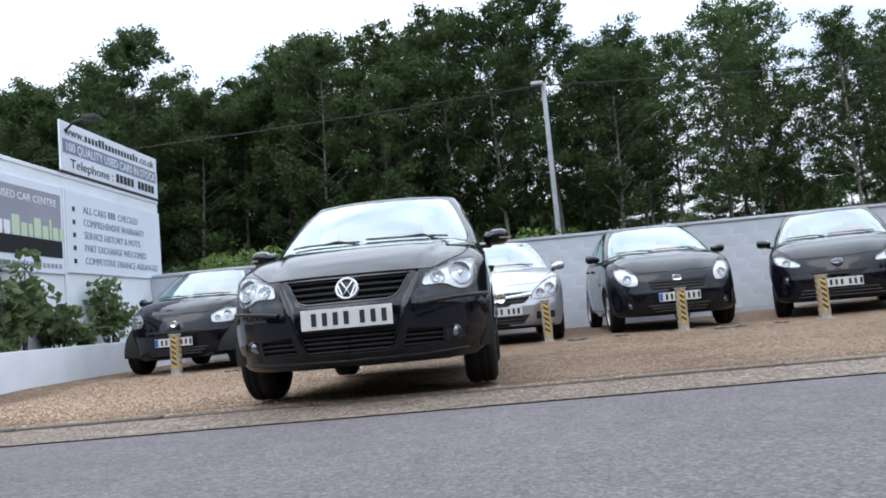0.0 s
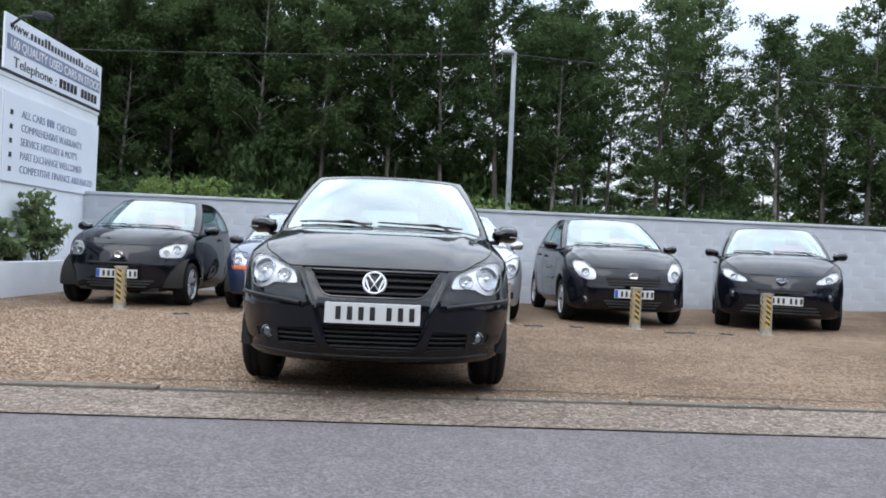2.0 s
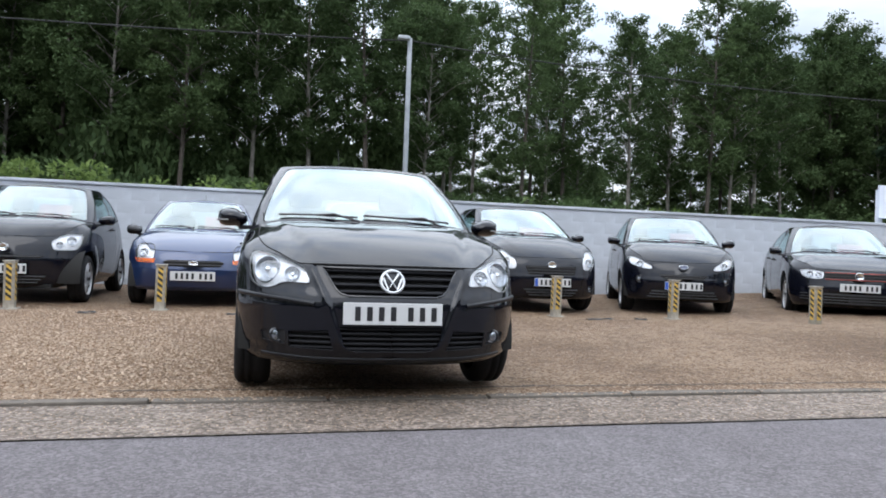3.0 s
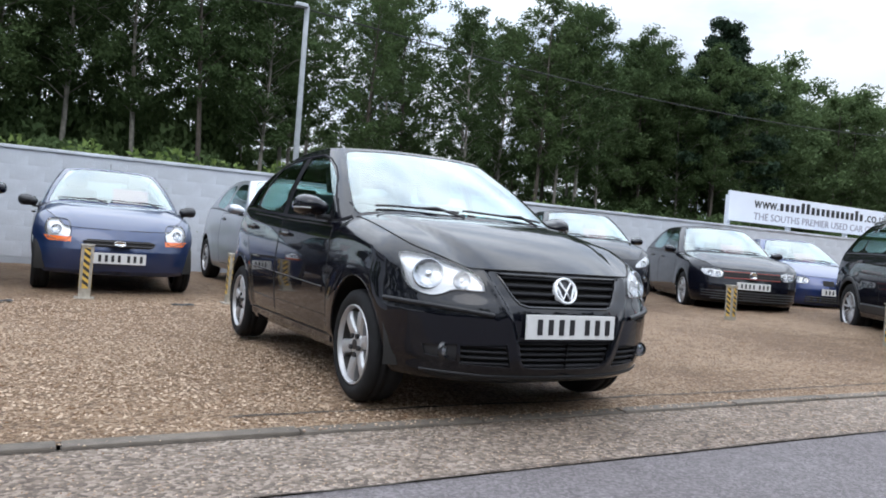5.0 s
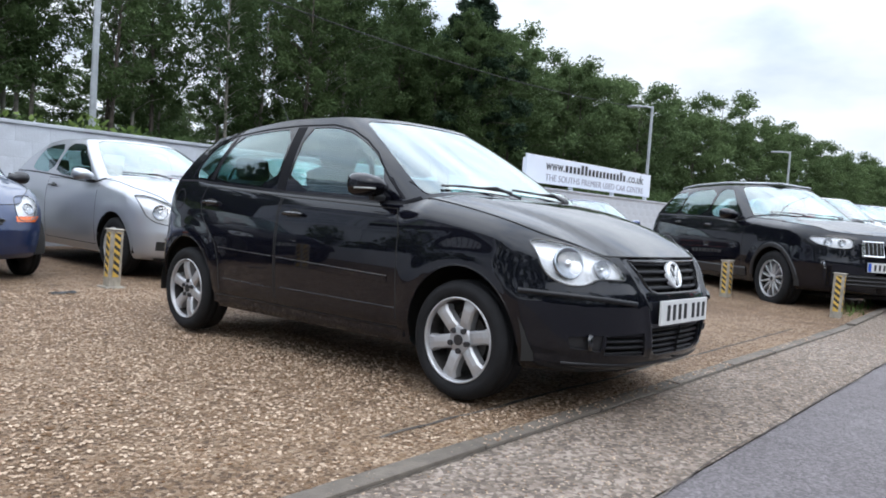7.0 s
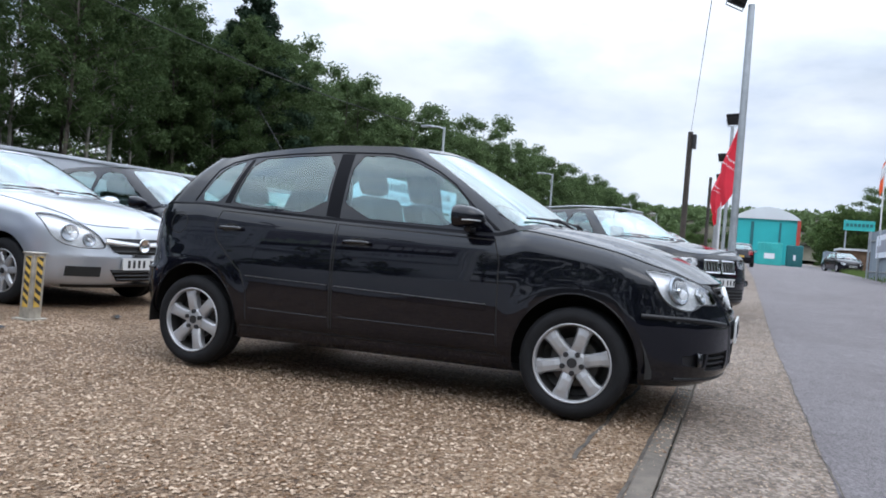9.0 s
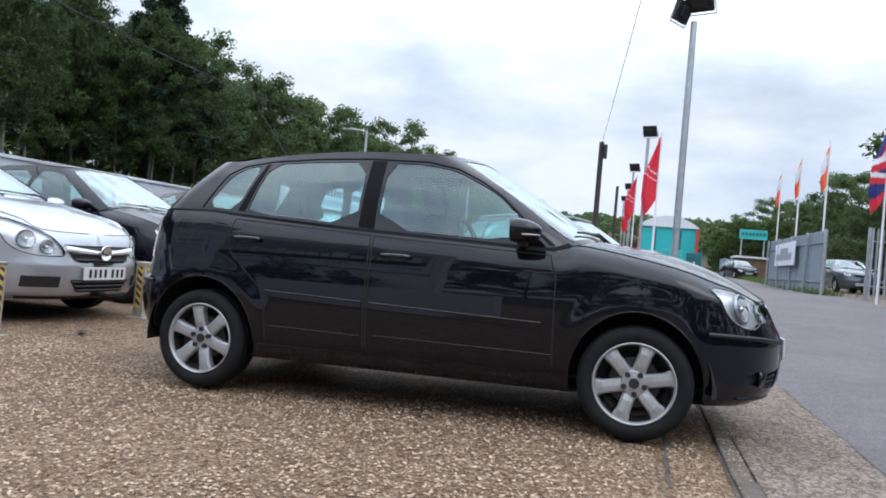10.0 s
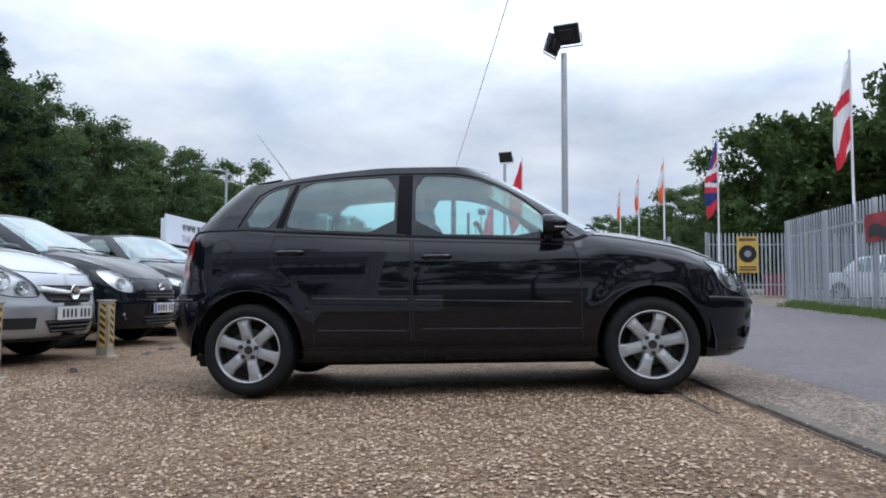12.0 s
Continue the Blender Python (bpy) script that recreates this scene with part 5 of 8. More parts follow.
class Skin:
    """The skin of a car in three sheets: the tub (bumpers and flanks up to the waist), the glasshouse with its roof, and the bonnet.
    The nose is at y 0 and faces -y; the right half has x > 0, the other half is its mirror image."""
    S1, SG = 0.95, 0.80

    def __init__(self, k, step=0.04):
        self.k, self.step = k, step
        self.s, self.L = k, k["L"]
        self.c_wz, self.c_yn, self.c_yt, self.c_df, self.c_dr = (fast_curve(k[n]) for n in ("wz", "yn", "yt", "df", "dr"))
        self.c_shoulder, self.c_bottom, self.c_barrel = (fast_curve(k[n]) for n in ("shoulder", "bottom", "barrel"))
        self.c_base, self.c_roof_edge, self.c_roof_mid = (fast_curve(k[n]) for n in ("base", "roof_edge", "roof_mid"))
        self.LF = self.L - 1.25
        self.SE = self.S1 * 2 + self.LF
        self.LG = k["r0"] - k["f0"] - 0.5
        self.GE = self.SG * 2 + self.LG
        self.ribs = fast_curve(k["ribs"]) if "ribs" in k else None
        n = 260
        self.ring = []
        for i in range(n + 1):
            s = self.SE * i / n
            z, zb = 0.8, 0.25
            for _ in range(14):
                z = 0.35 * z + 0.65 * self.c_shoulder(self.tub_y(s, z))
                zb = 0.35 * zb + 0.65 * self.c_bottom(self.tub_y(s, zb))
            self.ring.append((s, z, zb))
        self.c_top = lambda s: self.lookup(s, 1)
        self.c_bot = lambda s: self.lookup(s, 2)

    def lookup(self, s, j):
        u = min(max(abs(s) / self.SE, 0.0), 1.0) * (len(self.ring) - 1)
        i = min(int(u), len(self.ring) - 2)
        return self.ring[i][j] + (self.ring[i + 1][j] - self.ring[i][j]) * (u - i)

    def tub_y(self, s, z):
        yn, yt, d, e = self.c_yn(z), self.c_yt(z), self.c_df(z), self.c_dr(z)
        if s < self.S1:
            return yn + d * (1 - max(0.0, math.cos(s / self.S1 * math.pi / 2)) ** (2 / 2.0))
        if s > self.S1 + self.LF:
            return yt - e * (1 - max(0.0, math.cos((self.SE - s) / self.S1 * math.pi / 2)) ** (2 / 2.4))
        u = (s - self.S1) / self.LF
        return yn + d + (yt - e - yn - d) * u

    def tub(self, s, z):
        sg = 1.0
        if s < 0:
            s, sg = -s, -1.0
        if s > self.SE:
            s, sg = 2 * self.SE - s, -1.0
        y = self.tub_y(s, z)
        w = self.c_wz(z) * self.c_barrel(y)
        side = 1.0
        if s < self.S1:
            side = math.sin(s / self.S1 * math.pi / 2)
            x = w * side ** (2 / self.k.get("corner", 2.35))
        elif s > self.S1 + self.LF:
            side = math.sin((self.SE - s) / self.S1 * math.pi / 2)
            x = w * side ** (2 / 2.9)
        else:
            x = w
        for yc, rx, rz, h in self.k["arches"]:
            q = math.hypot((y - yc) / rx, (z - self.k["r"]) / rz)
            x += h * ease((1.45 - q) / 0.36) * side if q < 1.45 else 0.0
        zt = self.c_top(s)
        roll = self.k["roll"] if y < self.k["f0"] + 0.1 else self.k["roll"] * max(0.16, 1 - (y - self.k["f0"] - 0.1) / 0.14)
        x -= roll * max(0.0, 1 - (zt - z) / 0.10) ** 2 * side ** 2
        if self.ribs and s < self.S1 and z < zt:
            xr = self.ribs(z)
            a = math.exp(-((x - xr) / 0.016) ** 2) * 0.007 * ease((z - self.k["ribs"][0][0]) / 0.06)
            y -= a
            y += 0.010 * ease((xr - x) / 0.03) * ease((z - self.k["ribs"][0][0] - 0.02) / 0.05)
        return Vector((sg * x, y, z))

    def glass(self, s, v):
        sg = 1.0
        if s < 0:
            s, sg = -s, -1.0
        if s > self.GE:
            s, sg = 2 * self.GE - s, -1.0
        k = self.k
        out = []
        for u in (v, 0.0, 1.0):
            f, r = k["f0"] + (k["f1"] - k["f0"]) * u, k["r0"] + (k["r1"] - k["r0"]) * u
            d, e = 0.235 - 0.03 * u, 0.26 - 0.05 * u
            if s < self.SG:
                y = f + d * (1 - math.cos(s / self.SG * math.pi / 2))
            elif s > self.SG + self.LG:
                y = r - e * (1 - max(0.0, math.cos((self.GE - s) / self.SG * math.pi / 2)) ** 0.9)
            else:
                t = (s - self.SG) / self.LG
                y = f + d + (r - e - f - d) * t
            out.append(y)
        y, y0, y1 = out
        w = k["w0"] + (k["w1"] - k["w0"]) * v + 0.020 * math.sin(math.pi * v)
        w *= 1 - 0.05 * ease((y - k["r1"] + 0.9) / 1.2) + 0.0
        if s < self.SG:
            x = w * math.sin(s / self.SG * math.pi / 2) ** (2 / 3.0)
        elif s > self.SG + self.LG:
            x = w * math.sin((self.GE - s) / self.SG * math.pi / 2) ** (2 / 3.0)
        else:
            x = w
        zb, zt = self.c_base(y0), self.c_roof_edge(y1)
        vv = v + 0.13 * v * (1 - v)
        return Vector((sg * x, y, zb + (zt - zb) * vv))

    def roof(self, s, r):
        """r 1 at the edge, 0 along the spine."""
        e = self.glass(s, 1.0)
        k = self.k
        c = min(max(e.y, k["f1"] + 0.35), k["r1"] - 0.35)
        p = Vector((e.x * r, c + (e.y - c) * r, 0))
        p.z = e.z + (self.c_roof_mid(p.y) - e.z) * (1 - r ** 2.2)
        return p

    def side_s(self, y, z):
        a, b = 0.0, self.SE
        for _ in range(40):
            m = (a + b) / 2
            if self.tub_y(m, z) < y:
                a = m
            else:
                b = m
        return (a + b) / 2

    def front_s(self, x, z, rear=False):
        x = abs(x)
        a, b = (0.0, self.S1) if not rear else (self.SE, self.SE - self.S1)
        for _ in range(40):
            m = (a + b) / 2
            if self.tub(m, z).x < x:
                a = m
            else:
                b = m
        return (a + b) / 2

    def pane_sv(self, y, z):
        """Where the glasshouse's side passes (y, z)."""
        s, v = self.SG + self.LG * 0.5, 0.5
        for _ in range(30):
            p = self.glass(s, v)
            dy, dz = y - p.y, z - p.z
            h = 0.004
            ps, pv = self.glass(s + h, v), self.glass(s, v + h)
            a, b, c, d = (ps.y - p.y) / h, (pv.y - p.y) / h, (ps.z - p.z) / h, (pv.z - p.z) / h
            det = a * d - b * c
            if abs(det) < 1e-9 or abs(dy) + abs(dz) < 1e-5:
                break
            s += max(-0.4, min(0.4, (dy * d - b * dz) / det))
            v += max(-0.3, min(0.3, (a * dz - c * dy) / det))
            s, v = min(max(s, 0.25), self.GE - 0.25), min(max(v, -0.1), 1.1)
        return s, v

    def rail(self, y):
        """The roof's edge at a given y."""
        a, b = 0.0, self.GE
        for _ in range(30):
            m = (a + b) / 2
            a, b = (m, b) if self.glass(m, 1.0).y < y else (a, m)
        return self.glass(a, 1.0)

    # plain questions that the fittings ask
    def bow(self, x, y):
        return y

    def shear(self, y, z):
        return 0.0

    def side_x(self, y, z):
        if z <= self.c_shoulder(y):
            return self.tub(self.side_s(y, z), z).x
        s, v = self.pane_sv(y, z)
        return abs(self.glass(s, v).x)

    def nose_y(self, x, z, rear=False):
        s = self.front_s(x, z, rear)
        if not rear:
            z = min(z, self.c_top(s) + 0.02)
        return self.tub(s, z).y

    def normal(self, fn, a, b, h=0.004):
        n = (fn(a + h, b) - fn(a - h, b)).cross(fn(a, b + h) - fn(a, b - h))
        return n.normalized() if n.length > 1e-12 else Vector((0, 0, 1))


def sheet(fn, border, regions, grid, flip=False, nh=0.004):
    """Triangles of a sheet, cut exactly along the outlines. Returns points, normals and the triangles of each region."""
    vs, es = [], []
    for poly in [border] + [r[1] for r in regions]:
        i0 = len(vs)
        vs += poly
        es += [(i0 + i, i0 + (i + 1) % len(poly)) for i in range(len(poly))]
    vs += grid
    ov, _, of, *_ = delaunay_2d_cdt([Vector(v) for v in vs], es, [], 0, 1e-6)
    tri = np.array([f[:3] for f in of])
    uv = np.array([(v.x, v.y) for v in ov])
    cen = uv[tri].mean(axis=1)
    keep = inside(border, cen)
    kind = np.full(len(tri), -1)
    for j, (nm, poly) in reversed(list(enumerate(regions))):
        kind[inside(poly, cen)] = j
    pts, nrm = [], []
    for a, b in uv:
        pts.append(fn(a, b))
        n = (fn(a + nh, b) - fn(a - nh, b)).cross(fn(a, b + nh) - fn(a, b - nh))
        nrm.append((n.normalized() if n.length > 1e-12 else Vector((0, 0, 1))) * (-1 if flip else 1))
    groups = {}
    for t, kd, kp in zip(tri.tolist(), kind.tolist(), keep.tolist()):
        if kp:
            groups.setdefault("body" if kd < 0 else regions[kd][0], []).append(t)
    return pts, nrm, groups


def skin_mesh(name, bits, material, parent, lift=0.0, label=""):
    """One mesh from bits of sheets: (points, normals, triangles, side), with the sheet's own smooth normals."""
    vs, ns, fs = [], [], []
    for pts, nrm, tris, sd in bits:
        used = {}
        for t in tris:
            f = []
            for i in t:
                if i not in used:
                    used[i] = len(vs)
                    p, n = pts[i], nrm[i]
                    vs.append((sd * (p.x + n.x * lift), p.y + n.y * lift, p.z + n.z * lift))
                    ns.append((sd * n.x, n.y, n.z))
                f.append(used[i])
            a, b, c = (Vector(vs[j]) for j in f)
            if (b - a).cross(c - a).dot(Vector(ns[f[0]])) < 0:
                f.reverse()
            fs.append(f)
    me = bpy.data.meshes.new(name)
    me.from_pydata(vs, [], fs)
    me.polygons.foreach_set("use_smooth", [True] * len(fs))
    if len(me.vertices) == len(ns):
        me.normals_split_custom_set_from_vertices(ns)
    me.materials.append(material)
    ob = new(name, me)
    ob.parent = parent
    if label:
        tagged(ob, label)
    return ob


def band(bm, fn, path, w, lift, sd=1, depth=0.0015):
    """A thin raised band along a path of a sheet's own coordinates."""
    rows = []
    P = [fn(a, b) for a, b in path]
    for i, (a, b) in enumerate(path):
        h = 0.004
        n = (fn(a + h, b) - fn(a - h, b)).cross(fn(a, b + h) - fn(a, b - h)).normalized()
        if n.x < 0 and abs(n.x) > 0.2 or abs(n.x) <= 0.2 and n.y * (P[i].y - 1.8) < 0:
            n = -n
        t = (P[min(i + 1, len(P) - 1)] - P[max(i - 1, 0)]).normalized()
        c = n.cross(t).normalized() * w / 2
        rows.append([P[i] + c * q + n * l for q, l in ((-1, -depth), (-0.75, lift), (0.75, lift), (1, -depth))])
    grid_faces(bm, [[(sd * p.x, p.y, p.z) for p in r] for r in rows])


def side_path(sk, pts, step=0.05):
    return [(sk.side_s(y, z), z) for y, z in resample(pts, step, False)]


def front_path(sk, pts, step=0.03):
    return [(sk.front_s(x, z), z) for x, z in resample(pts, step, False)]


def build_body(car, sk, paint, lamp, doors, panes, openings=(), pillar=(), tail=None):
    """Makes the body, doors, bonnet, roof, glass and the openings of a car. lamp: the headlamp's outline, openings: (name, outline, depth, material) on the nose,
    both in (x, z); doors and panes: outlines in (y, z)."""
    k, st = sk.k, sk.step
    # tub
    n = max(24, int(sk.SE / st))
    top = [(sk.SE * i / n, sk.c_top(sk.SE * i / n)) for i in range(n + 1)]
    bot = [(sk.SE * i / n, sk.c_bot(sk.SE * i / n)) for i in range(n + 1)]
    border = bot + top[::-1]
    border = [border[0]] + [p for q, p in zip(border, border[1:]) if math.hypot(p[0] - q[0], p[1] - q[1]) > 1e-6]
    regions = []
    for yc, rx, rz, h in k["arches"]:
        el = [(yc + rx * math.cos(a), k["r"] + rz * math.sin(a)) for a in np.linspace(0, 2 * math.pi, 44, endpoint=False)]
        regions.append(("arch", [(sk.side_s(y, max(z, 0.1)), z) for y, z in el]))
    regions.append(("headlamp", [(sk.front_s(x, z), z) for x, z in resample(rounded(lamp), 0.02)]))
    y_, z0_, z1_, x_ = tail
    edge_ = [(sk.side_s(y_ + 0.02 * math.sin(i), z0_ + (z1_ - z0_) * i / 6), z0_ + (z1_ - z0_) * i / 6) for i in range(7)]
    regions.append(("tail_lamp", resample(edge_ + [(sk.front_s(x_, z0_ + (z1_ - z0_) * i / 6, True), z0_ + (z1_ - z0_) * i / 6) for i in range(6, -1, -1)], 0.03)))
    half = []
    for nm, poly, depth, m in openings:
        if min(p[0] for p in poly) < -0.01:
            q = [(max(x, 0.0), z) for x, z in poly]
            q = [p for i, p in enumerate(q) if p != q[i - 1]]
        else:
            q = poly
        half.append((nm, q, depth, m))
        regions.append((nm, [(sk.front_s(x, z) if x > 0.001 else 0.0, z) for x, z in resample(q, 0.02)]))
    for i, d in enumerate(doors):
        regions.append(("door%d" % i, [(sk.side_s(y, z), z) for y, z in resample(d, 0.03)]))
    grid = []
    nz = max(10, int(0.85 / (st * 0.8)))
    for i in range(1, n):
        s = sk.SE * (i + 0.5 * 0) / n
        z0, z1 = sk.c_bot(s), sk.c_top(s)
        grid += [(s + (0.3 * st if j % 2 else 0), z0 + (z1 - z0) * j / nz) for j in range(1, nz)]
    for yc, rx, rz, h in k["arches"]:
        for q in (1.03, 1.09, 1.15, 1.21, 1.27, 1.33, 1.39):
            for a in np.linspace(-0.3, math.pi + 0.3, 30):
                y, z = yc + rx * q * math.cos(a), k["r"] + rz * q * math.sin(a)
                s = sk.side_s(y, z)
                if z > sk.c_bot(s) + 0.01 and z < sk.c_top(s) - 0.01:
                    grid.append((s, z))
    if sk.ribs:
        for z in np.arange(k["ribs"][0][0], k["ribs"][-1][0], 0.02):
            for dx in (-0.06, -0.045, -0.03, -0.02, -0.01, 0, 0.01, 0.02, 0.03, 0.045):
                grid.append((sk.front_s(sk.ribs(z) + dx, z), float(z)))
    P, N, G = sheet(sk.tub, border, regions, grid)
    G.pop("arch", None)
    both = lambda t: [(P, N, t, 1), (P, N, t, -1)]
    body = both(G.pop("body"))
    lamps = [skin_mesh("headlamp", [(P, N, G["headlamp"], sd)], M["reflector"], car, -0.020, "clear headlamp with bright reflector") for sd in (1, -1)]
    for sd, unit in zip((1, -1), lamps):
        c = skin_mesh("lamp_cover", [(P, N, G["headlamp"], sd)], M["lampglass"], unit, 0.002)
        c.visible_shadow = False
        bm = bmesh.new()
        out = [sk.tub(sk.front_s(x, z), z) for x, z in resample(rounded(lamp), 0.02)]
        tube(bm, [(sd * p.x, p.y - 0.001, p.z) for p in out + out[:1]], 0.0045, 6)
        part("lamp_surround", bm, M["plastic_gloss"], unit)
    for sd in (1, -1):
        skin_mesh("tail_lamp", [(P, N, G["tail_lamp"], sd)], M["redlens"], car, 0.004, "red tail lamp")
    holes = {}
    for nm, q, depth, m in half:
        if nm not in G:
            continue
        if min(p[0] for p in q) < 0.001:
            holes[nm] = [skin_mesh(nm, both(G[nm]), m, car, -depth)]
        else:
            holes[nm] = [skin_mesh(nm, [(P, N, G[nm], sd)], m, car, -depth) for sd in (1, -1)]
        # the opening's returns
        for sd in (1, -1):
            edge = [(sk.front_s(x, z) if x > 0.001 else 0.0, z) for x, z in resample(q, 0.02)]
            rows = [[], []]
            for a, b in edge + edge[:1]:
                p, nn = sk.tub(a, b), sk.normal(sk.tub, a, b)
                if nn.y > 0:
                    nn = -nn
                rows[0].append((sd * p.x, p.y, p.z))
                rows[1].append((sd * (p.x - nn.x * depth), p.y - nn.y * depth, p.z - nn.z * depth))
            bm = bmesh.new()
            grid_faces(bm, rows)
            part("opening_edge", bm, M["plastic"], holes[nm][0 if len(holes[nm]) == 1 or sd == 1 else 1])
    # bonnet, from the shoulder line and the scuttle
    yb = k["f0"] + 0.11
    ring = [(s, z) for s, z, _ in sk.ring if sk.tub_y(s, z) < yb]
    edge = [sk.tub(s, z) for s, z in ring]
    ic = min(range(len(edge)), key=lambda i: abs(edge[i].y - k["lamp_back"]))
    gs = [i * sk.SG * 0.72 / 30 for i in range(31)]
    rear = [sk.glass(s, 0.0) for s in gs]
    d = edge[-1] - rear[-1]
    rear = [p + d * (i / 30) ** 3 for i, p in enumerate(rear)]

    def along(line, u):
        L = [0.0]
        for a, b in zip(line, line[1:]):
            L.append(L[-1] + (b - a).length)
        t = u * L[-1]
        for i in range(len(L) - 1):
            if t <= L[i + 1] + 1e-9:
                f = (t - L[i]) / max(1e-9, L[i + 1] - L[i])
                return line[i].lerp(line[i + 1], f)
        return line[-1]
    NP, NQ = 26, 26
    front_ = [along(edge[:ic + 1], i / NP) for i in range(NP + 1)]
    rear_ = [along(rear, i / NP) for i in range(NP + 1)]
    side_ = [along(edge[ic:], j / NQ) for j in range(NQ + 1)]
    mid_ = fast_curve(k["bonnet_mid"])
    f0, r0 = front_[0], rear_[0]
    cen_ = []
    for j in range(NQ + 1):
        q = j / NQ
        y = f0.y + (r0.y - f0.y) * q
        cen_.append(Vector((0, y, mid_(q) + (f0.z - k["bonnet_mid"][0][1]) * (1 - q) + (r0.z - k["bonnet_mid"][-1][1]) * q)))
    rows = []
    for j in range(NQ + 1):
        q = j / NQ
        row = []
        for i in range(NP + 1):
            p = i / NP
            c = front_[i] * (1 - q) + rear_[i] * q + cen_[j] * (1 - p) + side_[j] * p
            c -= (front_[0] * (1 - p) + front_[-1] * p) * (1 - q) + (rear_[0] * (1 - p) + rear_[-1] * p) * q
            c = Vector(c)
            bulge = k.get("bonnet_crown", 0.02) * math.sin(math.pi * q) ** 0.8 * (1 - p ** 2) * p * 2.2
            xr = 0.40 + 0.22 * q
            dome = k.get("dome", 0.010) * math.sin(math.pi * min(1, q * 0.9 + 0.06)) * ease((xr + 0.012 - c.x) / 0.035)
            c.z += bulge + dome
            row.append(c)
        rows.append(row)
    bm = bmesh.new()
    full = [[Vector((-p.x, p.y, p.z)) for p in r[:0:-1]] + r for r in rows]
    grid_faces(bm, full)
    bmesh.ops.recalc_face_normals(bm, faces=bm.faces)
    part("bonnet", bm, paint, car, smooth=True)
    bm = bmesh.new()
    for sd in (1, -1):
        tube(bm, [(sd * p.x, p.y, p.z + 0.0005) for p in edge[2:]], 0.0034, 5)
    part("bonnet_shut_line", bm, M["under"], car)
    sk.bonnet_rows = rows
    # glasshouse and roof
    ng = max(26, int(sk.GE / st))
    nv = max(8, int(0.5 / st))
    border = [(sk.GE * i / ng, 0.0) for i in range(ng + 1)] + [(sk.GE * i / ng, 1.0) for i in range(ng, -1, -1)]
    border = resample(border, 0.5)
    regions = []
    a0, a1 = sk.SG * 0.66, sk.SG * 0.62
    regions.append(("windscreen", [(0.0, 0.035), (a0 * 0.9, 0.035), (a0, 0.06), ((a0 + a1) / 2, 0.5), (a1, 0.90), (a1 * 0.9, 0.945), (0.0, 0.955)]))
    b0, b1 = sk.GE - sk.SG * 0.60, sk.GE - sk.SG * 0.58
    regions.append(("rear_window", [(sk.GE, 0.10), (b0 + 0.05, 0.10), (b0, 0.16), (b1, 0.80), (b1 + 0.05, 0.86), (sk.GE, 0.87)]))
    for i, w in enumerate(panes):
        regions.append(("pane%d" % i, [sk.pane_sv(y, z) for y, z in resample(rounded(w, 1), 0.03)]))
    for i, w in enumerate(pillar):
        regions.append(("pillar%d" % i, [sk.pane_sv(y, z) for y, z in resample(w, 0.03)]))
    grid = [(sk.GE * (i + (0.3 if j % 2 else 0)) / ng, j / nv) for i in range(1, ng) for j in range(1, nv)]
    grid += [(0.0, j / nv) for j in range(1, nv)] + [(sk.GE, j / nv) for j in range(1, nv)]
    P2, N2, G2 = sheet(sk.glass, border, [(nm, resample(q, 0.05)) for nm, q in regions], grid)
    body += [(P2, N2, G2["body"], 1), (P2, N2, G2["body"], -1)]
    gm = M["glass"]
    for nm, m in (("windscreen", M["screen"]), ("rear_window", M["screen"])):
        o = skin_mesh(nm, [(P2, N2, G2[nm], 1), (P2, N2, G2[nm], -1)], m, car, -0.003)
        o.visible_shadow = False
    for i in range(len(panes)):
        for sd in (1, -1):
            if "pane%d" % i in G2:
                o = skin_mesh("side_window", [(P2, N2, G2["pane%d" % i], sd)], gm, car, -0.004)
                o.visible_shadow = False
    for i in range(len(pillar)):
        for sd in (1, -1):
            skin_mesh("window_trim", [(P2, N2, G2["pillar%d" % i], sd)], M["pillar"], car, 0.0005)
    border = [(sk.GE * i / ng, 1.0) for i in range(ng + 1)] + [(sk.GE * i / ng, 0.0) for i in range(ng, -1, -1)]
    grid = [(sk.GE * i / ng, r) for i in range(1, ng) for r in (0.2, 0.4, 0.6, 0.75, 0.88, 0.95)]
    P3, N3, G3 = sheet(lambda s, r: sk.roof(s, max(r, 0.0)), resample(border, 0.3), [], grid, nh=0.006)
    N3 = [n if n.z > 0 else -n for n in N3]
    # soften the break between roof and glasshouse
    N3 = [(n * 1.0 + Vector((0, 0, 0.4)) * (1 - abs(n.z))).normalized() for n in N3]
    skin_mesh("roof", [(P3, N3, G3["body"], 1), (P3, N3, G3["body"], -1)], paint, car)
    # ledge at the waist
    bm = bmesh.new()
    ringp = [sk.tub(s, z) for s, z, _ in sk.ring]
    for sd in (1, -1):
        rows2 = []
        for i in range(61):
            s = sk.SG * 0.70 + (sk.GE - sk.SG * 0.70) * i / 60
            g = sk.glass(s, 0.0)
            r = min(ringp, key=lambda p: (p - g).length_squared)
            g2 = sk.glass(s, 0.03)
            rows2.append([(sd * r.x, r.y, r.z), (sd * (g.x + 0.002), g.y, g.z + 0.004), (sd * g2.x, g2.y, g2.z)])
        grid_faces(bm, rows2)
    part("waist_seal", bm, M["pillar"], car, smooth=True)
    skin_mesh("body", body, paint, car)
    for i in range(len(doors)):
        for sd in (1, -1):
            if "door%d" % i in G:
                skin_mesh("door", [(P, N, G["door%d" % i], sd)], paint, car)
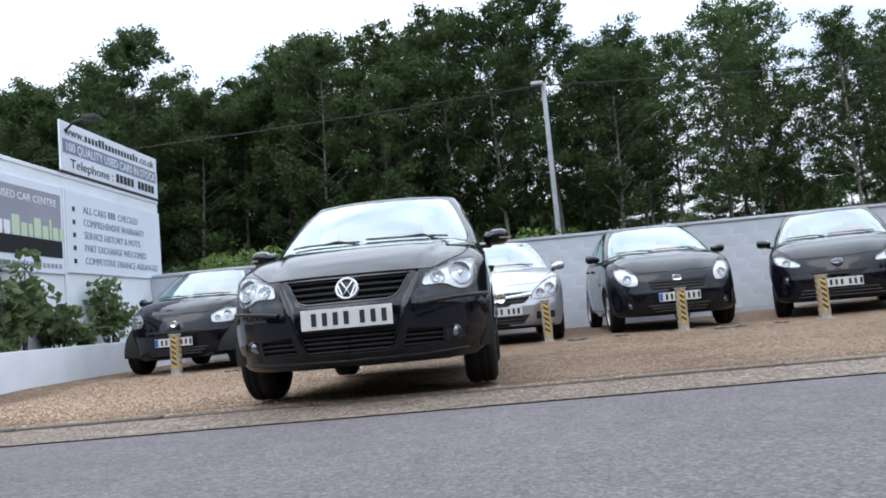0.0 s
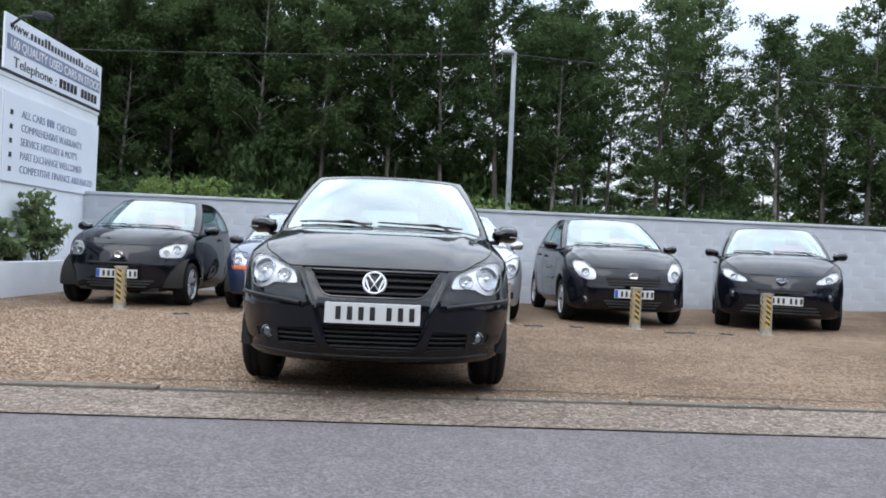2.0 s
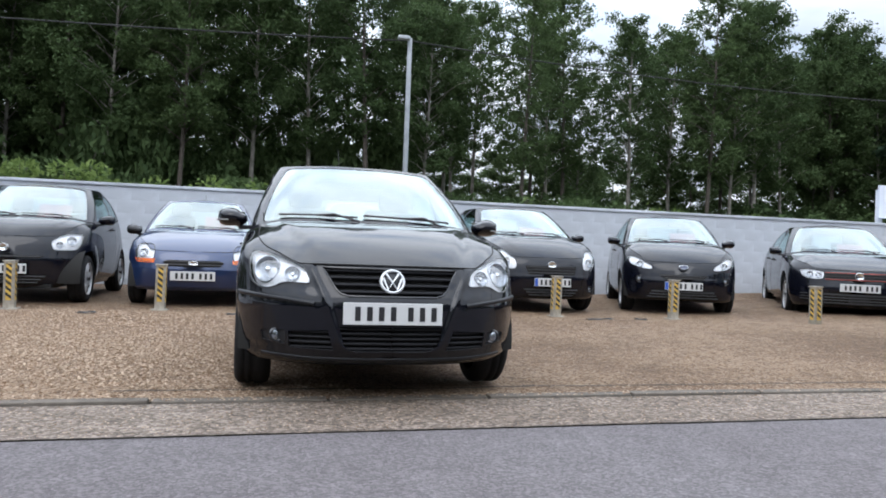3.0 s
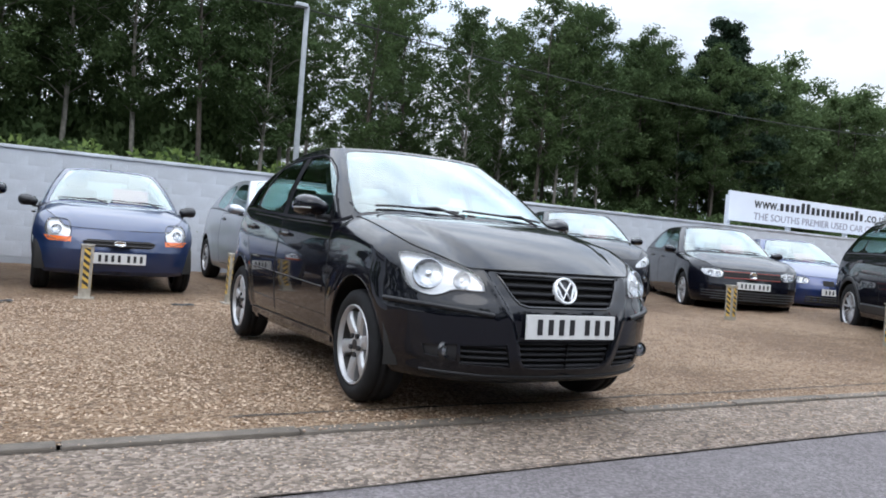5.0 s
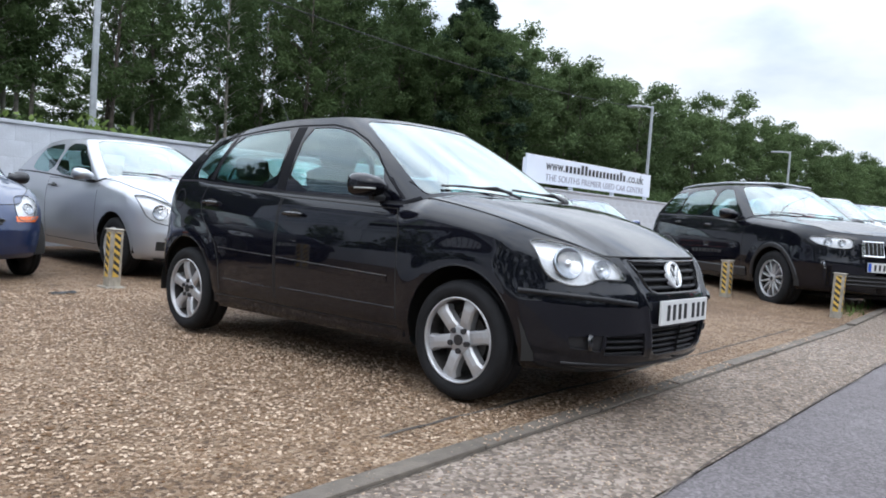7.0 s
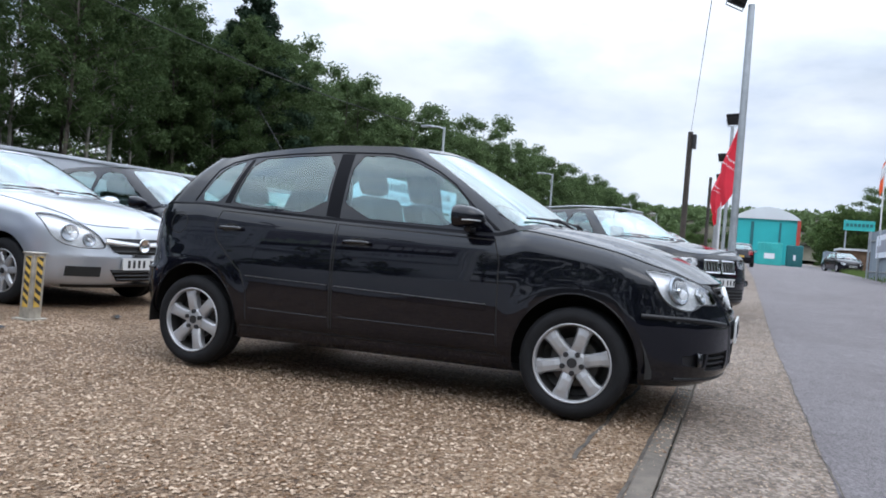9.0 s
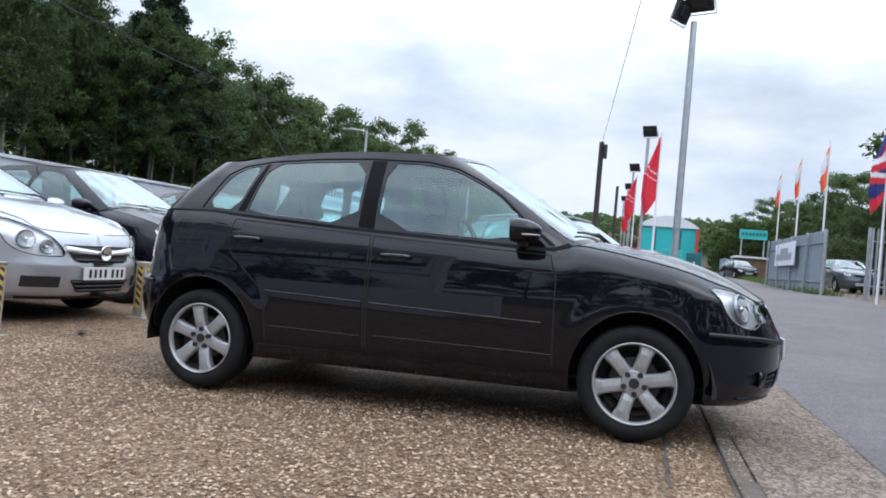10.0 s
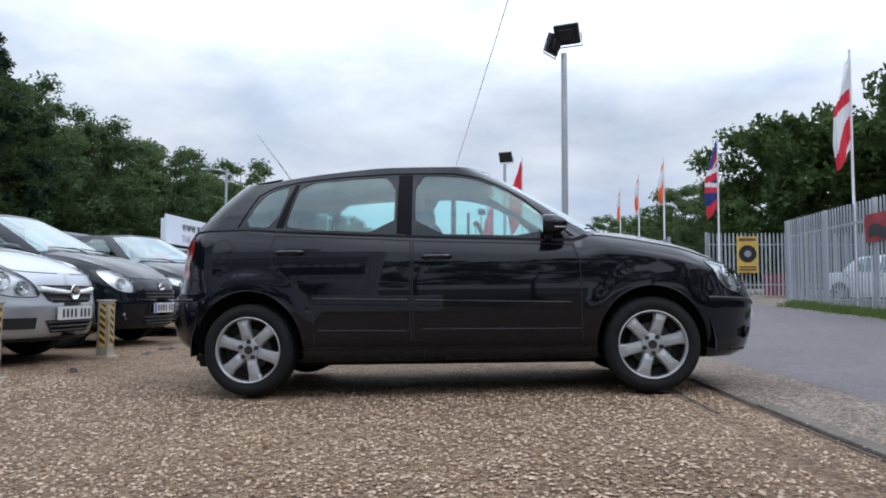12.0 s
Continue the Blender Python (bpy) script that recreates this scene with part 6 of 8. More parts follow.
    # shut lines and floor
    for sd in (1, -1):
        bm = bmesh.new()
        for d in doors:
            band(bm, sk.tub, side_path(sk, d + d[:1]), 0.008, 0.0012, sd)
        part("shut_line", bm, M["under"], car)
    bm = bmesh.new()
    fl = [sk.tub(s, zb) for s, _, zb in sk.ring[6:-6:4]]
    yl = [p.y for p in fl]
    rows = [[(x * p.x, p.y, p.z - 0.004) for x in (-0.97, -0.6, 0, 0.6, 0.97)] for p in fl if not any(abs(p.y - a[0]) < a[1] + 0.02 for a in k["arches"])]
    grid_faces(bm, rows)
    part("underbody", bm, M["under"], car)
    for yc, rx, rz, h in k["arches"]:
        bm = bmesh.new()
        box(bm, -0.50, 0.50, yc - rx - 0.1, yc + rx + 0.1, 0.20, 0.24)
        part("axle_tray", bm, M["under"], car)
    return holes, lamps


def lamp_bowls(sk, lamps, bulbs):
    """Round reflector bowls behind the clear covers."""
    for sd, unit in zip((1, -1), lamps):
        for x, z, r in bulbs:
            s = sk.front_s(x, z)
            p, n = sk.tub(s, z), sk.normal(sk.tub, s, z)
            if n.y > 0:
                n = -n
            ax = (-n * 0.75 + Vector((0, 0.35, 0))).normalized()
            ax = Vector((sd * ax.x, ax.y, ax.z))
            ay = Vector((0, 0, 1)).cross(ax).normalized()
            m = Matrix((ax, ay, ax.cross(ay))).transposed().to_4x4()
            m.translation = Vector((sd * p.x, p.y, p.z)) + ax * 0.013
            bm = bmesh.new()
            lathe(bm, [(0.002, 0.006), (r * 0.45, 0.005), (r * 0.75, 0.002), (r * 0.93, -0.004), (r, -0.007), (r * 1.06, -0.006), (r * 1.1, 0.006)], 28, m)
            bowl = part("bulb_bowl", bm, M["bowl"], unit, smooth=True)
            bm = bmesh.new()
            bmesh.ops.create_uvsphere(bm, u_segments=12, v_segments=8, radius=r * 0.24, matrix=m @ Matrix.Diagonal((0.5, 1, 1, 1)))
            part("bulb", bm, M["chrome"], bowl, smooth=True)


def slats(sk, holder, poly, n, depth, th=0.007, material=None, mirror_too=False):
    """Bars across an opening, each following the nose."""
    zs = [p[1] for p in poly]
    z0, z1 = min(zs), max(zs)
    for i in range(n):
        z = z0 + (z1 - z0) * (i + 0.6) / n
        xs = []
        for (xa, za), (xb, zb) in zip(poly, poly[1:] + poly[:1]):
            if (za - z) * (zb - z) < 0:
                xs.append(xa + (xb - xa) * (z - za) / (zb - za))
        if len(xs) < 2:
            continue
        xa, xb = min(xs), max(xs)
        for sd, h in ((1, holder[0]), (-1, holder[-1])):
            if sd < 0 and not mirror_too:
                continue
            rows = []
            for j in range(13):
                x = xa + (xb - xa) * j / 12
                y = sk.nose_y(x, z)
                rows.append([(sd * x, y + depth * 0.92, z - th * 0.3), (sd * x, y + depth * 0.35, z - th), (sd * x, y + depth * 0.25, z), (sd * x, y + depth * 0.55, z + th), (sd * x, y + depth * 0.92, z + th)])
            bm = bmesh.new()
            grid_faces(bm, rows)
            part("grille_bar", bm, material or M["grille"], h, smooth=True)


POLO_SPEC = dict(
    L=3.90, W=1.65, r=0.286, fo=0.755, wb=2.46, wx=0.805, arch=0.075, corner=2.6,
    wz=[(0.15, 0.735), (0.205, 0.755), (0.245, 0.778), (0.285, 0.782), (0.30, 0.793), (0.40, 0.810), (0.55, 0.820), (0.66, 0.821), (0.78, 0.812), (0.88, 0.797), (0.95, 0.783), (1.05, 0.765)],
    yn=[(0.15, 0.20), (0.19, 0.13), (0.215, 0.075), (0.26, 0.035), (0.33, 0.012), (0.42, 0.003), (0.50, 0.0), (0.545, 0.010), (0.60, 0.034), (0.66, 0.058), (0.722, 0.096), (0.78, 0.15), (0.90, 0.24), (1.05, 0.30)],
    yt=[(0.15, 3.62), (0.26, 3.74), (0.33, 3.83), (0.42, 3.868), (0.52, 3.88), (0.60, 3.865), (0.64, 3.83), (0.75, 3.80), (0.95, 3.755), (1.05, 3.70)],
    df=[(0.15, 0.42), (0.25, 0.50), (0.50, 0.53), (0.65, 0.51), (0.78, 0.44), (0.90, 0.40), (1.05, 0.40)],
    dr=[(0.15, 0.42), (0.5, 0.44), (0.8, 0.36), (1.05, 0.27)],
    shoulder=[(0.0, 0.724), (0.10, 0.723), (0.17, 0.722), (0.22, 0.742), (0.30, 0.777), (0.40, 0.808), (0.56, 0.860), (0.75, 0.902), (0.95, 0.938), (1.07, 0.953), (1.20, 0.914), (1.67, 0.933), (2.19, 0.958), (3.05, 1.012),
              (3.26, 1.028), (3.50, 1.028), (3.80, 1.005)],
    bottom=[(0.0, 0.198), (0.15, 0.196), (0.40, 0.205), (1.1, 0.212), (2.9, 0.206), (3.50, 0.235), (3.70, 0.265), (3.9, 0.275)],
    barrel=[(0.0, 0.965), (0.35, 0.975), (0.8, 0.990), (1.6, 1.0), (2.4, 1.0), (3.2, 0.985), (3.6, 0.955), (3.9, 0.93)],
    arches=[(0.755, 0.326, 0.352, 0.007), (3.215, 0.348, 0.362, 0.011)], roll=0.085,
    ribs=[(0.25, 0.235), (0.295, 0.262), (0.41, 0.305), (0.53, 0.345), (0.655, 0.402), (0.725, 0.43)],
    f0=0.98, f1=1.72, r0=3.715, r1=3.405, w0=0.762, w1=0.578, lamp_back=0.37, wtop=1.75, rtop=3.35, cowl=1.0,
    base=[(0.95, 0.990), (1.0, 0.985), (1.08, 0.960), (1.20, 0.917), (1.67, 0.936), (2.19, 0.961), (3.05, 1.015), (3.26, 1.031), (3.50, 1.031), (3.75, 1.008)],
    roof_edge=[(1.70, 1.443), (1.76, 1.428), (1.86, 1.424), (1.95, 1.426), (2.32, 1.432), (2.70, 1.410), (3.0, 1.378), (3.2, 1.352), (3.42, 1.352)],
    roof_mid=[(1.70, 1.443), (1.9, 1.460), (2.3, 1.470), (2.8, 1.455), (3.2, 1.405), (3.42, 1.358)],
    bonnet_mid=[(0.0, 0.723), (0.08, 0.765), (0.2, 0.818), (0.4, 0.885), (0.65, 0.942), (0.85, 0.972), (1.0, 0.988)], bonnet_crown=0.012, dome=0.015,
    mirror=(1.40, 0.985), mirror_size=0.95, bot=[(0, 0.205)] * 3, belt=[(0, 0.93), (4, 0.96)], top=[(0, 0.9), (4, 1.0)])
LAMP_H = [(0.425, 0.618), (0.437, 0.668), (0.462, 0.704), (0.52, 0.732), (0.58, 0.757), (0.645, 0.778), (0.705, 0.787), (0.738, 0.772), (0.742, 0.72), (0.738, 0.665), (0.722, 0.622), (0.685, 0.594), (0.64, 0.588), (0.60, 0.602), (0.565, 0.622), (0.50, 0.621)]
GRILLE_H = [(-0.232, 0.560), (0.232, 0.560), (0.272, 0.572), (0.298, 0.598), (0.362, 0.706), (-0.362, 0.706), (-0.298, 0.598), (-0.272, 0.572)]
INTAKE_H = [(-0.185, 0.270), (0.185, 0.270), (0.225, 0.280), (0.248, 0.302), (0.276, 0.403), (-0.276, 0.403), (-0.248, 0.302), (-0.225, 0.280)]
SIDE_H = [(0.300, 0.276), (0.525, 0.286), (0.535, 0.372), (0.335, 0.384)]
FOG_H = [(0.545, 0.300), (0.66, 0.318), (0.672, 0.366), (0.548, 0.376)]
DOOR_F = [(1.165, 0.292), (2.182, 0.292), (2.184, 0.60), (2.178, 0.94), (1.7, 0.918), (1.205, 0.893), (1.17, 0.78)]
DOOR_R = [(2.200, 0.292), (2.792, 0.292), (2.800, 0.50), (2.844, 0.615), (2.95, 0.71), (3.055, 0.81), (3.080, 0.905), (3.050, 0.992), (2.7, 0.972), (2.196, 0.942)]
PANES_H = [[(1.372, 0.953), (2.168, 0.986), (2.172, 1.366), (1.94, 1.362), (1.76, 1.325), (1.62, 1.262), (1.50, 1.19), (1.385, 1.098)],
           [(2.302, 0.994), (2.99, 1.035), (2.975, 1.12), (2.915, 1.338), (2.62, 1.358), (2.298, 1.368)],
           [(3.068, 1.047), (3.268, 1.060), (3.17, 1.250), (3.09, 1.305), (2.975, 1.330)]]


def polo(at):
    k = POLO_SPEC
    paint = M["paint_black"]
    car = thing("hatchback_car", "glossy black five-door hatchback standing alone on the gravel by the kerb", "car", m=at)
    sk = Skin(k, 0.032)
    holes, lamps = build_body(car, sk, paint, LAMP_H, [DOOR_F, DOOR_R], PANES_H,
                              [("grille", GRILLE_H, 0.035, M["under"]), ("lower_grille", INTAKE_H, 0.035, M["under"]), ("side_grille", SIDE_H, 0.030, M["under"]), ("fog_recess", FOG_H, 0.012, M["plastic"])],
                              pillar=[[(2.19, 0.975), (2.285, 0.985), (2.28, 1.375), (2.19, 1.375)], [(3.005, 1.04), (3.055, 1.043), (2.955, 1.335), (2.925, 1.338)]], tail=(3.60, 0.745, 0.992, 0.50))
    lamp_bowls(sk, lamps, [(0.652, 0.690, 0.068), (0.522, 0.668, 0.040)])
    slats(sk, holes["grille"], GRILLE_H, 4, 0.035, 0.009)
    slats(sk, holes["lower_grille"], INTAKE_H, 5, 0.035, 0.008)
    slats(sk, holes["side_grille"], SIDE_H, 4, 0.030, 0.007, mirror_too=True)
    bm = bmesh.new()
    rim = resample([(x, z) for x, z in GRILLE_H], 0.03)
    tube(bm, [(x, sk.nose_y(x, z) - 0.001, z) for x, z in rim + rim[:1]], 0.006, 6)
    part("grille_surround", bm, M["plastic_gloss"], car)
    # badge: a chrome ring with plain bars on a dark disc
    y = sk.nose_y(0, 0.641) - 0.004
    tl = pose(0, y + 0.008, 0.641, -17, 0, 0) @ pose(0, 0, 0, 0, 0, 90)
    bm = bmesh.new()
    lathe(bm, [(0.001, 0.0), (0.060, 0.0), (0.064, 0.014)], 32, tl)
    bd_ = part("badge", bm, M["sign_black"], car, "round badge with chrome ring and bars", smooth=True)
    bm = bmesh.new()
    lathe(bm, [(0.054, 0.001), (0.056, -0.008), (0.064, -0.009), (0.068, 0.002), (0.068, 0.016)], 36, tl)
    part("badge_ring", bm, M["badge_metal"], bd_, smooth=True)
    for pts in (((-0.034, 0.042), (0.0, -0.006), (0.034, 0.042)), ((-0.050, 0.018), (-0.024, -0.046), (0.0, -0.006), (0.024, -0.046), (0.050, 0.018))):
        bm = bmesh.new()
        tube(bm, [tl @ Vector((-0.004, -x, z)) for x, z in pts], 0.0062, 6)
        part("badge_bar", bm, M["badge_metal"], bd_)
    number_plate(car, sk, 0.473, 0.523, 0.114, 0.010)
    for sd in (-1, 1):
        # bumper moulding, from beside the grille round to the arch
        bm = bmesh.new()
        path = front_path(sk, [(0.405, 0.517), (0.53, 0.533), (0.66, 0.547), (0.735, 0.553)])
        path += side_path(sk, [(0.36, 0.556), (0.425, 0.558)], 0.03)
        band(bm, sk.tub, path, 0.024, 0.012, sd, 0.002)
        part("bumper_moulding", bm, M["plastic_soft"], car, smooth=True)
        x, z = 0.588, 0.346
        y = sk.nose_y(x, z)
        m = pose(sd * x, y + 0.004, z, 0, 0, 90 - sd * 24)
        bm = bmesh.new()
        lathe(bm, [(0.002, 0.014), (0.024, 0.008), (0.031, -0.004), (0.037, -0.007), (0.040, 0.012)], 24, m)
        fl = part("fog_lamp", bm, M["plastic_gloss"], car, smooth=True)
        bm = bmesh.new()
        lathe(bm, [(0.001, -0.006), (0.015, -0.004), (0.029, 0.002)], 20, m)
        part("fog_lens", bm, M["bowl"], fl, smooth=True)
        # lower lip, sill edge
        bm = bmesh.new()
        band(bm, sk.tub, front_path(sk, [(0.002, 0.228), (0.40, 0.232), (0.66, 0.245)]), 0.016, 0.006, sd)
        part("bumper_lip", bm, M["plastic_soft"], car, smooth=True)
        bm = bmesh.new()
        band(bm, sk.tub, side_path(sk, [(1.13, 0.284), (2.84, 0.290)]), 0.007, 0.004, sd)
        part("sill_strip", bm, M["plastic_soft"], car)
        for a, b in ((1.23, 2.165), (2.215, 2.80)):
            zf = lambda y_: 0.547 + 0.031 * (y_ - 1.23)
            bm = bmesh.new()
            band(bm, sk.tub, side_path(sk, [(a, zf(a) - 0.018), (b, zf(b) - 0.018)]), 0.036, 0.004, sd)
            rs = part("rubbing_strip", bm, paint, car)
            bm = bmesh.new()
            band(bm, sk.tub, side_path(sk, [(a, zf(a) + 0.002), (b, zf(b) + 0.002)]), 0.0035, 0.006, sd)
            part("chrome_strip", bm, M["strip_metal"], rs, "thin bright strip")
            bm = bmesh.new()
            band(bm, sk.tub, side_path(sk, [(a - 0.06 * (a < 2), 0.388), (b - 0.03, 0.398)]), 0.010, 0.0012, sd, 0.004)
            part("door_crease", bm, paint, car, smooth=True)
        bm = bmesh.new()
        band(bm, sk.tub, side_path(sk, [(3.57, 0.598), (3.66, 0.600)], 0.03) + [(sk.front_s(x_, 0.60, True), 0.60) for x_ in (0.66, 0.60, 0.50, 0.40)], 0.022, 0.008, sd, 0.002)
        part("rear_moulding", bm, M["plastic_soft"], car, smooth=True)
        # arch lips
        for yc, rx, rz, h in k["arches"]:
            bm = bmesh.new()
            pth = [(yc + rx * 1.012 * math.cos(a), k["r"] + rz * 1.012 * math.sin(a)) for a in np.linspace(0.10, math.pi - 0.10, 40)]
            band(bm, sk.tub, [(sk.side_s(y_, z_), z_) for y_, z_ in pth], 0.006, 0.001, sd, 0.012)
            part("arch_lip", bm, paint, car, smooth=True)
        # mirror triangle in front of the window
        bm = bmesh.new()
        tri_ = [(1.10, 0.972), (1.20, 0.945), (1.345, 0.958), (1.345, 1.062), (1.22, 1.04)]
        q = []
        for y_, z_ in tri_:
            p = sk.glass(*sk.pane_sv(y_, z_))
            q.append(bm.verts.new((sd * (p.x + 0.003), p.y, p.z)))
        bm.faces.new(q)
        part("mirror_base", bm, M["pillar"], car)
        bm = bmesh.new()
        path = []
        for y_, z_ in resample([(1.31, 1.03), (1.38, 1.09), (1.50, 1.198), (1.62, 1.275), (1.76, 1.340), (1.94, 1.378), (2.3, 1.386), (2.62, 1.376), (2.93, 1.352), (3.10, 1.318), (3.19, 1.265), (3.30, 1.052)], 0.05, False):
            path.append(sk.pane_sv(y_, z_))
        band(bm, sk.glass, path, 0.012, 0.003, sd)
        part("window_seal", bm, M["pillar"], car, smooth=True)
    # fuel flap
    bm = bmesh.new()
    ring = [(3.385 + 0.068 * math.cos(a), 0.905 + 0.068 * math.sin(a)) for a in np.linspace(0, 2 * math.pi, 25)]
    band(bm, sk.tub, [(sk.side_s(y_, z_), z_) for y_, z_ in ring], 0.006, 0.001, -1)
    part("fuel_flap_line", bm, M["under"], car)
    # wheels, cabin, fittings
    arches_and_axles(car, k)
    for yc, sp in ((k["fo"], 33), (k["fo"] + k["wb"], 3)):
        add_wheel(car, -k["wx"] + 0.0975, yc, k["r"], True, kind="fat", width=0.195, spokes=6, rim_r=0.203, spin=sp)
        add_wheel(car, k["wx"] - 0.0975, yc, k["r"], False, kind="fat", width=0.195, spokes=6, rim_r=0.203, spin=sp * 2)
    seats(car, k)
    for sd in (-1, 1):
        ob = mirror(car, sk, 1.35, 1.005, sd, paint, 0.95)
        bm = bmesh.new()
        tube(bm, [(0.145 + 0.086 * math.sin(a), -0.098 * math.cos(a), -0.018) for a in np.linspace(0.1, 1.35, 12)], 0.005, 6)
        part("mirror_indicator", bm, M["strip_metal"], ob, "thin pale indicator strip")
    wiper_pair(car, sk)
    handles(car, sk, [(2.035, 0.838), (2.945, 0.884)], M["handle"])
    # spoiler lip, tail lamps, rear plate, aerial
    bm = bmesh.new()
    rows = []
    for dy, dz in ((-0.24, -0.004), (-0.10, 0.001), (0.0, -0.004), (0.020, -0.012), (0.018, -0.022), (-0.05, -0.04)):
        rows.append([(x, sk.glass(sk.GE, 1.0).y + dy - 0.10 * (abs(x) / 0.5) ** 2.5, sk.c_roof_mid(sk.glass(sk.GE, 1.0).y + min(dy, 0)) + dz - 0.012 * (abs(x) / 0.5) ** 2) for x in np.linspace(-0.50, 0.50, 13)])
    grid_faces(bm, rows)
    part("roof_spoiler", bm, paint, car, smooth=True)
    rear_end(car, sk, 0.75)
    bm = bmesh.new()
    tube(bm, [(0.0, 3.11, 1.40), (0.0, 3.26, 1.61), (0.0, 3.41, 1.81)], 0.0035, 6, 0.0012)
    part("aerial", bm, M["plastic"], car)
    # low dark box added under the car to keep light out there
    bm = bmesh.new()
    box(bm, -0.50, 0.50, 1.05, 3.65, 0.16, 0.225, 0.02)
    part("floor_pan", bm, M["under"], car)
    bm = bmesh.new()
    tube(bm, [(0.12, 1.3, 0.17), (0.12, 2.6, 0.165), (0.4, 3.1, 0.19), (0.42, 3.8, 0.22)], 0.028, 8)
    part("exhaust_pipe", bm, M["steel"], car)
    return car


def wiper_pair(car, sk):
    """Two blades lying along the foot of the windscreen."""
    for xa, xb in ((0.54, -0.04), (-0.08, -0.58)):
        bm = bmesh.new()
        pts = []
        for i in range(9):
            x = xa + (xb - xa) * i / 8
            a, b = 0.0, sk.SG
            for _ in range(30):
                c = (a + b) / 2
                a, b = (c, b) if sk.glass(c, 0.05).x < abs(x) else (a, c)
            p = sk.glass(a, 0.05 + 0.03 * i / 8)
            pts.append((x, p.y - 0.004, p.z + 0.012))
        tube(bm, pts, 0.007, 6)
        tube(bm, [(xa * 0.9, pts[0][1] - 0.06, pts[0][2] - 0.03), (xa * 0.7 + xb * 0.3, pts[2][1] - 0.01, pts[2][2] + 0.012), pts[4]], 0.008, 6)
        part("wiper", bm, M["plastic"], car)


def make_car(name, s, paint, label, at, wheel=None, mirror_mat=None, group="cars parked on the forecourt"):
    car = thing(name, label, "car", group, m=at)
    sh = Skin(s, 0.055)
    sh.paint = paint
    arches_and_axles(car, s)
    w = dict(kind="alloy", width=0.19, spokes=6, rim_r=0.2)
    w.update(wheel or {})
    for yc, sp in ((s["fo"], 8), (s["fo"] + s["wb"], 33)):
        add_wheel(car, -s["wx"] + w["width"] / 2, yc, s["r"], True, spin=sp, **w)
        add_wheel(car, s["wx"] - w["width"] / 2, yc, s["r"], False, spin=sp * 2, **w)
    seats(car, s)
    wiper_pair(car, sh)
    for sd in (-1, 1):
        mirror(car, sh, s["mirror"][0], s["mirror"][1], sd, mirror_mat or paint, s.get("mirror_size", 1.0))
    return car, sh


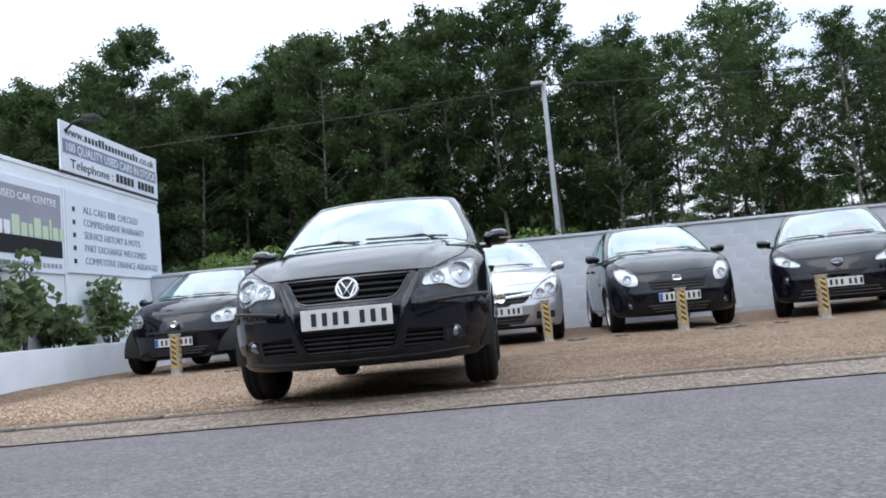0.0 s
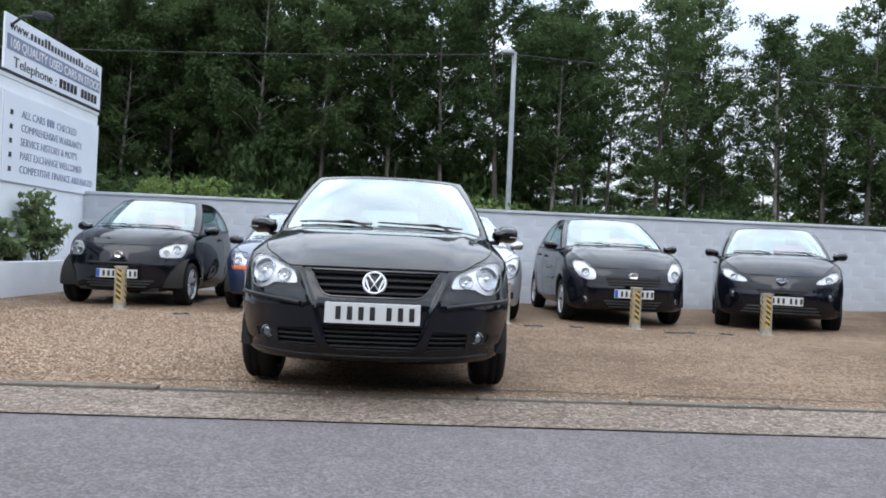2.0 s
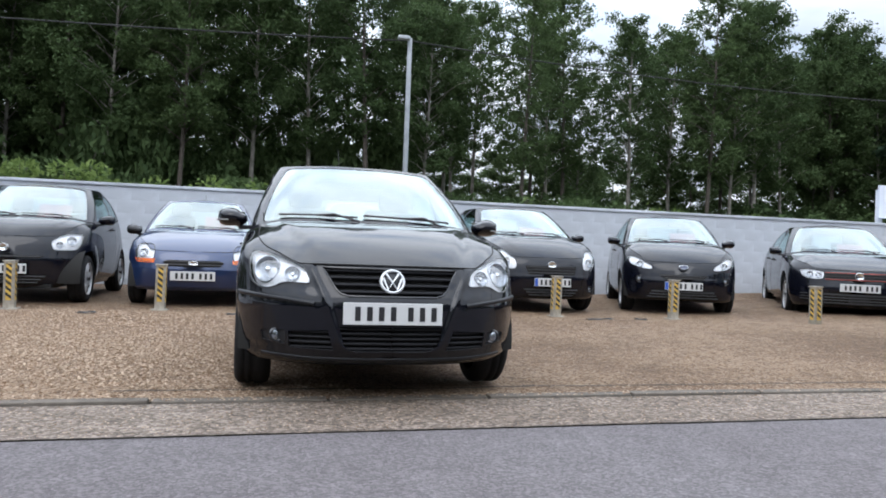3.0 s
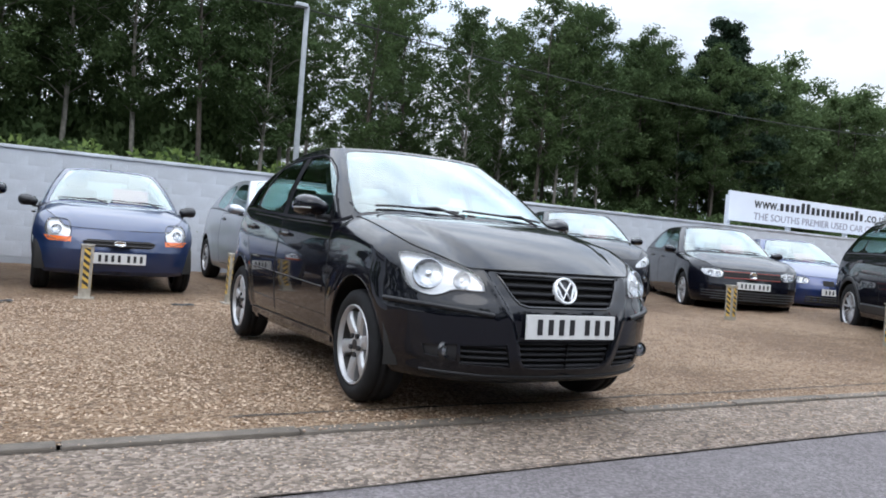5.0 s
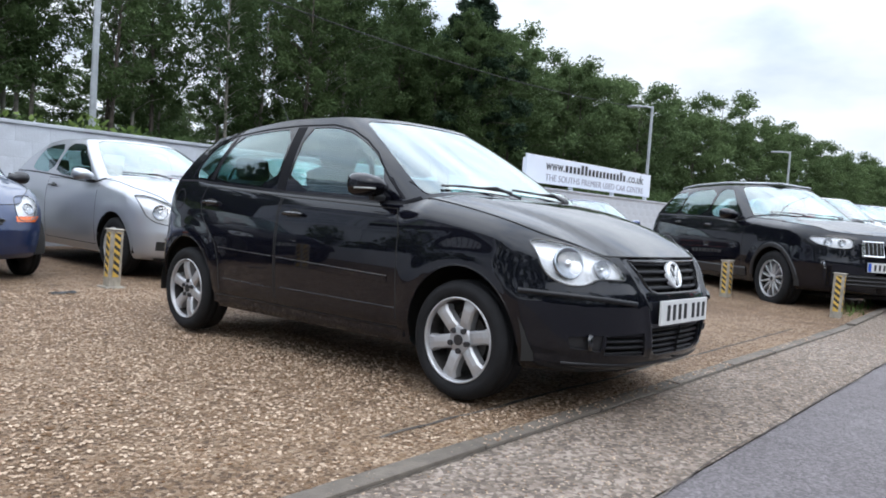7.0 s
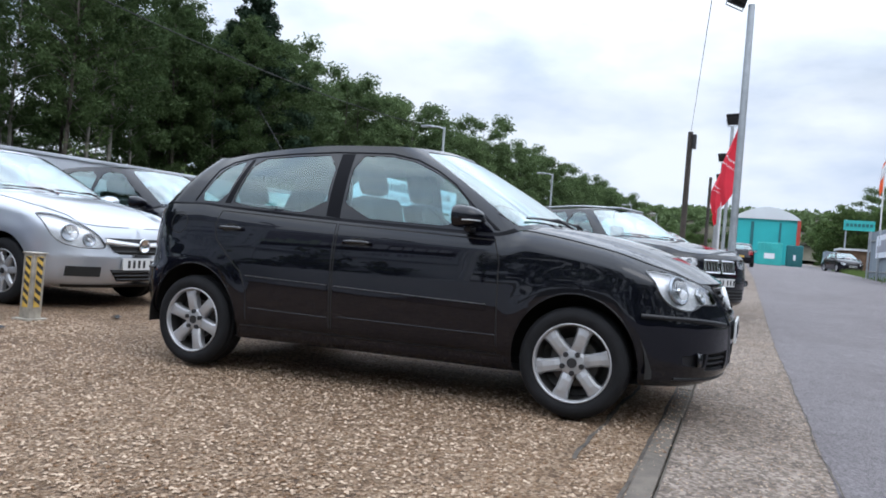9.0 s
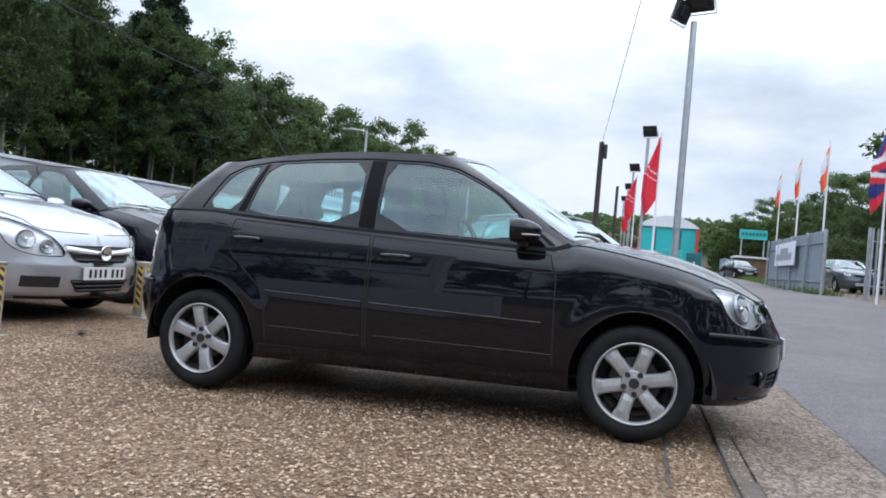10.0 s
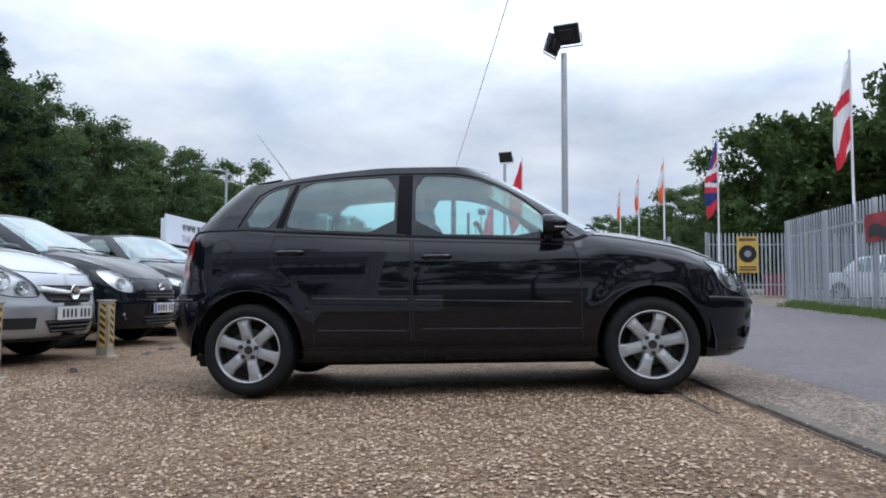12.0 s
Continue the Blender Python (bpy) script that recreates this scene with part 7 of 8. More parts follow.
def hatch(L, W, H, fo, wb, r, nose_z=0.5, bonnet=(0.74, 0.93), cowl=1.08, cowl_z=1.0, wtop=1.8, rtop=3.2, rbase=3.62, rear_z=0.98, belt=(0.78, 0.92, 0.98), sill=0.2,
          panes=None, doors=None, rail=0.56, wx=None, **kw):
    """Control curves of a car from its main sizes."""
    zs, ws = belt[1] / 0.915, W / 1.65
    b0 = bonnet[0]
    r0, r1 = min(rbase + 0.10, L - 0.16), min(rtop + 0.06, L - 0.30)
    s = dict(L=L, W=W, fo=fo, wb=wb, r=r, wx=wx or W / 2 - 0.025, cowl=cowl, wtop=wtop, rtop=rtop, arch=kw.get("arch", 0.045) + 0.03, corner=2.7, roll=0.075, w0=W / 2 * 0.918, w1=rail + 0.015,
             f0=cowl - 0.03, f1=wtop - 0.03, r0=r0, r1=r1, lamp_back=0.36, bonnet_crown=0.014, dome=0.006)
    s["wz"] = [(z * zs, x * ws) for z, x in ((0.15, 0.735), (0.205, 0.757), (0.25, 0.780), (0.30, 0.793), (0.40, 0.810), (0.55, 0.822), (0.66, 0.823), (0.78, 0.814), (0.88, 0.798), (0.95, 0.783), (1.2, 0.755))]
    s["yn"] = [(sill - 0.06, 0.20), (sill - 0.01, 0.12), (sill + 0.02, 0.06), (sill + 0.07, 0.03), (nose_z - 0.10, 0.006), (nose_z, 0.0), (nose_z + 0.06, 0.014), (b0 - 0.06, 0.065), (b0, 0.105), (b0 + 0.07, 0.18), (b0 + 0.22, 0.28)]
    s["yt"] = [(sill - 0.05, L - 0.26), (sill + 0.06, L - 0.14), (sill + 0.14, L - 0.06), (0.45 * zs, L - 0.01), (0.55 * zs, L), (0.63 * zs, L - 0.03), (0.78 * zs, L - 0.08), (0.95 * zs, L - 0.14), (1.2 * zs, L - 0.25)]
    s["df"] = [(0.15, 0.44), (0.5, 0.56), (b0 - 0.1, 0.52), (b0 + 0.05, 0.46), (b0 + 0.25, 0.40)]
    s["dr"] = [(0.15, 0.40), (0.5, 0.44), (1.05, 0.36)]
    zc = cowl_z - 0.045
    s["shoulder"] = [(0.0, b0), (0.10, b0), (0.20, b0 + 0.012), (0.36, b0 + (zc - b0) * 0.42), (cowl * 0.62, b0 + (zc - b0) * 0.75), (cowl + 0.07, zc), (cowl + 0.24, belt[1] - 0.005), (wtop + 0.3, (belt[1] + belt[2]) / 2),
                     (max(rtop, wtop + 0.5), belt[2]), (L - 0.35, belt[2] + 0.004), (L - 0.08, belt[2] - 0.03)]
    s["base"] = [(cowl - 0.06, cowl_z + 0.005), (cowl, cowl_z), (cowl + 0.09, cowl_z - 0.035), (cowl + 0.24, belt[1]), (wtop + 0.3, (belt[1] + belt[2]) / 2 + 0.003), (max(rtop, wtop + 0.5), belt[2] + 0.003), (L - 0.35, belt[2] + 0.007), (L - 0.08, belt[2] - 0.027)]
    s["bottom"] = [(0.0, sill), (0.4, sill + 0.005), (1.2, sill + 0.01), (L - 1.0, sill + 0.006), (L - 0.35, sill + 0.04), (L, sill + 0.07)]
    s["barrel"] = [(0.0, 0.965), (0.35, 0.978), (0.8, 0.992), (L * 0.42, 1.0), (L * 0.62, 1.0), (L - 0.7, 0.985), (L - 0.3, 0.955), (L, 0.93)]
    s["arches"] = [(y, r + kw.get("arch", 0.045) + 0.002, r + kw.get("arch", 0.045) + 0.014, kw.get("flare", 0.008)) for y in (fo, fo + wb)]
    s["roof_edge"] = [(wtop - 0.05, H - 0.022), (wtop + 0.10, H - 0.050), (wtop + 0.4, H - 0.042), ((wtop + rtop) / 2 + 0.1, H - 0.048), (rtop - 0.1, H - 0.085), (r1 + 0.02, H - 0.10)]
    s["roof_mid"] = [(wtop - 0.05, H - 0.022), (wtop + 0.2, H - 0.005), ((wtop + rtop) / 2, H), (rtop - 0.1, H - 0.045), (r1 + 0.02, H - 0.098)]
    dz = cowl_z - b0
    s["bonnet_mid"] = [(0.0, b0), (0.08, b0 + dz * 0.17), (0.2, b0 + dz * 0.37), (0.4, b0 + dz * 0.62), (0.65, b0 + dz * 0.84), (0.85, b0 + dz * 0.95), (1.0, cowl_z)]
    s["bot"], s["belt"], s["top"] = [(0, sill)] * 3, [(0, belt[0]), (cowl, belt[1] - 0.02), (cowl + 0.3, belt[1]), (L, belt[2])], [(0, b0), (cowl, cowl_z), (wtop, H - 0.02), (L, H)]
    s["bonnet_z"] = b0
    s["panes"] = panes or [(cowl + 0.3, wtop + 0.45), (wtop + 0.53, rtop - 0.1)]
    s["doors"] = doors or [(cowl + 0.15, wtop + 0.5), (wtop + 0.5, fo + wb - 0.1)]
    s["mirror"] = (cowl + 0.32, belt[1] + 0.07)
    s["lean"] = kw.pop("lean", 0.42)
    for q in ("mirror", "mirror_size"):
        if q in kw:
            s[q] = kw[q]
    return s


def flank_outlines(sk, s):
    """Door and side window outlines in (y, z), from their stretches along the car."""
    doors, panes = [], []
    ya = s["fo"] + s["wb"] - s["arches"][1][1] - 0.04
    z0 = s["bottom"][0][1] + 0.09
    for y0, y1 in s["doors"]:
        zt = lambda y: sk.c_shoulder(y) - 0.022
        if y1 > ya:
            doors.append([(y0, z0), (ya, z0), (ya + 0.01, s["r"] + 0.22), (y1, s["r"] + 0.46), (y1 + 0.02, zt(y1)), (y0, zt(y0))])
        else:
            doors.append([(y0, z0), (y1, z0), (y1, zt(y1)), (y0, zt(y0))])
    for i, (y0, y1) in enumerate(s["panes"]):
        zb = lambda y: sk.c_base(y) + 0.028
        zt = lambda y: sk.c_roof_edge(y) - 0.055
        last = i == len(s["panes"]) - 1
        y1t = y1 - (s["lean"] * 0.8 * (zt(y1) - zb(y1)) if last else 0.03)
        top_back = [(y1, zb(y1)), ((y1 + y1t) / 2 + 0.02, (zb(y1) + zt(y1)) / 2), (y1t, zt(y1t))]
        if i == 0:
            front = [sk.glass(sk.SG * 1.03, v) for v in (0.86, 0.7, 0.5, 0.3)]
            front = [(max(p.y, y0), p.z) for p in front if p.y < y1t - 0.1]
            panes.append([(y0, zb(y0))] + top_back + front)
        else:
            lean0 = -0.03 if not last or len(s["panes"]) < 3 else -0.20 * s["lean"]
            panes.append([(y0, zb(y0))] + top_back + [(y0 + lean0, zt(y0))])
    return doors, panes


def price_card(car, s, x=0.22):
    """The red price card behind the windscreen."""
    bm = bmesh.new()
    y0 = s["cowl"] + 0.42
    z0 = curve(s["top"])(y0) - 0.30
    box(bm, x - 0.2, x + 0.2, -0.003, 0.003, 0, 0.22, 0.0, pose(0, y0, z0, -38, 0, 0))
    part("price_card", bm, M["redcard"], car, "red price card behind the windscreen")


def common_front(car, sh, s, lamp, bulbs, plate_z, band=False, amber=None, fogs=None, card=True, plate_x=0.0):
    doors, panes = flank_outlines(sh, s)
    outline = [(x1, z) for z, x0, x1 in lamp] + [(x0, z) for z, x0, x1 in lamp[::-1]]
    zt_ = sh.c_shoulder(s["L"] - 0.3)
    _, lamps = build_body(car, sh, sh.paint, outline, doors, panes, tail=(s["L"] - 0.30, s["bonnet_z"] - 0.02, zt_ - 0.03, 0.5))
    lamp_bowls(sh, lamps, bulbs)
    if amber:
        for sd, unit in zip((1, -1), lamps):
            bm = bmesh.new()
            face_panel(bm, sh, [(z, sd * x0, sd * x1) for z, x0, x1 in amber], 0.004, n=5)
            part("indicator", bm, M["amber"], unit, "amber indicator lens", smooth=True)
    number_plate(car, sh, plate_z, 0.52, 0.112, 0.014, band=band, x=plate_x)
    if fogs:
        fog(car, sh, *fogs)
    if card:
        price_card(car, s)
    handles(car, sh, [(y1 - 0.17, sh.c_shoulder(y1) - 0.11) for y0, y1 in s["doors"]])
    rear_end(car, sh)


def city_car(at):
    s = hatch(2.985, 1.68, 1.50, 0.53, 2.0, 0.29, nose_z=0.52, bonnet=(0.80, 0.98), cowl=0.74, cowl_z=1.03, wtop=1.45, rtop=2.62, rbase=2.84, rear_z=1.0, belt=(0.84, 0.96, 1.06), sill=0.19,
              panes=[(1.10, 1.92), (2.0, 2.5)], doors=[(0.88, 1.98)], rail=0.56, drop_ws=0.085)
    car, sh = make_car("city_car", s, M["paint_nearblack"], "small black three-door city car parked beside the white planter", at, wheel=dict(spokes=8, kind="alloy", rim_r=0.2))
    common_front(car, sh, s, [(0.64, 0.52, 0.70), (0.665, 0.495, 0.745), (0.74, 0.475, 0.77), (0.80, 0.53, 0.77), (0.845, 0.62, 0.76)], [(0.675, 0.755, 0.052), (0.565, 0.71, 0.036)], 0.42, True, card=True)
    grille(car, sh, [(0.545, -0.36, 0.36), (0.575, -0.44, 0.44)], 1, lift=0.004)
    grille(car, sh, [(0.24, -0.34, 0.34), (0.345, -0.46, 0.46)], 3, lift=0.004, name="lower_grille")
    badge(car, sh, 0.665, 0.060, 0.022, 0.72)
    return car


def old_city_car(at):
    s = hatch(3.62, 1.639, 1.40, 0.64, 2.446, 0.275, nose_z=0.44, bonnet=(0.68, 0.88), cowl=0.98, cowl_z=0.95, wtop=1.62, rtop=2.75, rbase=3.25, rear_z=0.92, belt=(0.72, 0.86, 0.93), sill=0.2,
              panes=[(1.25, 2.08), (2.15, 2.72)], doors=[(1.05, 2.14)], rail=0.50, drop_ws=0.085, bowf=0.30)
    car, sh = make_car("compact_car", s, M["paint_blue"], "metallic blue rounded three-door compact car with amber indicators", at, wheel=dict(spokes=5, rim_r=0.18, width=0.165), mirror_mat=M["plastic"])
    common_front(car, sh, s, [(0.545, 0.50, 0.60), (0.58, 0.47, 0.675), (0.65, 0.46, 0.70), (0.72, 0.47, 0.69), (0.765, 0.50, 0.66)], [(0.60, 0.655, 0.05)], 0.385, False,
                 amber=[(0.535, 0.46, 0.66), (0.585, 0.455, 0.71)])
    grille(car, sh, [(0.50, -0.30, 0.30), (0.545, -0.36, 0.36), (0.575, -0.30, 0.30)], 2, lift=0.006)
    badge(car, sh, 0.54, 0.062, 0.018, 0.45)
    bm = bmesh.new()
    face_panel(bm, sh, [(0.25, -0.68, 0.68), (0.36, -0.70, 0.70), (0.46, -0.70, 0.70)], 0.008, n=16)
    part("front_bumper", bm, M["paint_blue"], car, smooth=True)
    bm = bmesh.new()
    tube(bm, [(0.0, 1.75, 1.37), (0.0, 1.80, 1.46)], 0.004, 6)
    part("aerial", bm, M["plastic"], car)
    return car


def silver_hatch(at):
    s = hatch(3.999, 1.713, 1.488, 0.83, 2.511, 0.30, nose_z=0.47, bonnet=(0.76, 0.97), cowl=1.12, cowl_z=1.03, wtop=1.95, rtop=3.25, rbase=3.72, rear_z=0.98, belt=(0.80, 0.94, 1.03), sill=0.2,
              panes=[(1.48, 2.42), (2.50, 3.15)], doors=[(1.22, 2.48)], rail=0.55, drop_ws=0.085, mirror=(1.42, 1.02), bowf=0.27)
    car, sh = make_car("silver_hatchback", s, M["paint_silver"], "metallic silver three-door hatchback with clear swept-back headlamps", at, wheel=dict(spokes=7, rim_r=0.195))
    common_front(car, sh, s, [(0.560, 0.42, 0.60), (0.585, 0.395, 0.70), (0.64, 0.42, 0.755), (0.70, 0.47, 0.775), (0.76, 0.54, 0.785), (0.81, 0.63, 0.79), (0.845, 0.71, 0.79)], [(0.655, 0.69, 0.070), (0.525, 0.635, 0.055)], 0.425)
    grille(car, sh, [(0.515, -0.27, 0.27), (0.55, -0.34, 0.34), (0.66, -0.40, 0.40)], 3, lift=0.006)
    bm = bmesh.new()
    tube(bm, [(x, sh.nose_y(x, 0.628) - 0.010, 0.628 - 0.035 * (1 - abs(x) / 0.40)) for x in np.linspace(-0.40, 0.40, 15)], 0.024, 8)
    part("grille_bar", bm, M["badge_metal"], car, "broad bright bar across the grille")
    badge(car, sh, 0.60, 0.068, 0.034)
    grille(car, sh, [(0.262, -0.27, 0.27), (0.37, -0.36, 0.36)], 3, lift=0.006, name="lower_grille")
    for sd in (-1, 1):
        a, b = sorted((sd * 0.44, sd * 0.69))
        grille(car, sh, [(0.305, a, b), (0.395, a, b)], 0, lift=0.006, name="side_vent")
    bm = bmesh.new()
    face_panel(bm, sh, [(0.200, -0.66, 0.66), (0.228, -0.69, 0.69)], 0.008, n=14)
    part("bumper_lip", bm, M["plastic"], car, smooth=True)
    return car


def round_hatch(at):
    s = hatch(3.785, 1.695, 1.53, 0.77, 2.46, 0.295, nose_z=0.48, bonnet=(0.76, 0.99), cowl=0.98, cowl_z=1.06, wtop=1.80, rtop=3.1, rbase=3.55, rear_z=1.0, belt=(0.82, 0.97, 1.04), sill=0.2,
              panes=[(1.38, 2.22), (2.30, 3.0)], doors=[(1.14, 2.26), (2.26, 2.95)], rail=0.56, drop_ws=0.085, mirror=(1.30, 1.06), bowf=0.26)
    car, sh = make_car("round_hatchback", s, M["paint_nearblack"], "black five-door hatchback with tall rounded cabin", at, wheel=dict(spokes=9, rim_r=0.195))
    common_front(car, sh, s, [(0.60, 0.50, 0.60), (0.64, 0.48, 0.68), (0.71, 0.48, 0.735), (0.79, 0.53, 0.755), (0.86, 0.60, 0.74)], [(0.61, 0.70, 0.055)], 0.43, True, fogs=(0.60, 0.345, 0.034))
    grille(car, sh, [(0.535, -0.33, 0.33), (0.65, -0.37, 0.37)], 3, lift=0.005)
    badge(car, sh, 0.665, 0.064, 0.014, 0.72)
    grille(car, sh, [(0.235, -0.30, 0.30), (0.345, -0.40, 0.40)], 3, lift=0.005, name="lower_grille")
    return car


def black_compact(at):
    s = hatch(3.62, 1.658, 1.505, 0.74, 2.30, 0.285, nose_z=0.48, bonnet=(0.76, 0.98), cowl=0.98, cowl_z=1.05, wtop=1.72, rtop=2.85, rbase=3.35, rear_z=1.0, belt=(0.84, 0.96, 1.06), sill=0.2,
              panes=[(1.34, 2.18), (2.26, 2.85)], doors=[(1.1, 2.22)], rail=0.55, drop_ws=0.085, mirror=(1.28, 1.06), bowf=0.26)
    car, sh = make_car("black_compact_car", s, M["paint_nearblack"], "black three-door compact car with wide slanted headlamps", at, wheel=dict(spokes=8, rim_r=0.19))
    common_front(car, sh, s, [(0.655, 0.43, 0.50), (0.675, 0.42, 0.62), (0.72, 0.45, 0.715), (0.77, 0.55, 0.745), (0.83, 0.65, 0.74)], [(0.60, 0.715, 0.05)], 0.425, True, fogs=(0.60, 0.50, 0.042))
    grille(car, sh, [(0.52, -0.26, 0.26), (0.58, -0.34, 0.34)], 2, lift=0.005)
    badge_disc(car, sh, 0.695, 0.062, 0.016, 0.42)
    badge(car, sh, 0.695, 0.07, 0.012, 0.42)
    grille(car, sh, [(0.24, -0.50, 0.50), (0.36, -0.42, 0.42)], 3, lift=0.005, name="lower_grille")
    return car


def sports_hatch(at):
    s = hatch(4.213, 1.779, 1.469, 0.88, 2.578, 0.315, nose_z=0.47, bonnet=(0.74, 0.93), cowl=1.22, cowl_z=0.99, wtop=2.0, rtop=3.45, rbase=3.95, rear_z=0.98, belt=(0.80, 0.93, 0.99), sill=0.19,
              panes=[(1.58, 2.40), (2.48, 3.35)], doors=[(1.32, 2.44), (2.44, 3.2)], rail=0.57, drop_ws=0.08, mirror=(1.52, 1.0), bowf=0.24)
    car, sh = make_car("sports_hatchback", s, M["paint_nearblack"], "black sports hatchback with red-striped dark grille", at, wheel=dict(spokes=10, rim_r=0.215))
    common_front(car, sh, s, [(0.595, 0.50, 0.60), (0.62, 0.46, 0.70), (0.67, 0.45, 0.745), (0.715, 0.46, 0.755), (0.735, 0.55, 0.74)], [(0.63, 0.66, 0.045), (0.52, 0.655, 0.04)], 0.485)
    grille(car, sh, [(0.59, -0.44, 0.44), (0.70, -0.44, 0.44)], 3, lift=0.005)
    bm = bmesh.new()
    for z in (0.60, 0.695):
        tube(bm, [(x, sh.nose_y(x, z) - 0.012, z) for x in np.linspace(-0.44, 0.44, 11)], 0.005, 6)
    part("red_trim_line", bm, M["brickred"], car, "thin red grille trim")
    badge(car, sh, 0.65, 0.062, 0.02)
    grille(car, sh, [(0.24, -0.62, 0.62), (0.40, -0.56, 0.56)], 4, lift=0.005, name="lower_grille")
    for sd in (-1, 1):
        bm = bmesh.new()
        for k in range(3):
            z = 0.30 + 0.04 * k
            tube(bm, [(sd * x, sh.nose_y(sd * x, z) - 0.01, z) for x in (0.58, 0.66, 0.74)], 0.006, 6)
        part("fog_blade", bm, M["plastic"], car)
    return car


def blue_saloon(at):
    s = hatch(4.35, 1.75, 1.40, 0.80, 2.66, 0.31, nose_z=0.46, bonnet=(0.70, 0.90), cowl=1.35, cowl_z=0.95, wtop=2.05, rtop=3.1, rbase=3.75, rear_z=0.93, belt=(0.76, 0.88, 0.93), sill=0.19,
              panes=[(1.7, 2.5), (2.56, 3.1)], doors=[(1.45, 2.52)], rail=0.52, drop_ws=0.08, mirror=(1.62, 0.95))
    car, sh = make_car("blue_coupe", s, M["paint_darkblue"], "metallic blue low coupe with twin chrome-edged grilles", at, wheel=dict(spokes=5, rim_r=0.215))
    common_front(car, sh, s, [(0.57, 0.50, 0.60), (0.60, 0.45, 0.70), (0.645, 0.44, 0.74), (0.69, 0.48, 0.74)], [(0.63, 0.63, 0.045), (0.51, 0.63, 0.04)], 0.44)
    for sd in (-1, 1):
        a, b = sorted((sd * 0.03, sd * 0.22))
        grille(car, sh, [(0.55, a, b), (0.64, a, b)], 0, lift=0.006, name="kidney_grille")
    grille(car, sh, [(0.24, -0.5, 0.5), (0.36, -0.5, 0.5)], 3, lift=0.005, name="lower_grille")
    return car


def suv_spec():
    return hatch(4.65, 1.88, 1.66, 0.85, 2.81, 0.36, nose_z=0.62, bonnet=(0.98, 1.10), cowl=1.42, cowl_z=1.18, wtop=2.15, rtop=4.0, rbase=4.42, rear_z=1.12, belt=(0.98, 1.08, 1.16), sill=0.27,
                 panes=[(1.80, 2.55), (2.64, 3.45), (3.53, 4.05)], doors=[(1.52, 2.60), (2.60, 3.52)], rail=0.62, drop_ws=0.08, mirror=(1.80, 1.17), mirror_size=1.15, arch=0.05, wx=0.92, bowf=0.24)


def suv(at):
    s = suv_spec()
    car, sh = make_car("suv", s, M["paint_black"], "glossy black sport utility vehicle with silver roof rails", at, wheel=dict(spokes=12, kind="thin", rim_r=0.235, width=0.235))
    common_front(car, sh, s, [(0.80, 0.46, 0.60), (0.83, 0.40, 0.74), (0.87, 0.39, 0.80), (0.91, 0.40, 0.82), (0.93, 0.44, 0.80)], [(0.66, 0.87, 0.045), (0.52, 0.87, 0.04)], 0.60, True, fogs=(0.70, 0.60, 0.04))
    for sd in (-1, 1):
        a, b = sorted((sd * 0.03, sd * 0.30))
        grille(car, sh, [(0.73, a, b), (0.90, a, b)], 0, lift=0.006, name="kidney_grille")
        bm = bmesh.new()
        tube(bm, [(x, sh.nose_y(x, z) - 0.012, z) for x, z in ((a, 0.73), (b, 0.73), (b, 0.90), (a, 0.90), (a, 0.73))], 0.011, 6)
        for k in range(5):
            x = a + (b - a) * (k + 0.5) / 5
            tube(bm, [(x, sh.nose_y(x, z) - 0.008, z) for z in (0.735, 0.895)], 0.006, 6)
        part("kidney_surround", bm, M["chrome"], car, "chrome grille surround")
        bm = bmesh.new()
        pts = []
        for y in np.linspace(2.1, 4.1, 14):
            p = sh.rail(y)
            pts.append((sd * (p.x - 0.03), p.y, p.z + 0.04))
        tube(bm, pts, 0.018, 8)
        part("roof_rail", bm, M["galv"], car, "silver roof rail", smooth=True)
        for yc in (s["fo"], s["fo"] + s["wb"]):
            bm = bmesh.new()
            rr = s["r"] + 0.05
            pth = [(yc + (rr + 0.02) * math.cos(a), s["r"] + (rr + 0.02) * math.sin(a)) for a in np.linspace(0.05, math.pi - 0.05, 20)]
            strip(bm, sh, pth, 0.06, 0.012, sd)
            part("arch_moulding", bm, M["plastic"], car)
        bm = bmesh.new()
        strip(bm, sh, [(y, 0.40) for y in np.linspace(1.4, 3.2, 14)], 0.13, 0.012, sd)
        part("sill_cladding", bm, M["plastic"], car)
    grille(car, sh, [(0.36, -0.62, 0.62), (0.50, -0.56, 0.56)], 3, lift=0.006, name="lower_grille")
    return car


def plain_car(name, s, paint, label, at, group, front=True):
    car, sh = make_car(name, s, paint, label, at, group=group)
    b = s["bonnet_z"]
    common_front(car, sh, s, [(b - 0.17, 0.52, 0.62), (b - 0.13, 0.46, 0.70), (b - 0.07, 0.46, 0.76), (b - 0.02, 0.52, 0.76)], [(0.61, b - 0.09, 0.05)], 0.46, card=front)
    grille(car, sh, [(b - 0.18, -0.34, 0.34), (b - 0.08, -0.38, 0.38)], 3, lift=0.005)
    grille(car, sh, [(0.25, -0.5, 0.5), (0.36, -0.5, 0.5)], 3, lift=0.005, name="lower_grille")
    return car


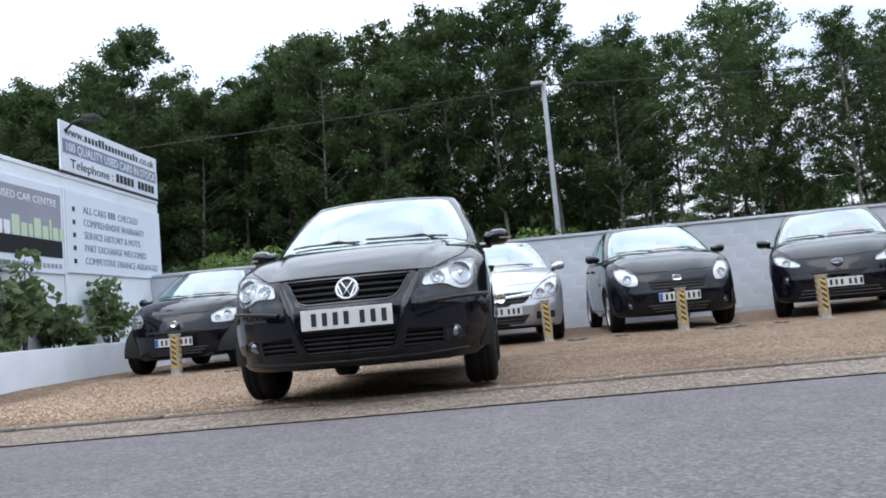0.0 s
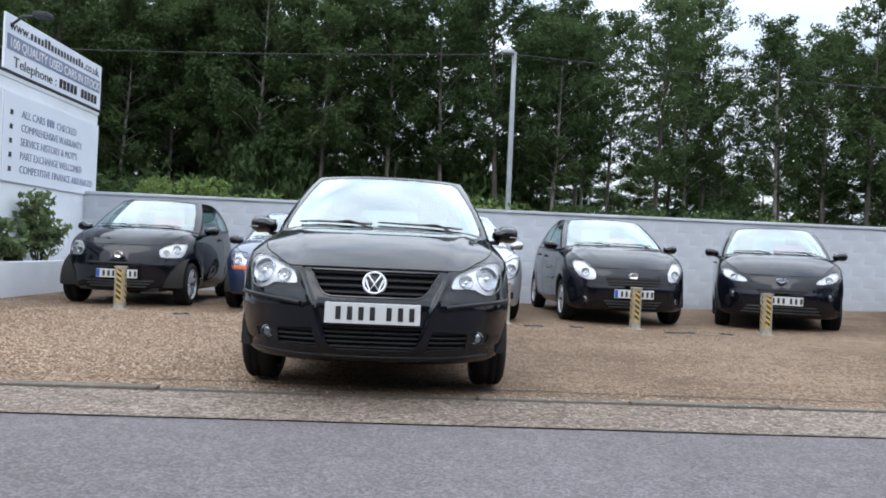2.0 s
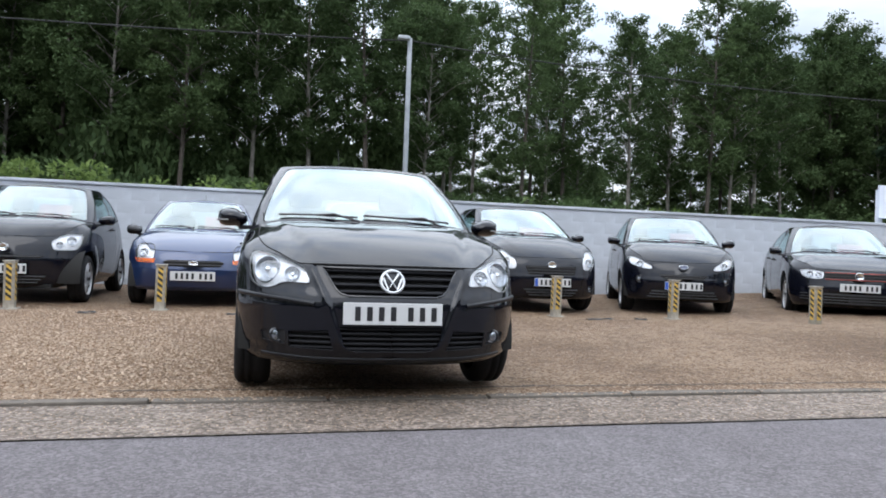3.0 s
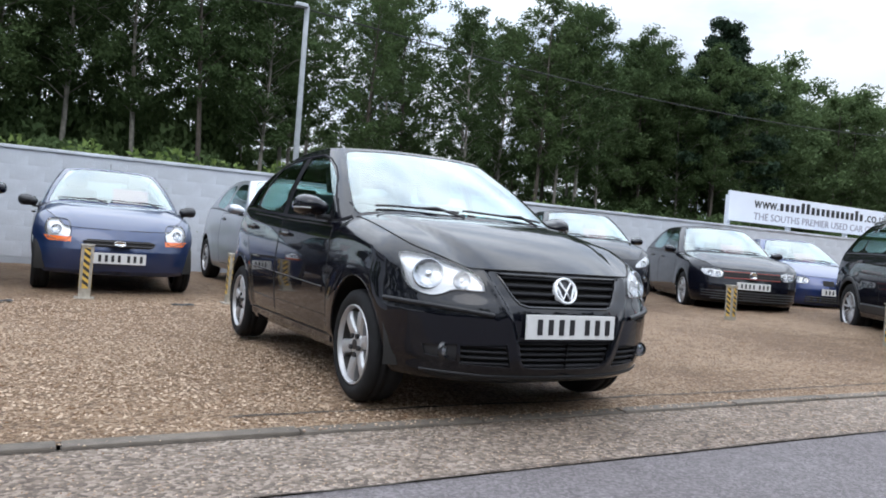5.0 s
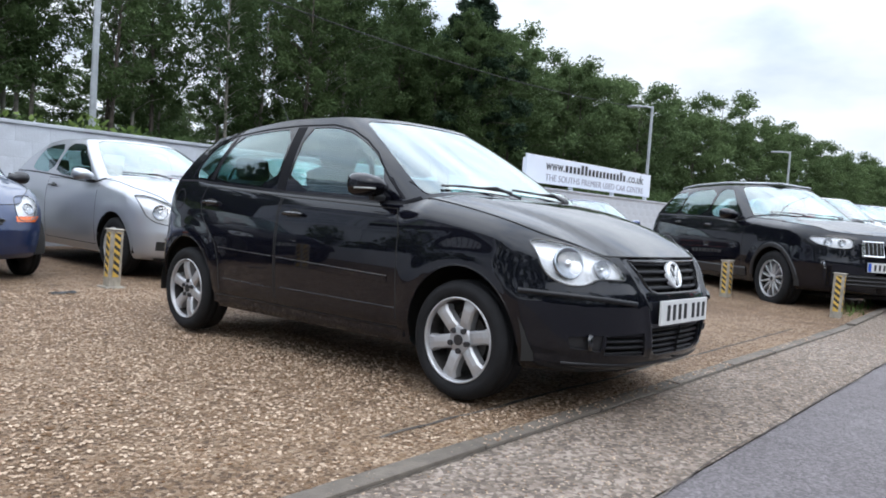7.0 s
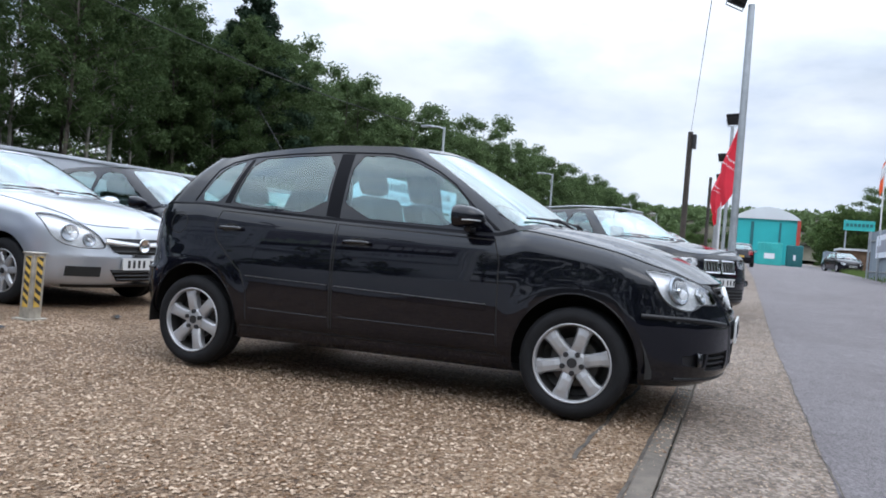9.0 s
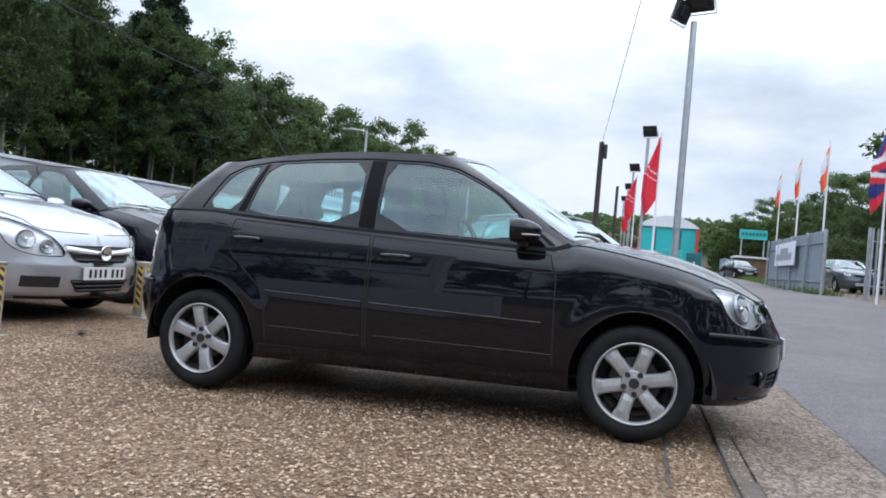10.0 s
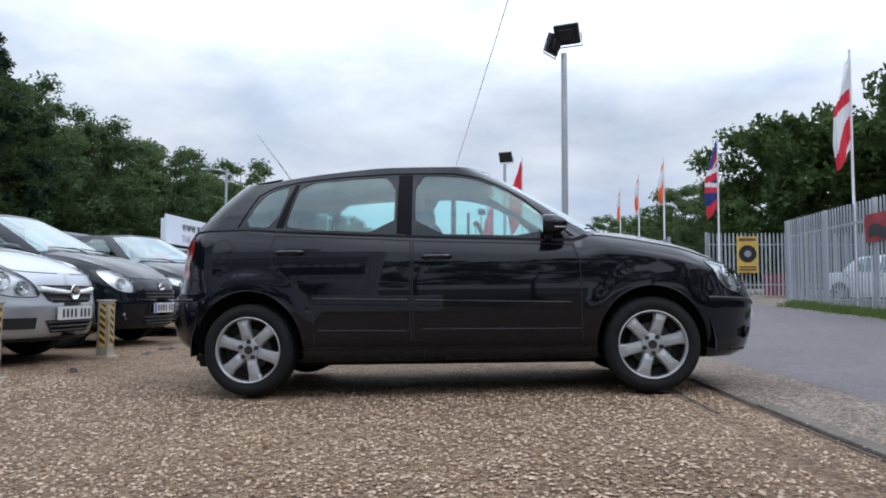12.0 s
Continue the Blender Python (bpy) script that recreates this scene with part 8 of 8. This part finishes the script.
POLO = pose(-0.748, 4.08, 0.032, -1.3, 0, 0.6)
polo(POLO)
city_car(pose(-4.40, 9.72, 0, 0, 0, 0))
old_city_car(pose(-2.30, 9.70, 0, 0, 0, 1))
silver_hatch(pose(0.06, 9.42, 0, 0, 0, 2))
round_hatch(pose(2.34, 9.70, 0, 0, 0, 0))
black_compact(pose(4.34, 9.74, 0, 0, 0, -21))
sports_hatch(pose(6.85, 9.25, 0, 0, 0, -30))
blue_saloon(pose(9.3, 9.5, 0, 0, 0, -30))
suv(pose(5.82, 4.52, 0.0, -0.6, 0, -37.6))

ROW_GROUP = "cars parked in a row along the road"
ROW_SPEC = hatch(4.2, 1.77, 1.48, 0.86, 2.6, 0.31)
row_a = plain_car("row_hatchback", ROW_SPEC, M["paint_silver"], "silver hatchback parked in the roadside row", pose(10.0, 5.5, rise(11), 0, 0, -30), ROW_GROUP)
row_b = plain_car("row_hatchback", hatch(4.3, 1.78, 1.52, 0.88, 2.65, 0.31, cowl=1.2), M["paint_white"], "white hatchback parked in the roadside row", pose(12.8, 5.6, rise(14), 0, 0, -30), ROW_GROUP)
row_c = plain_car("row_hatchback", hatch(4.0, 1.72, 1.46, 0.82, 2.5, 0.30), M["paint_nearblack"], "dark hatchback parked in the roadside row", pose(15.6, 5.8, rise(17), 0, 0, -30), ROW_GROUP)
for k, (src, x) in enumerate(((row_a, 18.8), (row_b, 21.3), (row_a, 23.8), (row_c, 26.4), (row_b, 29.0), (row_a, 31.8), (row_c, 34.6))):
    copy_thing(src, pose(x, 6.0 + 0.05 * (x - 18), rise(x + 1), 0, 0, -30))
plain_car("road_hatchback", hatch(4.0, 1.70, 1.44, 0.8, 2.5, 0.30), M["paint_nearblack"], "black hatchback standing at the roadside with its tail to us", pose(46.5, 5.6, rise(46.5), 0, 0, 92), "", False)
YARD_GROUP = "cars behind the palisade fence"
plain_car("yard_suv", suv_spec(), M["paint_grey"], "dark grey crossover parked inside the fenced yard", pose(33.2, -4.3, rise(33.5), 0, 0, -85), YARD_GROUP)
copy_thing(row_c, pose(38.5, -6.0, rise(39), 0, 0, -85))
yard_b = copy_thing(row_b, pose(15.2, -7.1, rise(15.5), 0, 0, -62))
for o in (yard_b,):
    tagged(o, "white car parked behind the palisade fence", "car", YARD_GROUP)
copy_thing(row_a, pose(60.0, -2.3, rise(60), 0, 0, -70))
copy_thing(row_c, pose(54.5, -1.7, rise(54.5), 0, 0, -75))


# ---- trees and plants ----
def leaves_mesh(name, clumps, size, seed, material, tri=False):
    """Many small bent leaf blades round clump centres: (centre, radius, count)."""
    r = np.random.default_rng(seed)
    vs, fs = [], []
    for c, rad, n in clumps:
        d = r.normal(size=(n, 3))
        d /= np.linalg.norm(d, axis=1)[:, None]
        rr = rad * r.uniform(0.35, 1.0, n) ** 0.6
        if tri:
            rr = rad * 1.45 * np.minimum(np.abs(r.normal(size=n)), 1.45) ** 0.8 * 0.6
        p = np.array(c) + d * rr[:, None] * np.array([1, 1, 0.75])
        a = r.normal(size=(n, 3))
        a /= np.linalg.norm(a, axis=1)[:, None]
        b = np.cross(a, r.normal(size=(n, 3)))
        b /= np.linalg.norm(b, axis=1)[:, None]
        s = size * r.uniform(0.6, 1.25, n)
        nrm = np.cross(a, b)
        for k in range(n):
            i0 = len(vs)
            A, B, N = a[k] * s[k], b[k] * s[k] * 0.55, nrm[k] * s[k] * 0.18
            q = p[k]
            if tri:
                vs += [tuple(q - A), tuple(q + A + B), tuple(q + A * 0.6 - B)]
                fs.append((i0, i0 + 1, i0 + 2))
                continue
            vs += [tuple(q - A), tuple(q + B + N), tuple(q + A), tuple(q - B + N)]
            fs += [(i0, i0 + 1, i0 + 2), (i0, i0 + 2, i0 + 3)]
    me = bpy.data.meshes.new(name)
    me.from_pydata(vs, [], fs)
    me.materials.append(material)
    return me


def tree(name, label, seed, h, spread, kind, at, group, leaf="leaf", n_leaf=15500, size=0.107):
    r = np.random.default_rng(seed)
    t = thing(name, label, "tree", group, m=at)
    bm = bmesh.new()
    lean = r.uniform(-0.4, 0.4, 2)
    bend = r.uniform(-0.25, 0.25, 2)
    def axis(u):
        return Vector((lean[0] * u + bend[0] * math.sin(u * 5), lean[1] * u + bend[1] * math.cos(u * 4) - bend[1], h * u))
    tube(bm, [axis(i / 14) for i in range(15)], 0.0088 * h + 0.01, 8, 0.02)
    clumps = []
    if kind == "birch":
        nb, lo = 52, 0.34
    elif kind == "pine":
        nb, lo = 44, 0.34
    else:
        nb, lo = 36, 0.14
    for i in range(nb):
        u = lo + (0.97 - lo) * (i + r.uniform(0, 0.8)) / nb
        a = i * 2.4 + r.uniform(-0.5, 0.5)
        k = (u - lo) / (1 - lo)
        if kind == "birch":
            ln = spread * (0.35 + 0.75 * math.sin(math.pi * min(1, k * 0.9 + 0.12))) * r.uniform(0.55, 1.1)
            rise = 0.55
        elif kind == "pine":
            ln = spread * (1.1 - 0.98 * k) * r.uniform(0.65, 1.1)
            rise = 0.1
        else:
            ln = spread * (0.5 + 0.7 * math.sin(math.pi * (k * 0.85 + 0.1))) * r.uniform(0.6, 1.05)
            rise = 0.35
        p0 = axis(u)
        p1 = p0 + Vector((math.cos(a) * ln, math.sin(a) * ln, ln * rise))
        pm = p0.lerp(p1, 0.5) + Vector((0, 0, 0.12 * ln))
        tube(bm, [p0, pm, p1], 0.05 * (1.15 - u), 5, 0.012)
        for q, w in ((0.5, 0.6), (0.8, 0.85), (1.05, 1.0)):
            c = p0.lerp(p1, q) + Vector(r.normal(size=3) * 0.18)
            clumps.append((tuple(c), (0.34 + 0.17 * spread) * r.uniform(0.55, 1.2) * w * (0.55 if kind == "pine" else 0.85 if kind == "birch" else 1.0), 0))
    if kind == "birch":
        for i in range(8):
            clumps.append((tuple(axis(0.9 + 0.013 * i) + Vector(r.normal(size=3) * 0.22)), 0.45, 0))
    tot = sum(c[1] ** 2 for c in clumps)
    clumps = [(c, rad, max(6, int(n_leaf * rad ** 2 / tot))) for c, rad, _ in clumps]
    part("trunk", bm, M["birch"] if kind == "birch" and seed % 2 else M["bark"], t, smooth=True)
    cr = new("crown", leaves_mesh("crown", clumps, size, seed + 50, M[leaf], True))
    cr.parent = t
    return t


WOOD = "trees of the wood behind the wall"
protos = []
for k in range(5):
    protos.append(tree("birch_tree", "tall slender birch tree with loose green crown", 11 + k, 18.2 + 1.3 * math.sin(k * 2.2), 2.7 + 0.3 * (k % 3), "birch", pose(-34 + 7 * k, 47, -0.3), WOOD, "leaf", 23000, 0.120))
thin = []
for k in range(3):
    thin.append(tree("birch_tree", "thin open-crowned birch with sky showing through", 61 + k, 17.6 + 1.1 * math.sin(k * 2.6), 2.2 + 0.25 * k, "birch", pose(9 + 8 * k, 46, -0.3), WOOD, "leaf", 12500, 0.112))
pr = np.random.default_rng(21)
n_t = 0
for y, dx, xa, xb in ((44.0, 4.1, -46, 46), (51.5, 4.5, -52, 52)):
    x = xa
    while x < xb:
        px, py = x + pr.uniform(-1.5, 1.5), y + pr.uniform(-2.5, 2.5)
        open_wood = 9.0 < px < 27.0
        o = copy_thing(thin[n_t % 3] if open_wood else protos[n_t % 5], pose(px, py, -0.3, 0, 0, pr.uniform(0, 360)))
        sc = pr.uniform(0.86, 1.03) * (1.0 if px < -7 else 0.97 if px < 30 else 0.93) * (1.0 if y < 48 else 1.10)
        o.scale = (sc, sc, sc * pr.uniform(0.95, 1.05))
        n_t += 1
        x += dx * pr.uniform(0.75, 1.25) * 0.82
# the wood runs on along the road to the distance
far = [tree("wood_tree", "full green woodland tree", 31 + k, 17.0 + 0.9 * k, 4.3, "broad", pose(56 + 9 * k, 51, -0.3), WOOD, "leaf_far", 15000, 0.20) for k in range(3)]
x = 40.0
while x < 260:
    for y in (46, 55)[:2 if x < 110 else 1]:
        fx, fy = x + pr.uniform(-2, 2), y + pr.uniform(-2.5, 2.5)
        if math.hypot(fx - 43.0, fy - 43.5) < 5.0:
            continue
        o = copy_thing(far[n_t % 3], pose(fx, fy, -0.3, 0, 0, pr.uniform(0, 360)))
        sc = pr.uniform(0.88, 1.04) * (0.95 if x < 50 else 1.02 if x < 58 else 0.95 if x < 100 else 1.05)
        o.scale = (sc * 1.05, sc * 1.05, sc)
        n_t += 1
    x += 4.2 + 0.014 * x
x = -10.0
while x < 44:
    o = copy_thing(far[n_t % 3], pose(x + pr.uniform(-1, 1), 62 + pr.uniform(-2, 2), -0.3, 0, 0, pr.uniform(0, 360)))
    sc = pr.uniform(0.44, 0.56)
    o.scale = (sc * 1.6, sc * 1.6, sc)
    n_t += 1
    x += 3.0
x = -68.0
while x < -8:
    o = copy_thing(far[n_t % 3], pose(x + pr.uniform(-1, 1), 61 + pr.uniform(-2, 2), -0.3, 0, 0, pr.uniform(0, 360)))
    sc = pr.uniform(0.92, 1.08)
    o.scale = (sc * 1.05, sc * 1.05, sc)
    n_t += 1
    x += 5.6
tree("pine_tree", "dark tall pine standing above the wood", 77, 20.0, 5.8, "pine", pose(42.6, 42.9, -0.3), "", "leaf_pine", 34000, 0.17)

for x, y, h in ((48, -9.5, 7.6), (54, -8.6, 8.4), (60, -10.0, 9.2), (67, -9.0, 8.2), (84, -6.8, 8.6), (92, -8.5, 9.4)):
    o = copy_thing(far[n_t % 3], pose(x, y, rise(x) - 0.5, 0, 0, 47 * n_t))
    o.scale = (0.62, 0.62, h / 18.0)
    n_t += 1

# wooded hill beyond the bend
def hill(x0, x1, y0, y1, h, seed, label):
    bm = bmesh.new()
    rows = []
    for j in range(25):
        v = j / 24
        row = []
        for i in range(61):
            u = i / 60
            x, y = x0 + (x1 - x0) * v, y0 + (y1 - y0) * u
            z = h * math.sin(math.pi * min(1, v * 0.9 + 0.05)) * (0.55 + 0.45 * math.sin(math.pi * u)) + 1.6 * noise.noise((x * 0.11, y * 0.11, seed)) + 1.1 * noise.noise((x * 0.4, y * 0.4, seed))
            row.append((x, y, max(z, -0.2)))
        rows.append(row)
    grid_faces(bm, rows)
    return tagged(part("wooded_hill", bm, M["soil"], smooth=True), label, "hill", kind="structure")


hill(190, 330, -160, 140, 17, 3.0, "low wooded hill in the distance")
vs_c = []
for k in range(900):
    u, v = pr.uniform(0, 1), pr.uniform(0.05, 0.6)
    x, y = 190 + 140 * v, -160 + 300 * u
    z = 17 * math.sin(math.pi * min(1, v * 0.9 + 0.05)) * (0.55 + 0.45 * math.sin(math.pi * u))
    vs_c.append(((x, y, z + 1.2), 2.6 * pr.uniform(0.6, 1.2), 46))
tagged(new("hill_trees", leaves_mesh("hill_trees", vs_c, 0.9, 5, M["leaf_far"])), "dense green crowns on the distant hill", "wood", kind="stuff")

# broad trees behind the yard
YARD = "broad trees behind the yard"
oak = [tree("broadleaf_tree", "large dense broadleaf tree behind the yard", 91 + k, 8.9 + k, 4.0, "broad", pose(35 + 4 * k, -10.4 - 4 * k, 0.4), YARD, "leaf_oak", 18000, 0.2) for k in range(2)]
for x, y, sc in ((27, -13.8, 1.12), (31.5, -18.5, 1.15), (20, -15.5, 1.15), (13, -16.5, 1.05), (46, -12.0, 0.9), (22, -23, 1.15), (6, -16, 1.05)):
    o = copy_thing(oak[n_t % 2], pose(x, y, 0, 0, 0, pr.uniform(0, 360)))
    o.scale = (sc, sc, sc)
    n_t += 1
for x, y, sc in ((76, -3.8, 0.68), (82, -8, 0.78), (70, -9.2, 0.8), (90, -4, 0.7), (98, -12, 0.8), (60, -12.5, 0.72), (108, -4, 0.6), (104, 14, 0.5), (112, 20, 0.6), (110, 8, 0.55)):
    o = copy_thing(oak[n_t % 2], pose(x, y, 0, 0, 0, pr.uniform(0, 360)))
    o.scale = (sc, sc, sc)
    n_t += 1

# unseen trees added for dark reflections, across the road and beyond the sign wall
NEAR = "trees across the road"
x = -40.0
while x < 14:
    o = copy_thing(far[n_t % 3], pose(x, -17 + pr.uniform(-2, 2), -0.3, 0, 0, pr.uniform(0, 360)))
    o.scale = (0.76, 0.76, pr.uniform(0.52, 0.68))
    tagged(o, "", "", NEAR)
    n_t += 1
    x += 6.0
y = -12.0
while y < 30:
    o = copy_thing(far[n_t % 3], pose(-27 + pr.uniform(-2, 2), y, -0.3, 0, 0, pr.uniform(0, 360)))
    o.scale = (0.76, 0.76, pr.uniform(0.5, 0.65))
    tagged(o, "", "", NEAR)
    n_t += 1
    y += 5.2


# ---- undergrowth and shrubs ----
def shrub(name, label, at, w, h, leaf, n, size, seed, group="", d=None):
    t = thing(name, label, "shrub", group, m=at)
    r = np.random.default_rng(seed)
    bm = bmesh.new()
    clumps = []
    d = d or w
    for k in range(max(7, int(9 * w))):
        x, y = r.uniform(-w / 2, w / 2), r.uniform(-d / 2, d / 2)
        z = h * r.uniform(0.45, 1.0) * (1 - 0.5 * (2 * x / w) ** 2)
        tube(bm, [(x * 0.3, y * 0.3, 0), (x * 0.7, y * 0.7, z * 0.6), (x, y, z)], 0.014, 5, 0.004)
        for q in (0.45, 0.7, 0.95):
            clumps.append(((x * q, y * q, z * q), h * 0.17 * r.uniform(0.7, 1.2), int(n / 27)))
    part("stem", bm, M["bark"], t)
    o = new("foliage", leaves_mesh("foliage", clumps, size, seed, M[leaf], w > 3))
    o.parent = t
    return t


PG = "shrubs in the white planter"
shrub("planter_shrub", "leafy green shrub in the white planter", pose(-6.45, 10.35, 0.42), 0.7, 1.05, "leaf_shrub", 560, 0.085, 1, PG, 0.8)
shrub("planter_shrub", "tall loose leggy shrub in the white planter", pose(-6.45, 9.55, 0.42), 0.8, 1.45, "leaf_shrub", 620, 0.095, 2, PG, 1.0)
shrub("planter_shrub", "upright spiky green shrub in the white planter", pose(-6.42, 11.8, 0.42), 0.55, 1.25, "leaf_shrub", 1100, 0.065, 3, PG, 0.7)
shrub("planter_shrub", "straggling dark shrub in the white planter", pose(-6.45, 8.3, 0.42), 0.8, 1.0, "leaf_shrub", 640, 0.08, 4, PG, 1.1)
shrub("planter_shrub", "low creeping plant in the white planter", pose(-6.4, 9.0, 0.42), 0.5, 0.4, "leaf_shrub", 500, 0.06, 5, PG, 0.9)
shrub("planter_shrub", "low creeping plant in the white planter", pose(-6.4, 10.9, 0.42), 0.5, 0.4, "leaf_shrub", 500, 0.06, 6, PG, 0.9)


def buddleia(at, h, seed):
    """Arching stems with pairs of long pointed leaves."""
    t = thing("buddleia", "tall pale green buddleia with long pointed leaves above the wall", "shrub", "buddleias above the wall", m=at)
    r = np.random.default_rng(seed)
    bm, bl = bmesh.new(), bmesh.new()
    for k in range(9):
        a, hh, out = r.uniform(0, 6.28), h * r.uniform(0.72, 1.0), r.uniform(0.15, 0.5)
        pts = [Vector((math.cos(a) * out * q ** 2, math.sin(a) * out * q ** 2, hh * (q - 0.06 * q ** 4))) for q in np.linspace(0, 1, 15)]
        tube(bm, pts, 0.016, 5, 0.004)
        for i in range(6, 15):
            for turn in (0, math.pi):
                d = a + turn + (math.pi / 2 if i % 2 else 0.3) + r.uniform(-0.3, 0.3)
                way, side = Vector((math.cos(d), math.sin(d), r.uniform(0.15, 0.6))), Vector((-math.sin(d), math.cos(d), 0))
                n = r.uniform(0.17, 0.27) * (1.0 if i < 13 else 0.7)
                tip = pts[i] + way * n - Vector((0, 0, n * 0.35))
                mid = pts[i] + way * n * 0.45
                bl.faces.new([bl.verts.new(p) for p in (pts[i], mid + side * n * 0.13, tip, mid - side * n * 0.13)])
    part("stem", bm, M["bark"], t)
    part("foliage", bl, M["leaf_bright"], t)
    return t


bud = buddleia(pose(3.95, 14.95, -0.3), 2.85, 3)
for x, y, sc, yaw in ((6.6, 15.1, 0.86, 130), (-4.9, 15.0, 1.0, 60)):
    o = copy_thing(bud, pose(x, y, -0.3, 0, 0, yaw))
    o.scale = (sc, sc, sc)

UG = "undergrowth behind the wall"
ur = np.random.default_rng(8)
b1 = shrub("bramble", "tangled bright green bramble growing over the wall", pose(-4.8, 14.7, -0.3), 1.6, 2.6, "leaf_bright", 1900, 0.075, 11, UG, 0.8)
b2 = shrub("bramble", "low green undergrowth behind the wall", pose(-2.6, 14.6, -0.3), 1.7, 2.25, "leaf_bright", 1900, 0.07, 12, UG, 0.7)
for x, y, sc, w in ((-5.9, 14.9, 1.0, 0), (-3.6, 14.8, 0.98, 1), (-1.5, 14.7, 0.98, 1), (-0.4, 14.6, 0.96, 1), (0.6, 14.6, 1.0, 1), (1.6, 14.8, 0.98, 1), (7.2, 15.2, 0.9, 0), (9.5, 15.2, 0.95, 1), (12.5, 15.5, 0.9, 1), (-0.9, 15.6, 1.05, 1)):
    o = copy_thing((b1, b2)[w], pose(x, y, -0.3, 0, 0, ur.uniform(0, 360)))
    o.scale = (sc, sc, sc)
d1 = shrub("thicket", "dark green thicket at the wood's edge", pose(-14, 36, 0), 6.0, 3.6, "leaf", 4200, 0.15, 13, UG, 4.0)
x = -38.0
while x < 100:
    o = copy_thing(d1, pose(x, 35 + ur.uniform(-3, 4), -0.2, 0, 0, ur.uniform(0, 360)))
    sc = ur.uniform(0.75, 1.2)
    o.scale = (sc, sc, sc)
    if x < 40:
        o = copy_thing(d1, pose(x + 2, 46 + ur.uniform(-3, 3), -0.2, 0, 0, ur.uniform(0, 360)))
        o.scale = (1.3, 1.3, sc * (2.1 if x < 2 else 1.3))
    x += 4.4
# unseen thickets across the road, added to darken reflections on the car noses
x = -42.0
while x < 16:
    o = copy_thing(d1, pose(x, -16 + ur.uniform(-1.5, 1.5), -0.2, 0, 0, ur.uniform(0, 360)))
    o.scale = (1.0, 1.0, ur.uniform(0.9, 1.2))
    x += 3.6

# grass verge along the fences
vs, fs = [], []
gr = np.random.default_rng(4)
for n_g, (xa, ya, xb, yb), w in ((6000, (3.0, -1.85, 14.5, -1.95), 0.35), (5000, (25, -1.25, 62, -1.7), 0.7), (160, (5.2, 4.8, 9.0, 4.95), 0.15)):
    for k in range(n_g):
        u = gr.uniform()
        x, y = xa + (xb - xa) * u, ya + (yb - ya) * u + gr.normal() * w * 0.5
        a, hgt = gr.uniform(0, 6.28), gr.uniform(0.06, 0.24) * (1.6 if xa > 20 else 0.5 if ya > 0 else 1.0)
        dx, dy = math.cos(a), math.sin(a)
        i0 = len(vs)
        z0 = rise(x)
        vs += [(x - dx * 0.012, y - dy * 0.012, z0), (x + dx * 0.012, y + dy * 0.012, z0), (x + gr.normal() * 0.05, y + gr.normal() * 0.05, z0 + hgt)]
        fs.append((i0, i0 + 1, i0 + 2))
me = bpy.data.meshes.new("grass")
me.from_pydata(vs, [], fs)
me.materials.append(M["grass"])
tagged(new("grass", me), "rough green grass along the fence foot", "grass", kind="stuff")
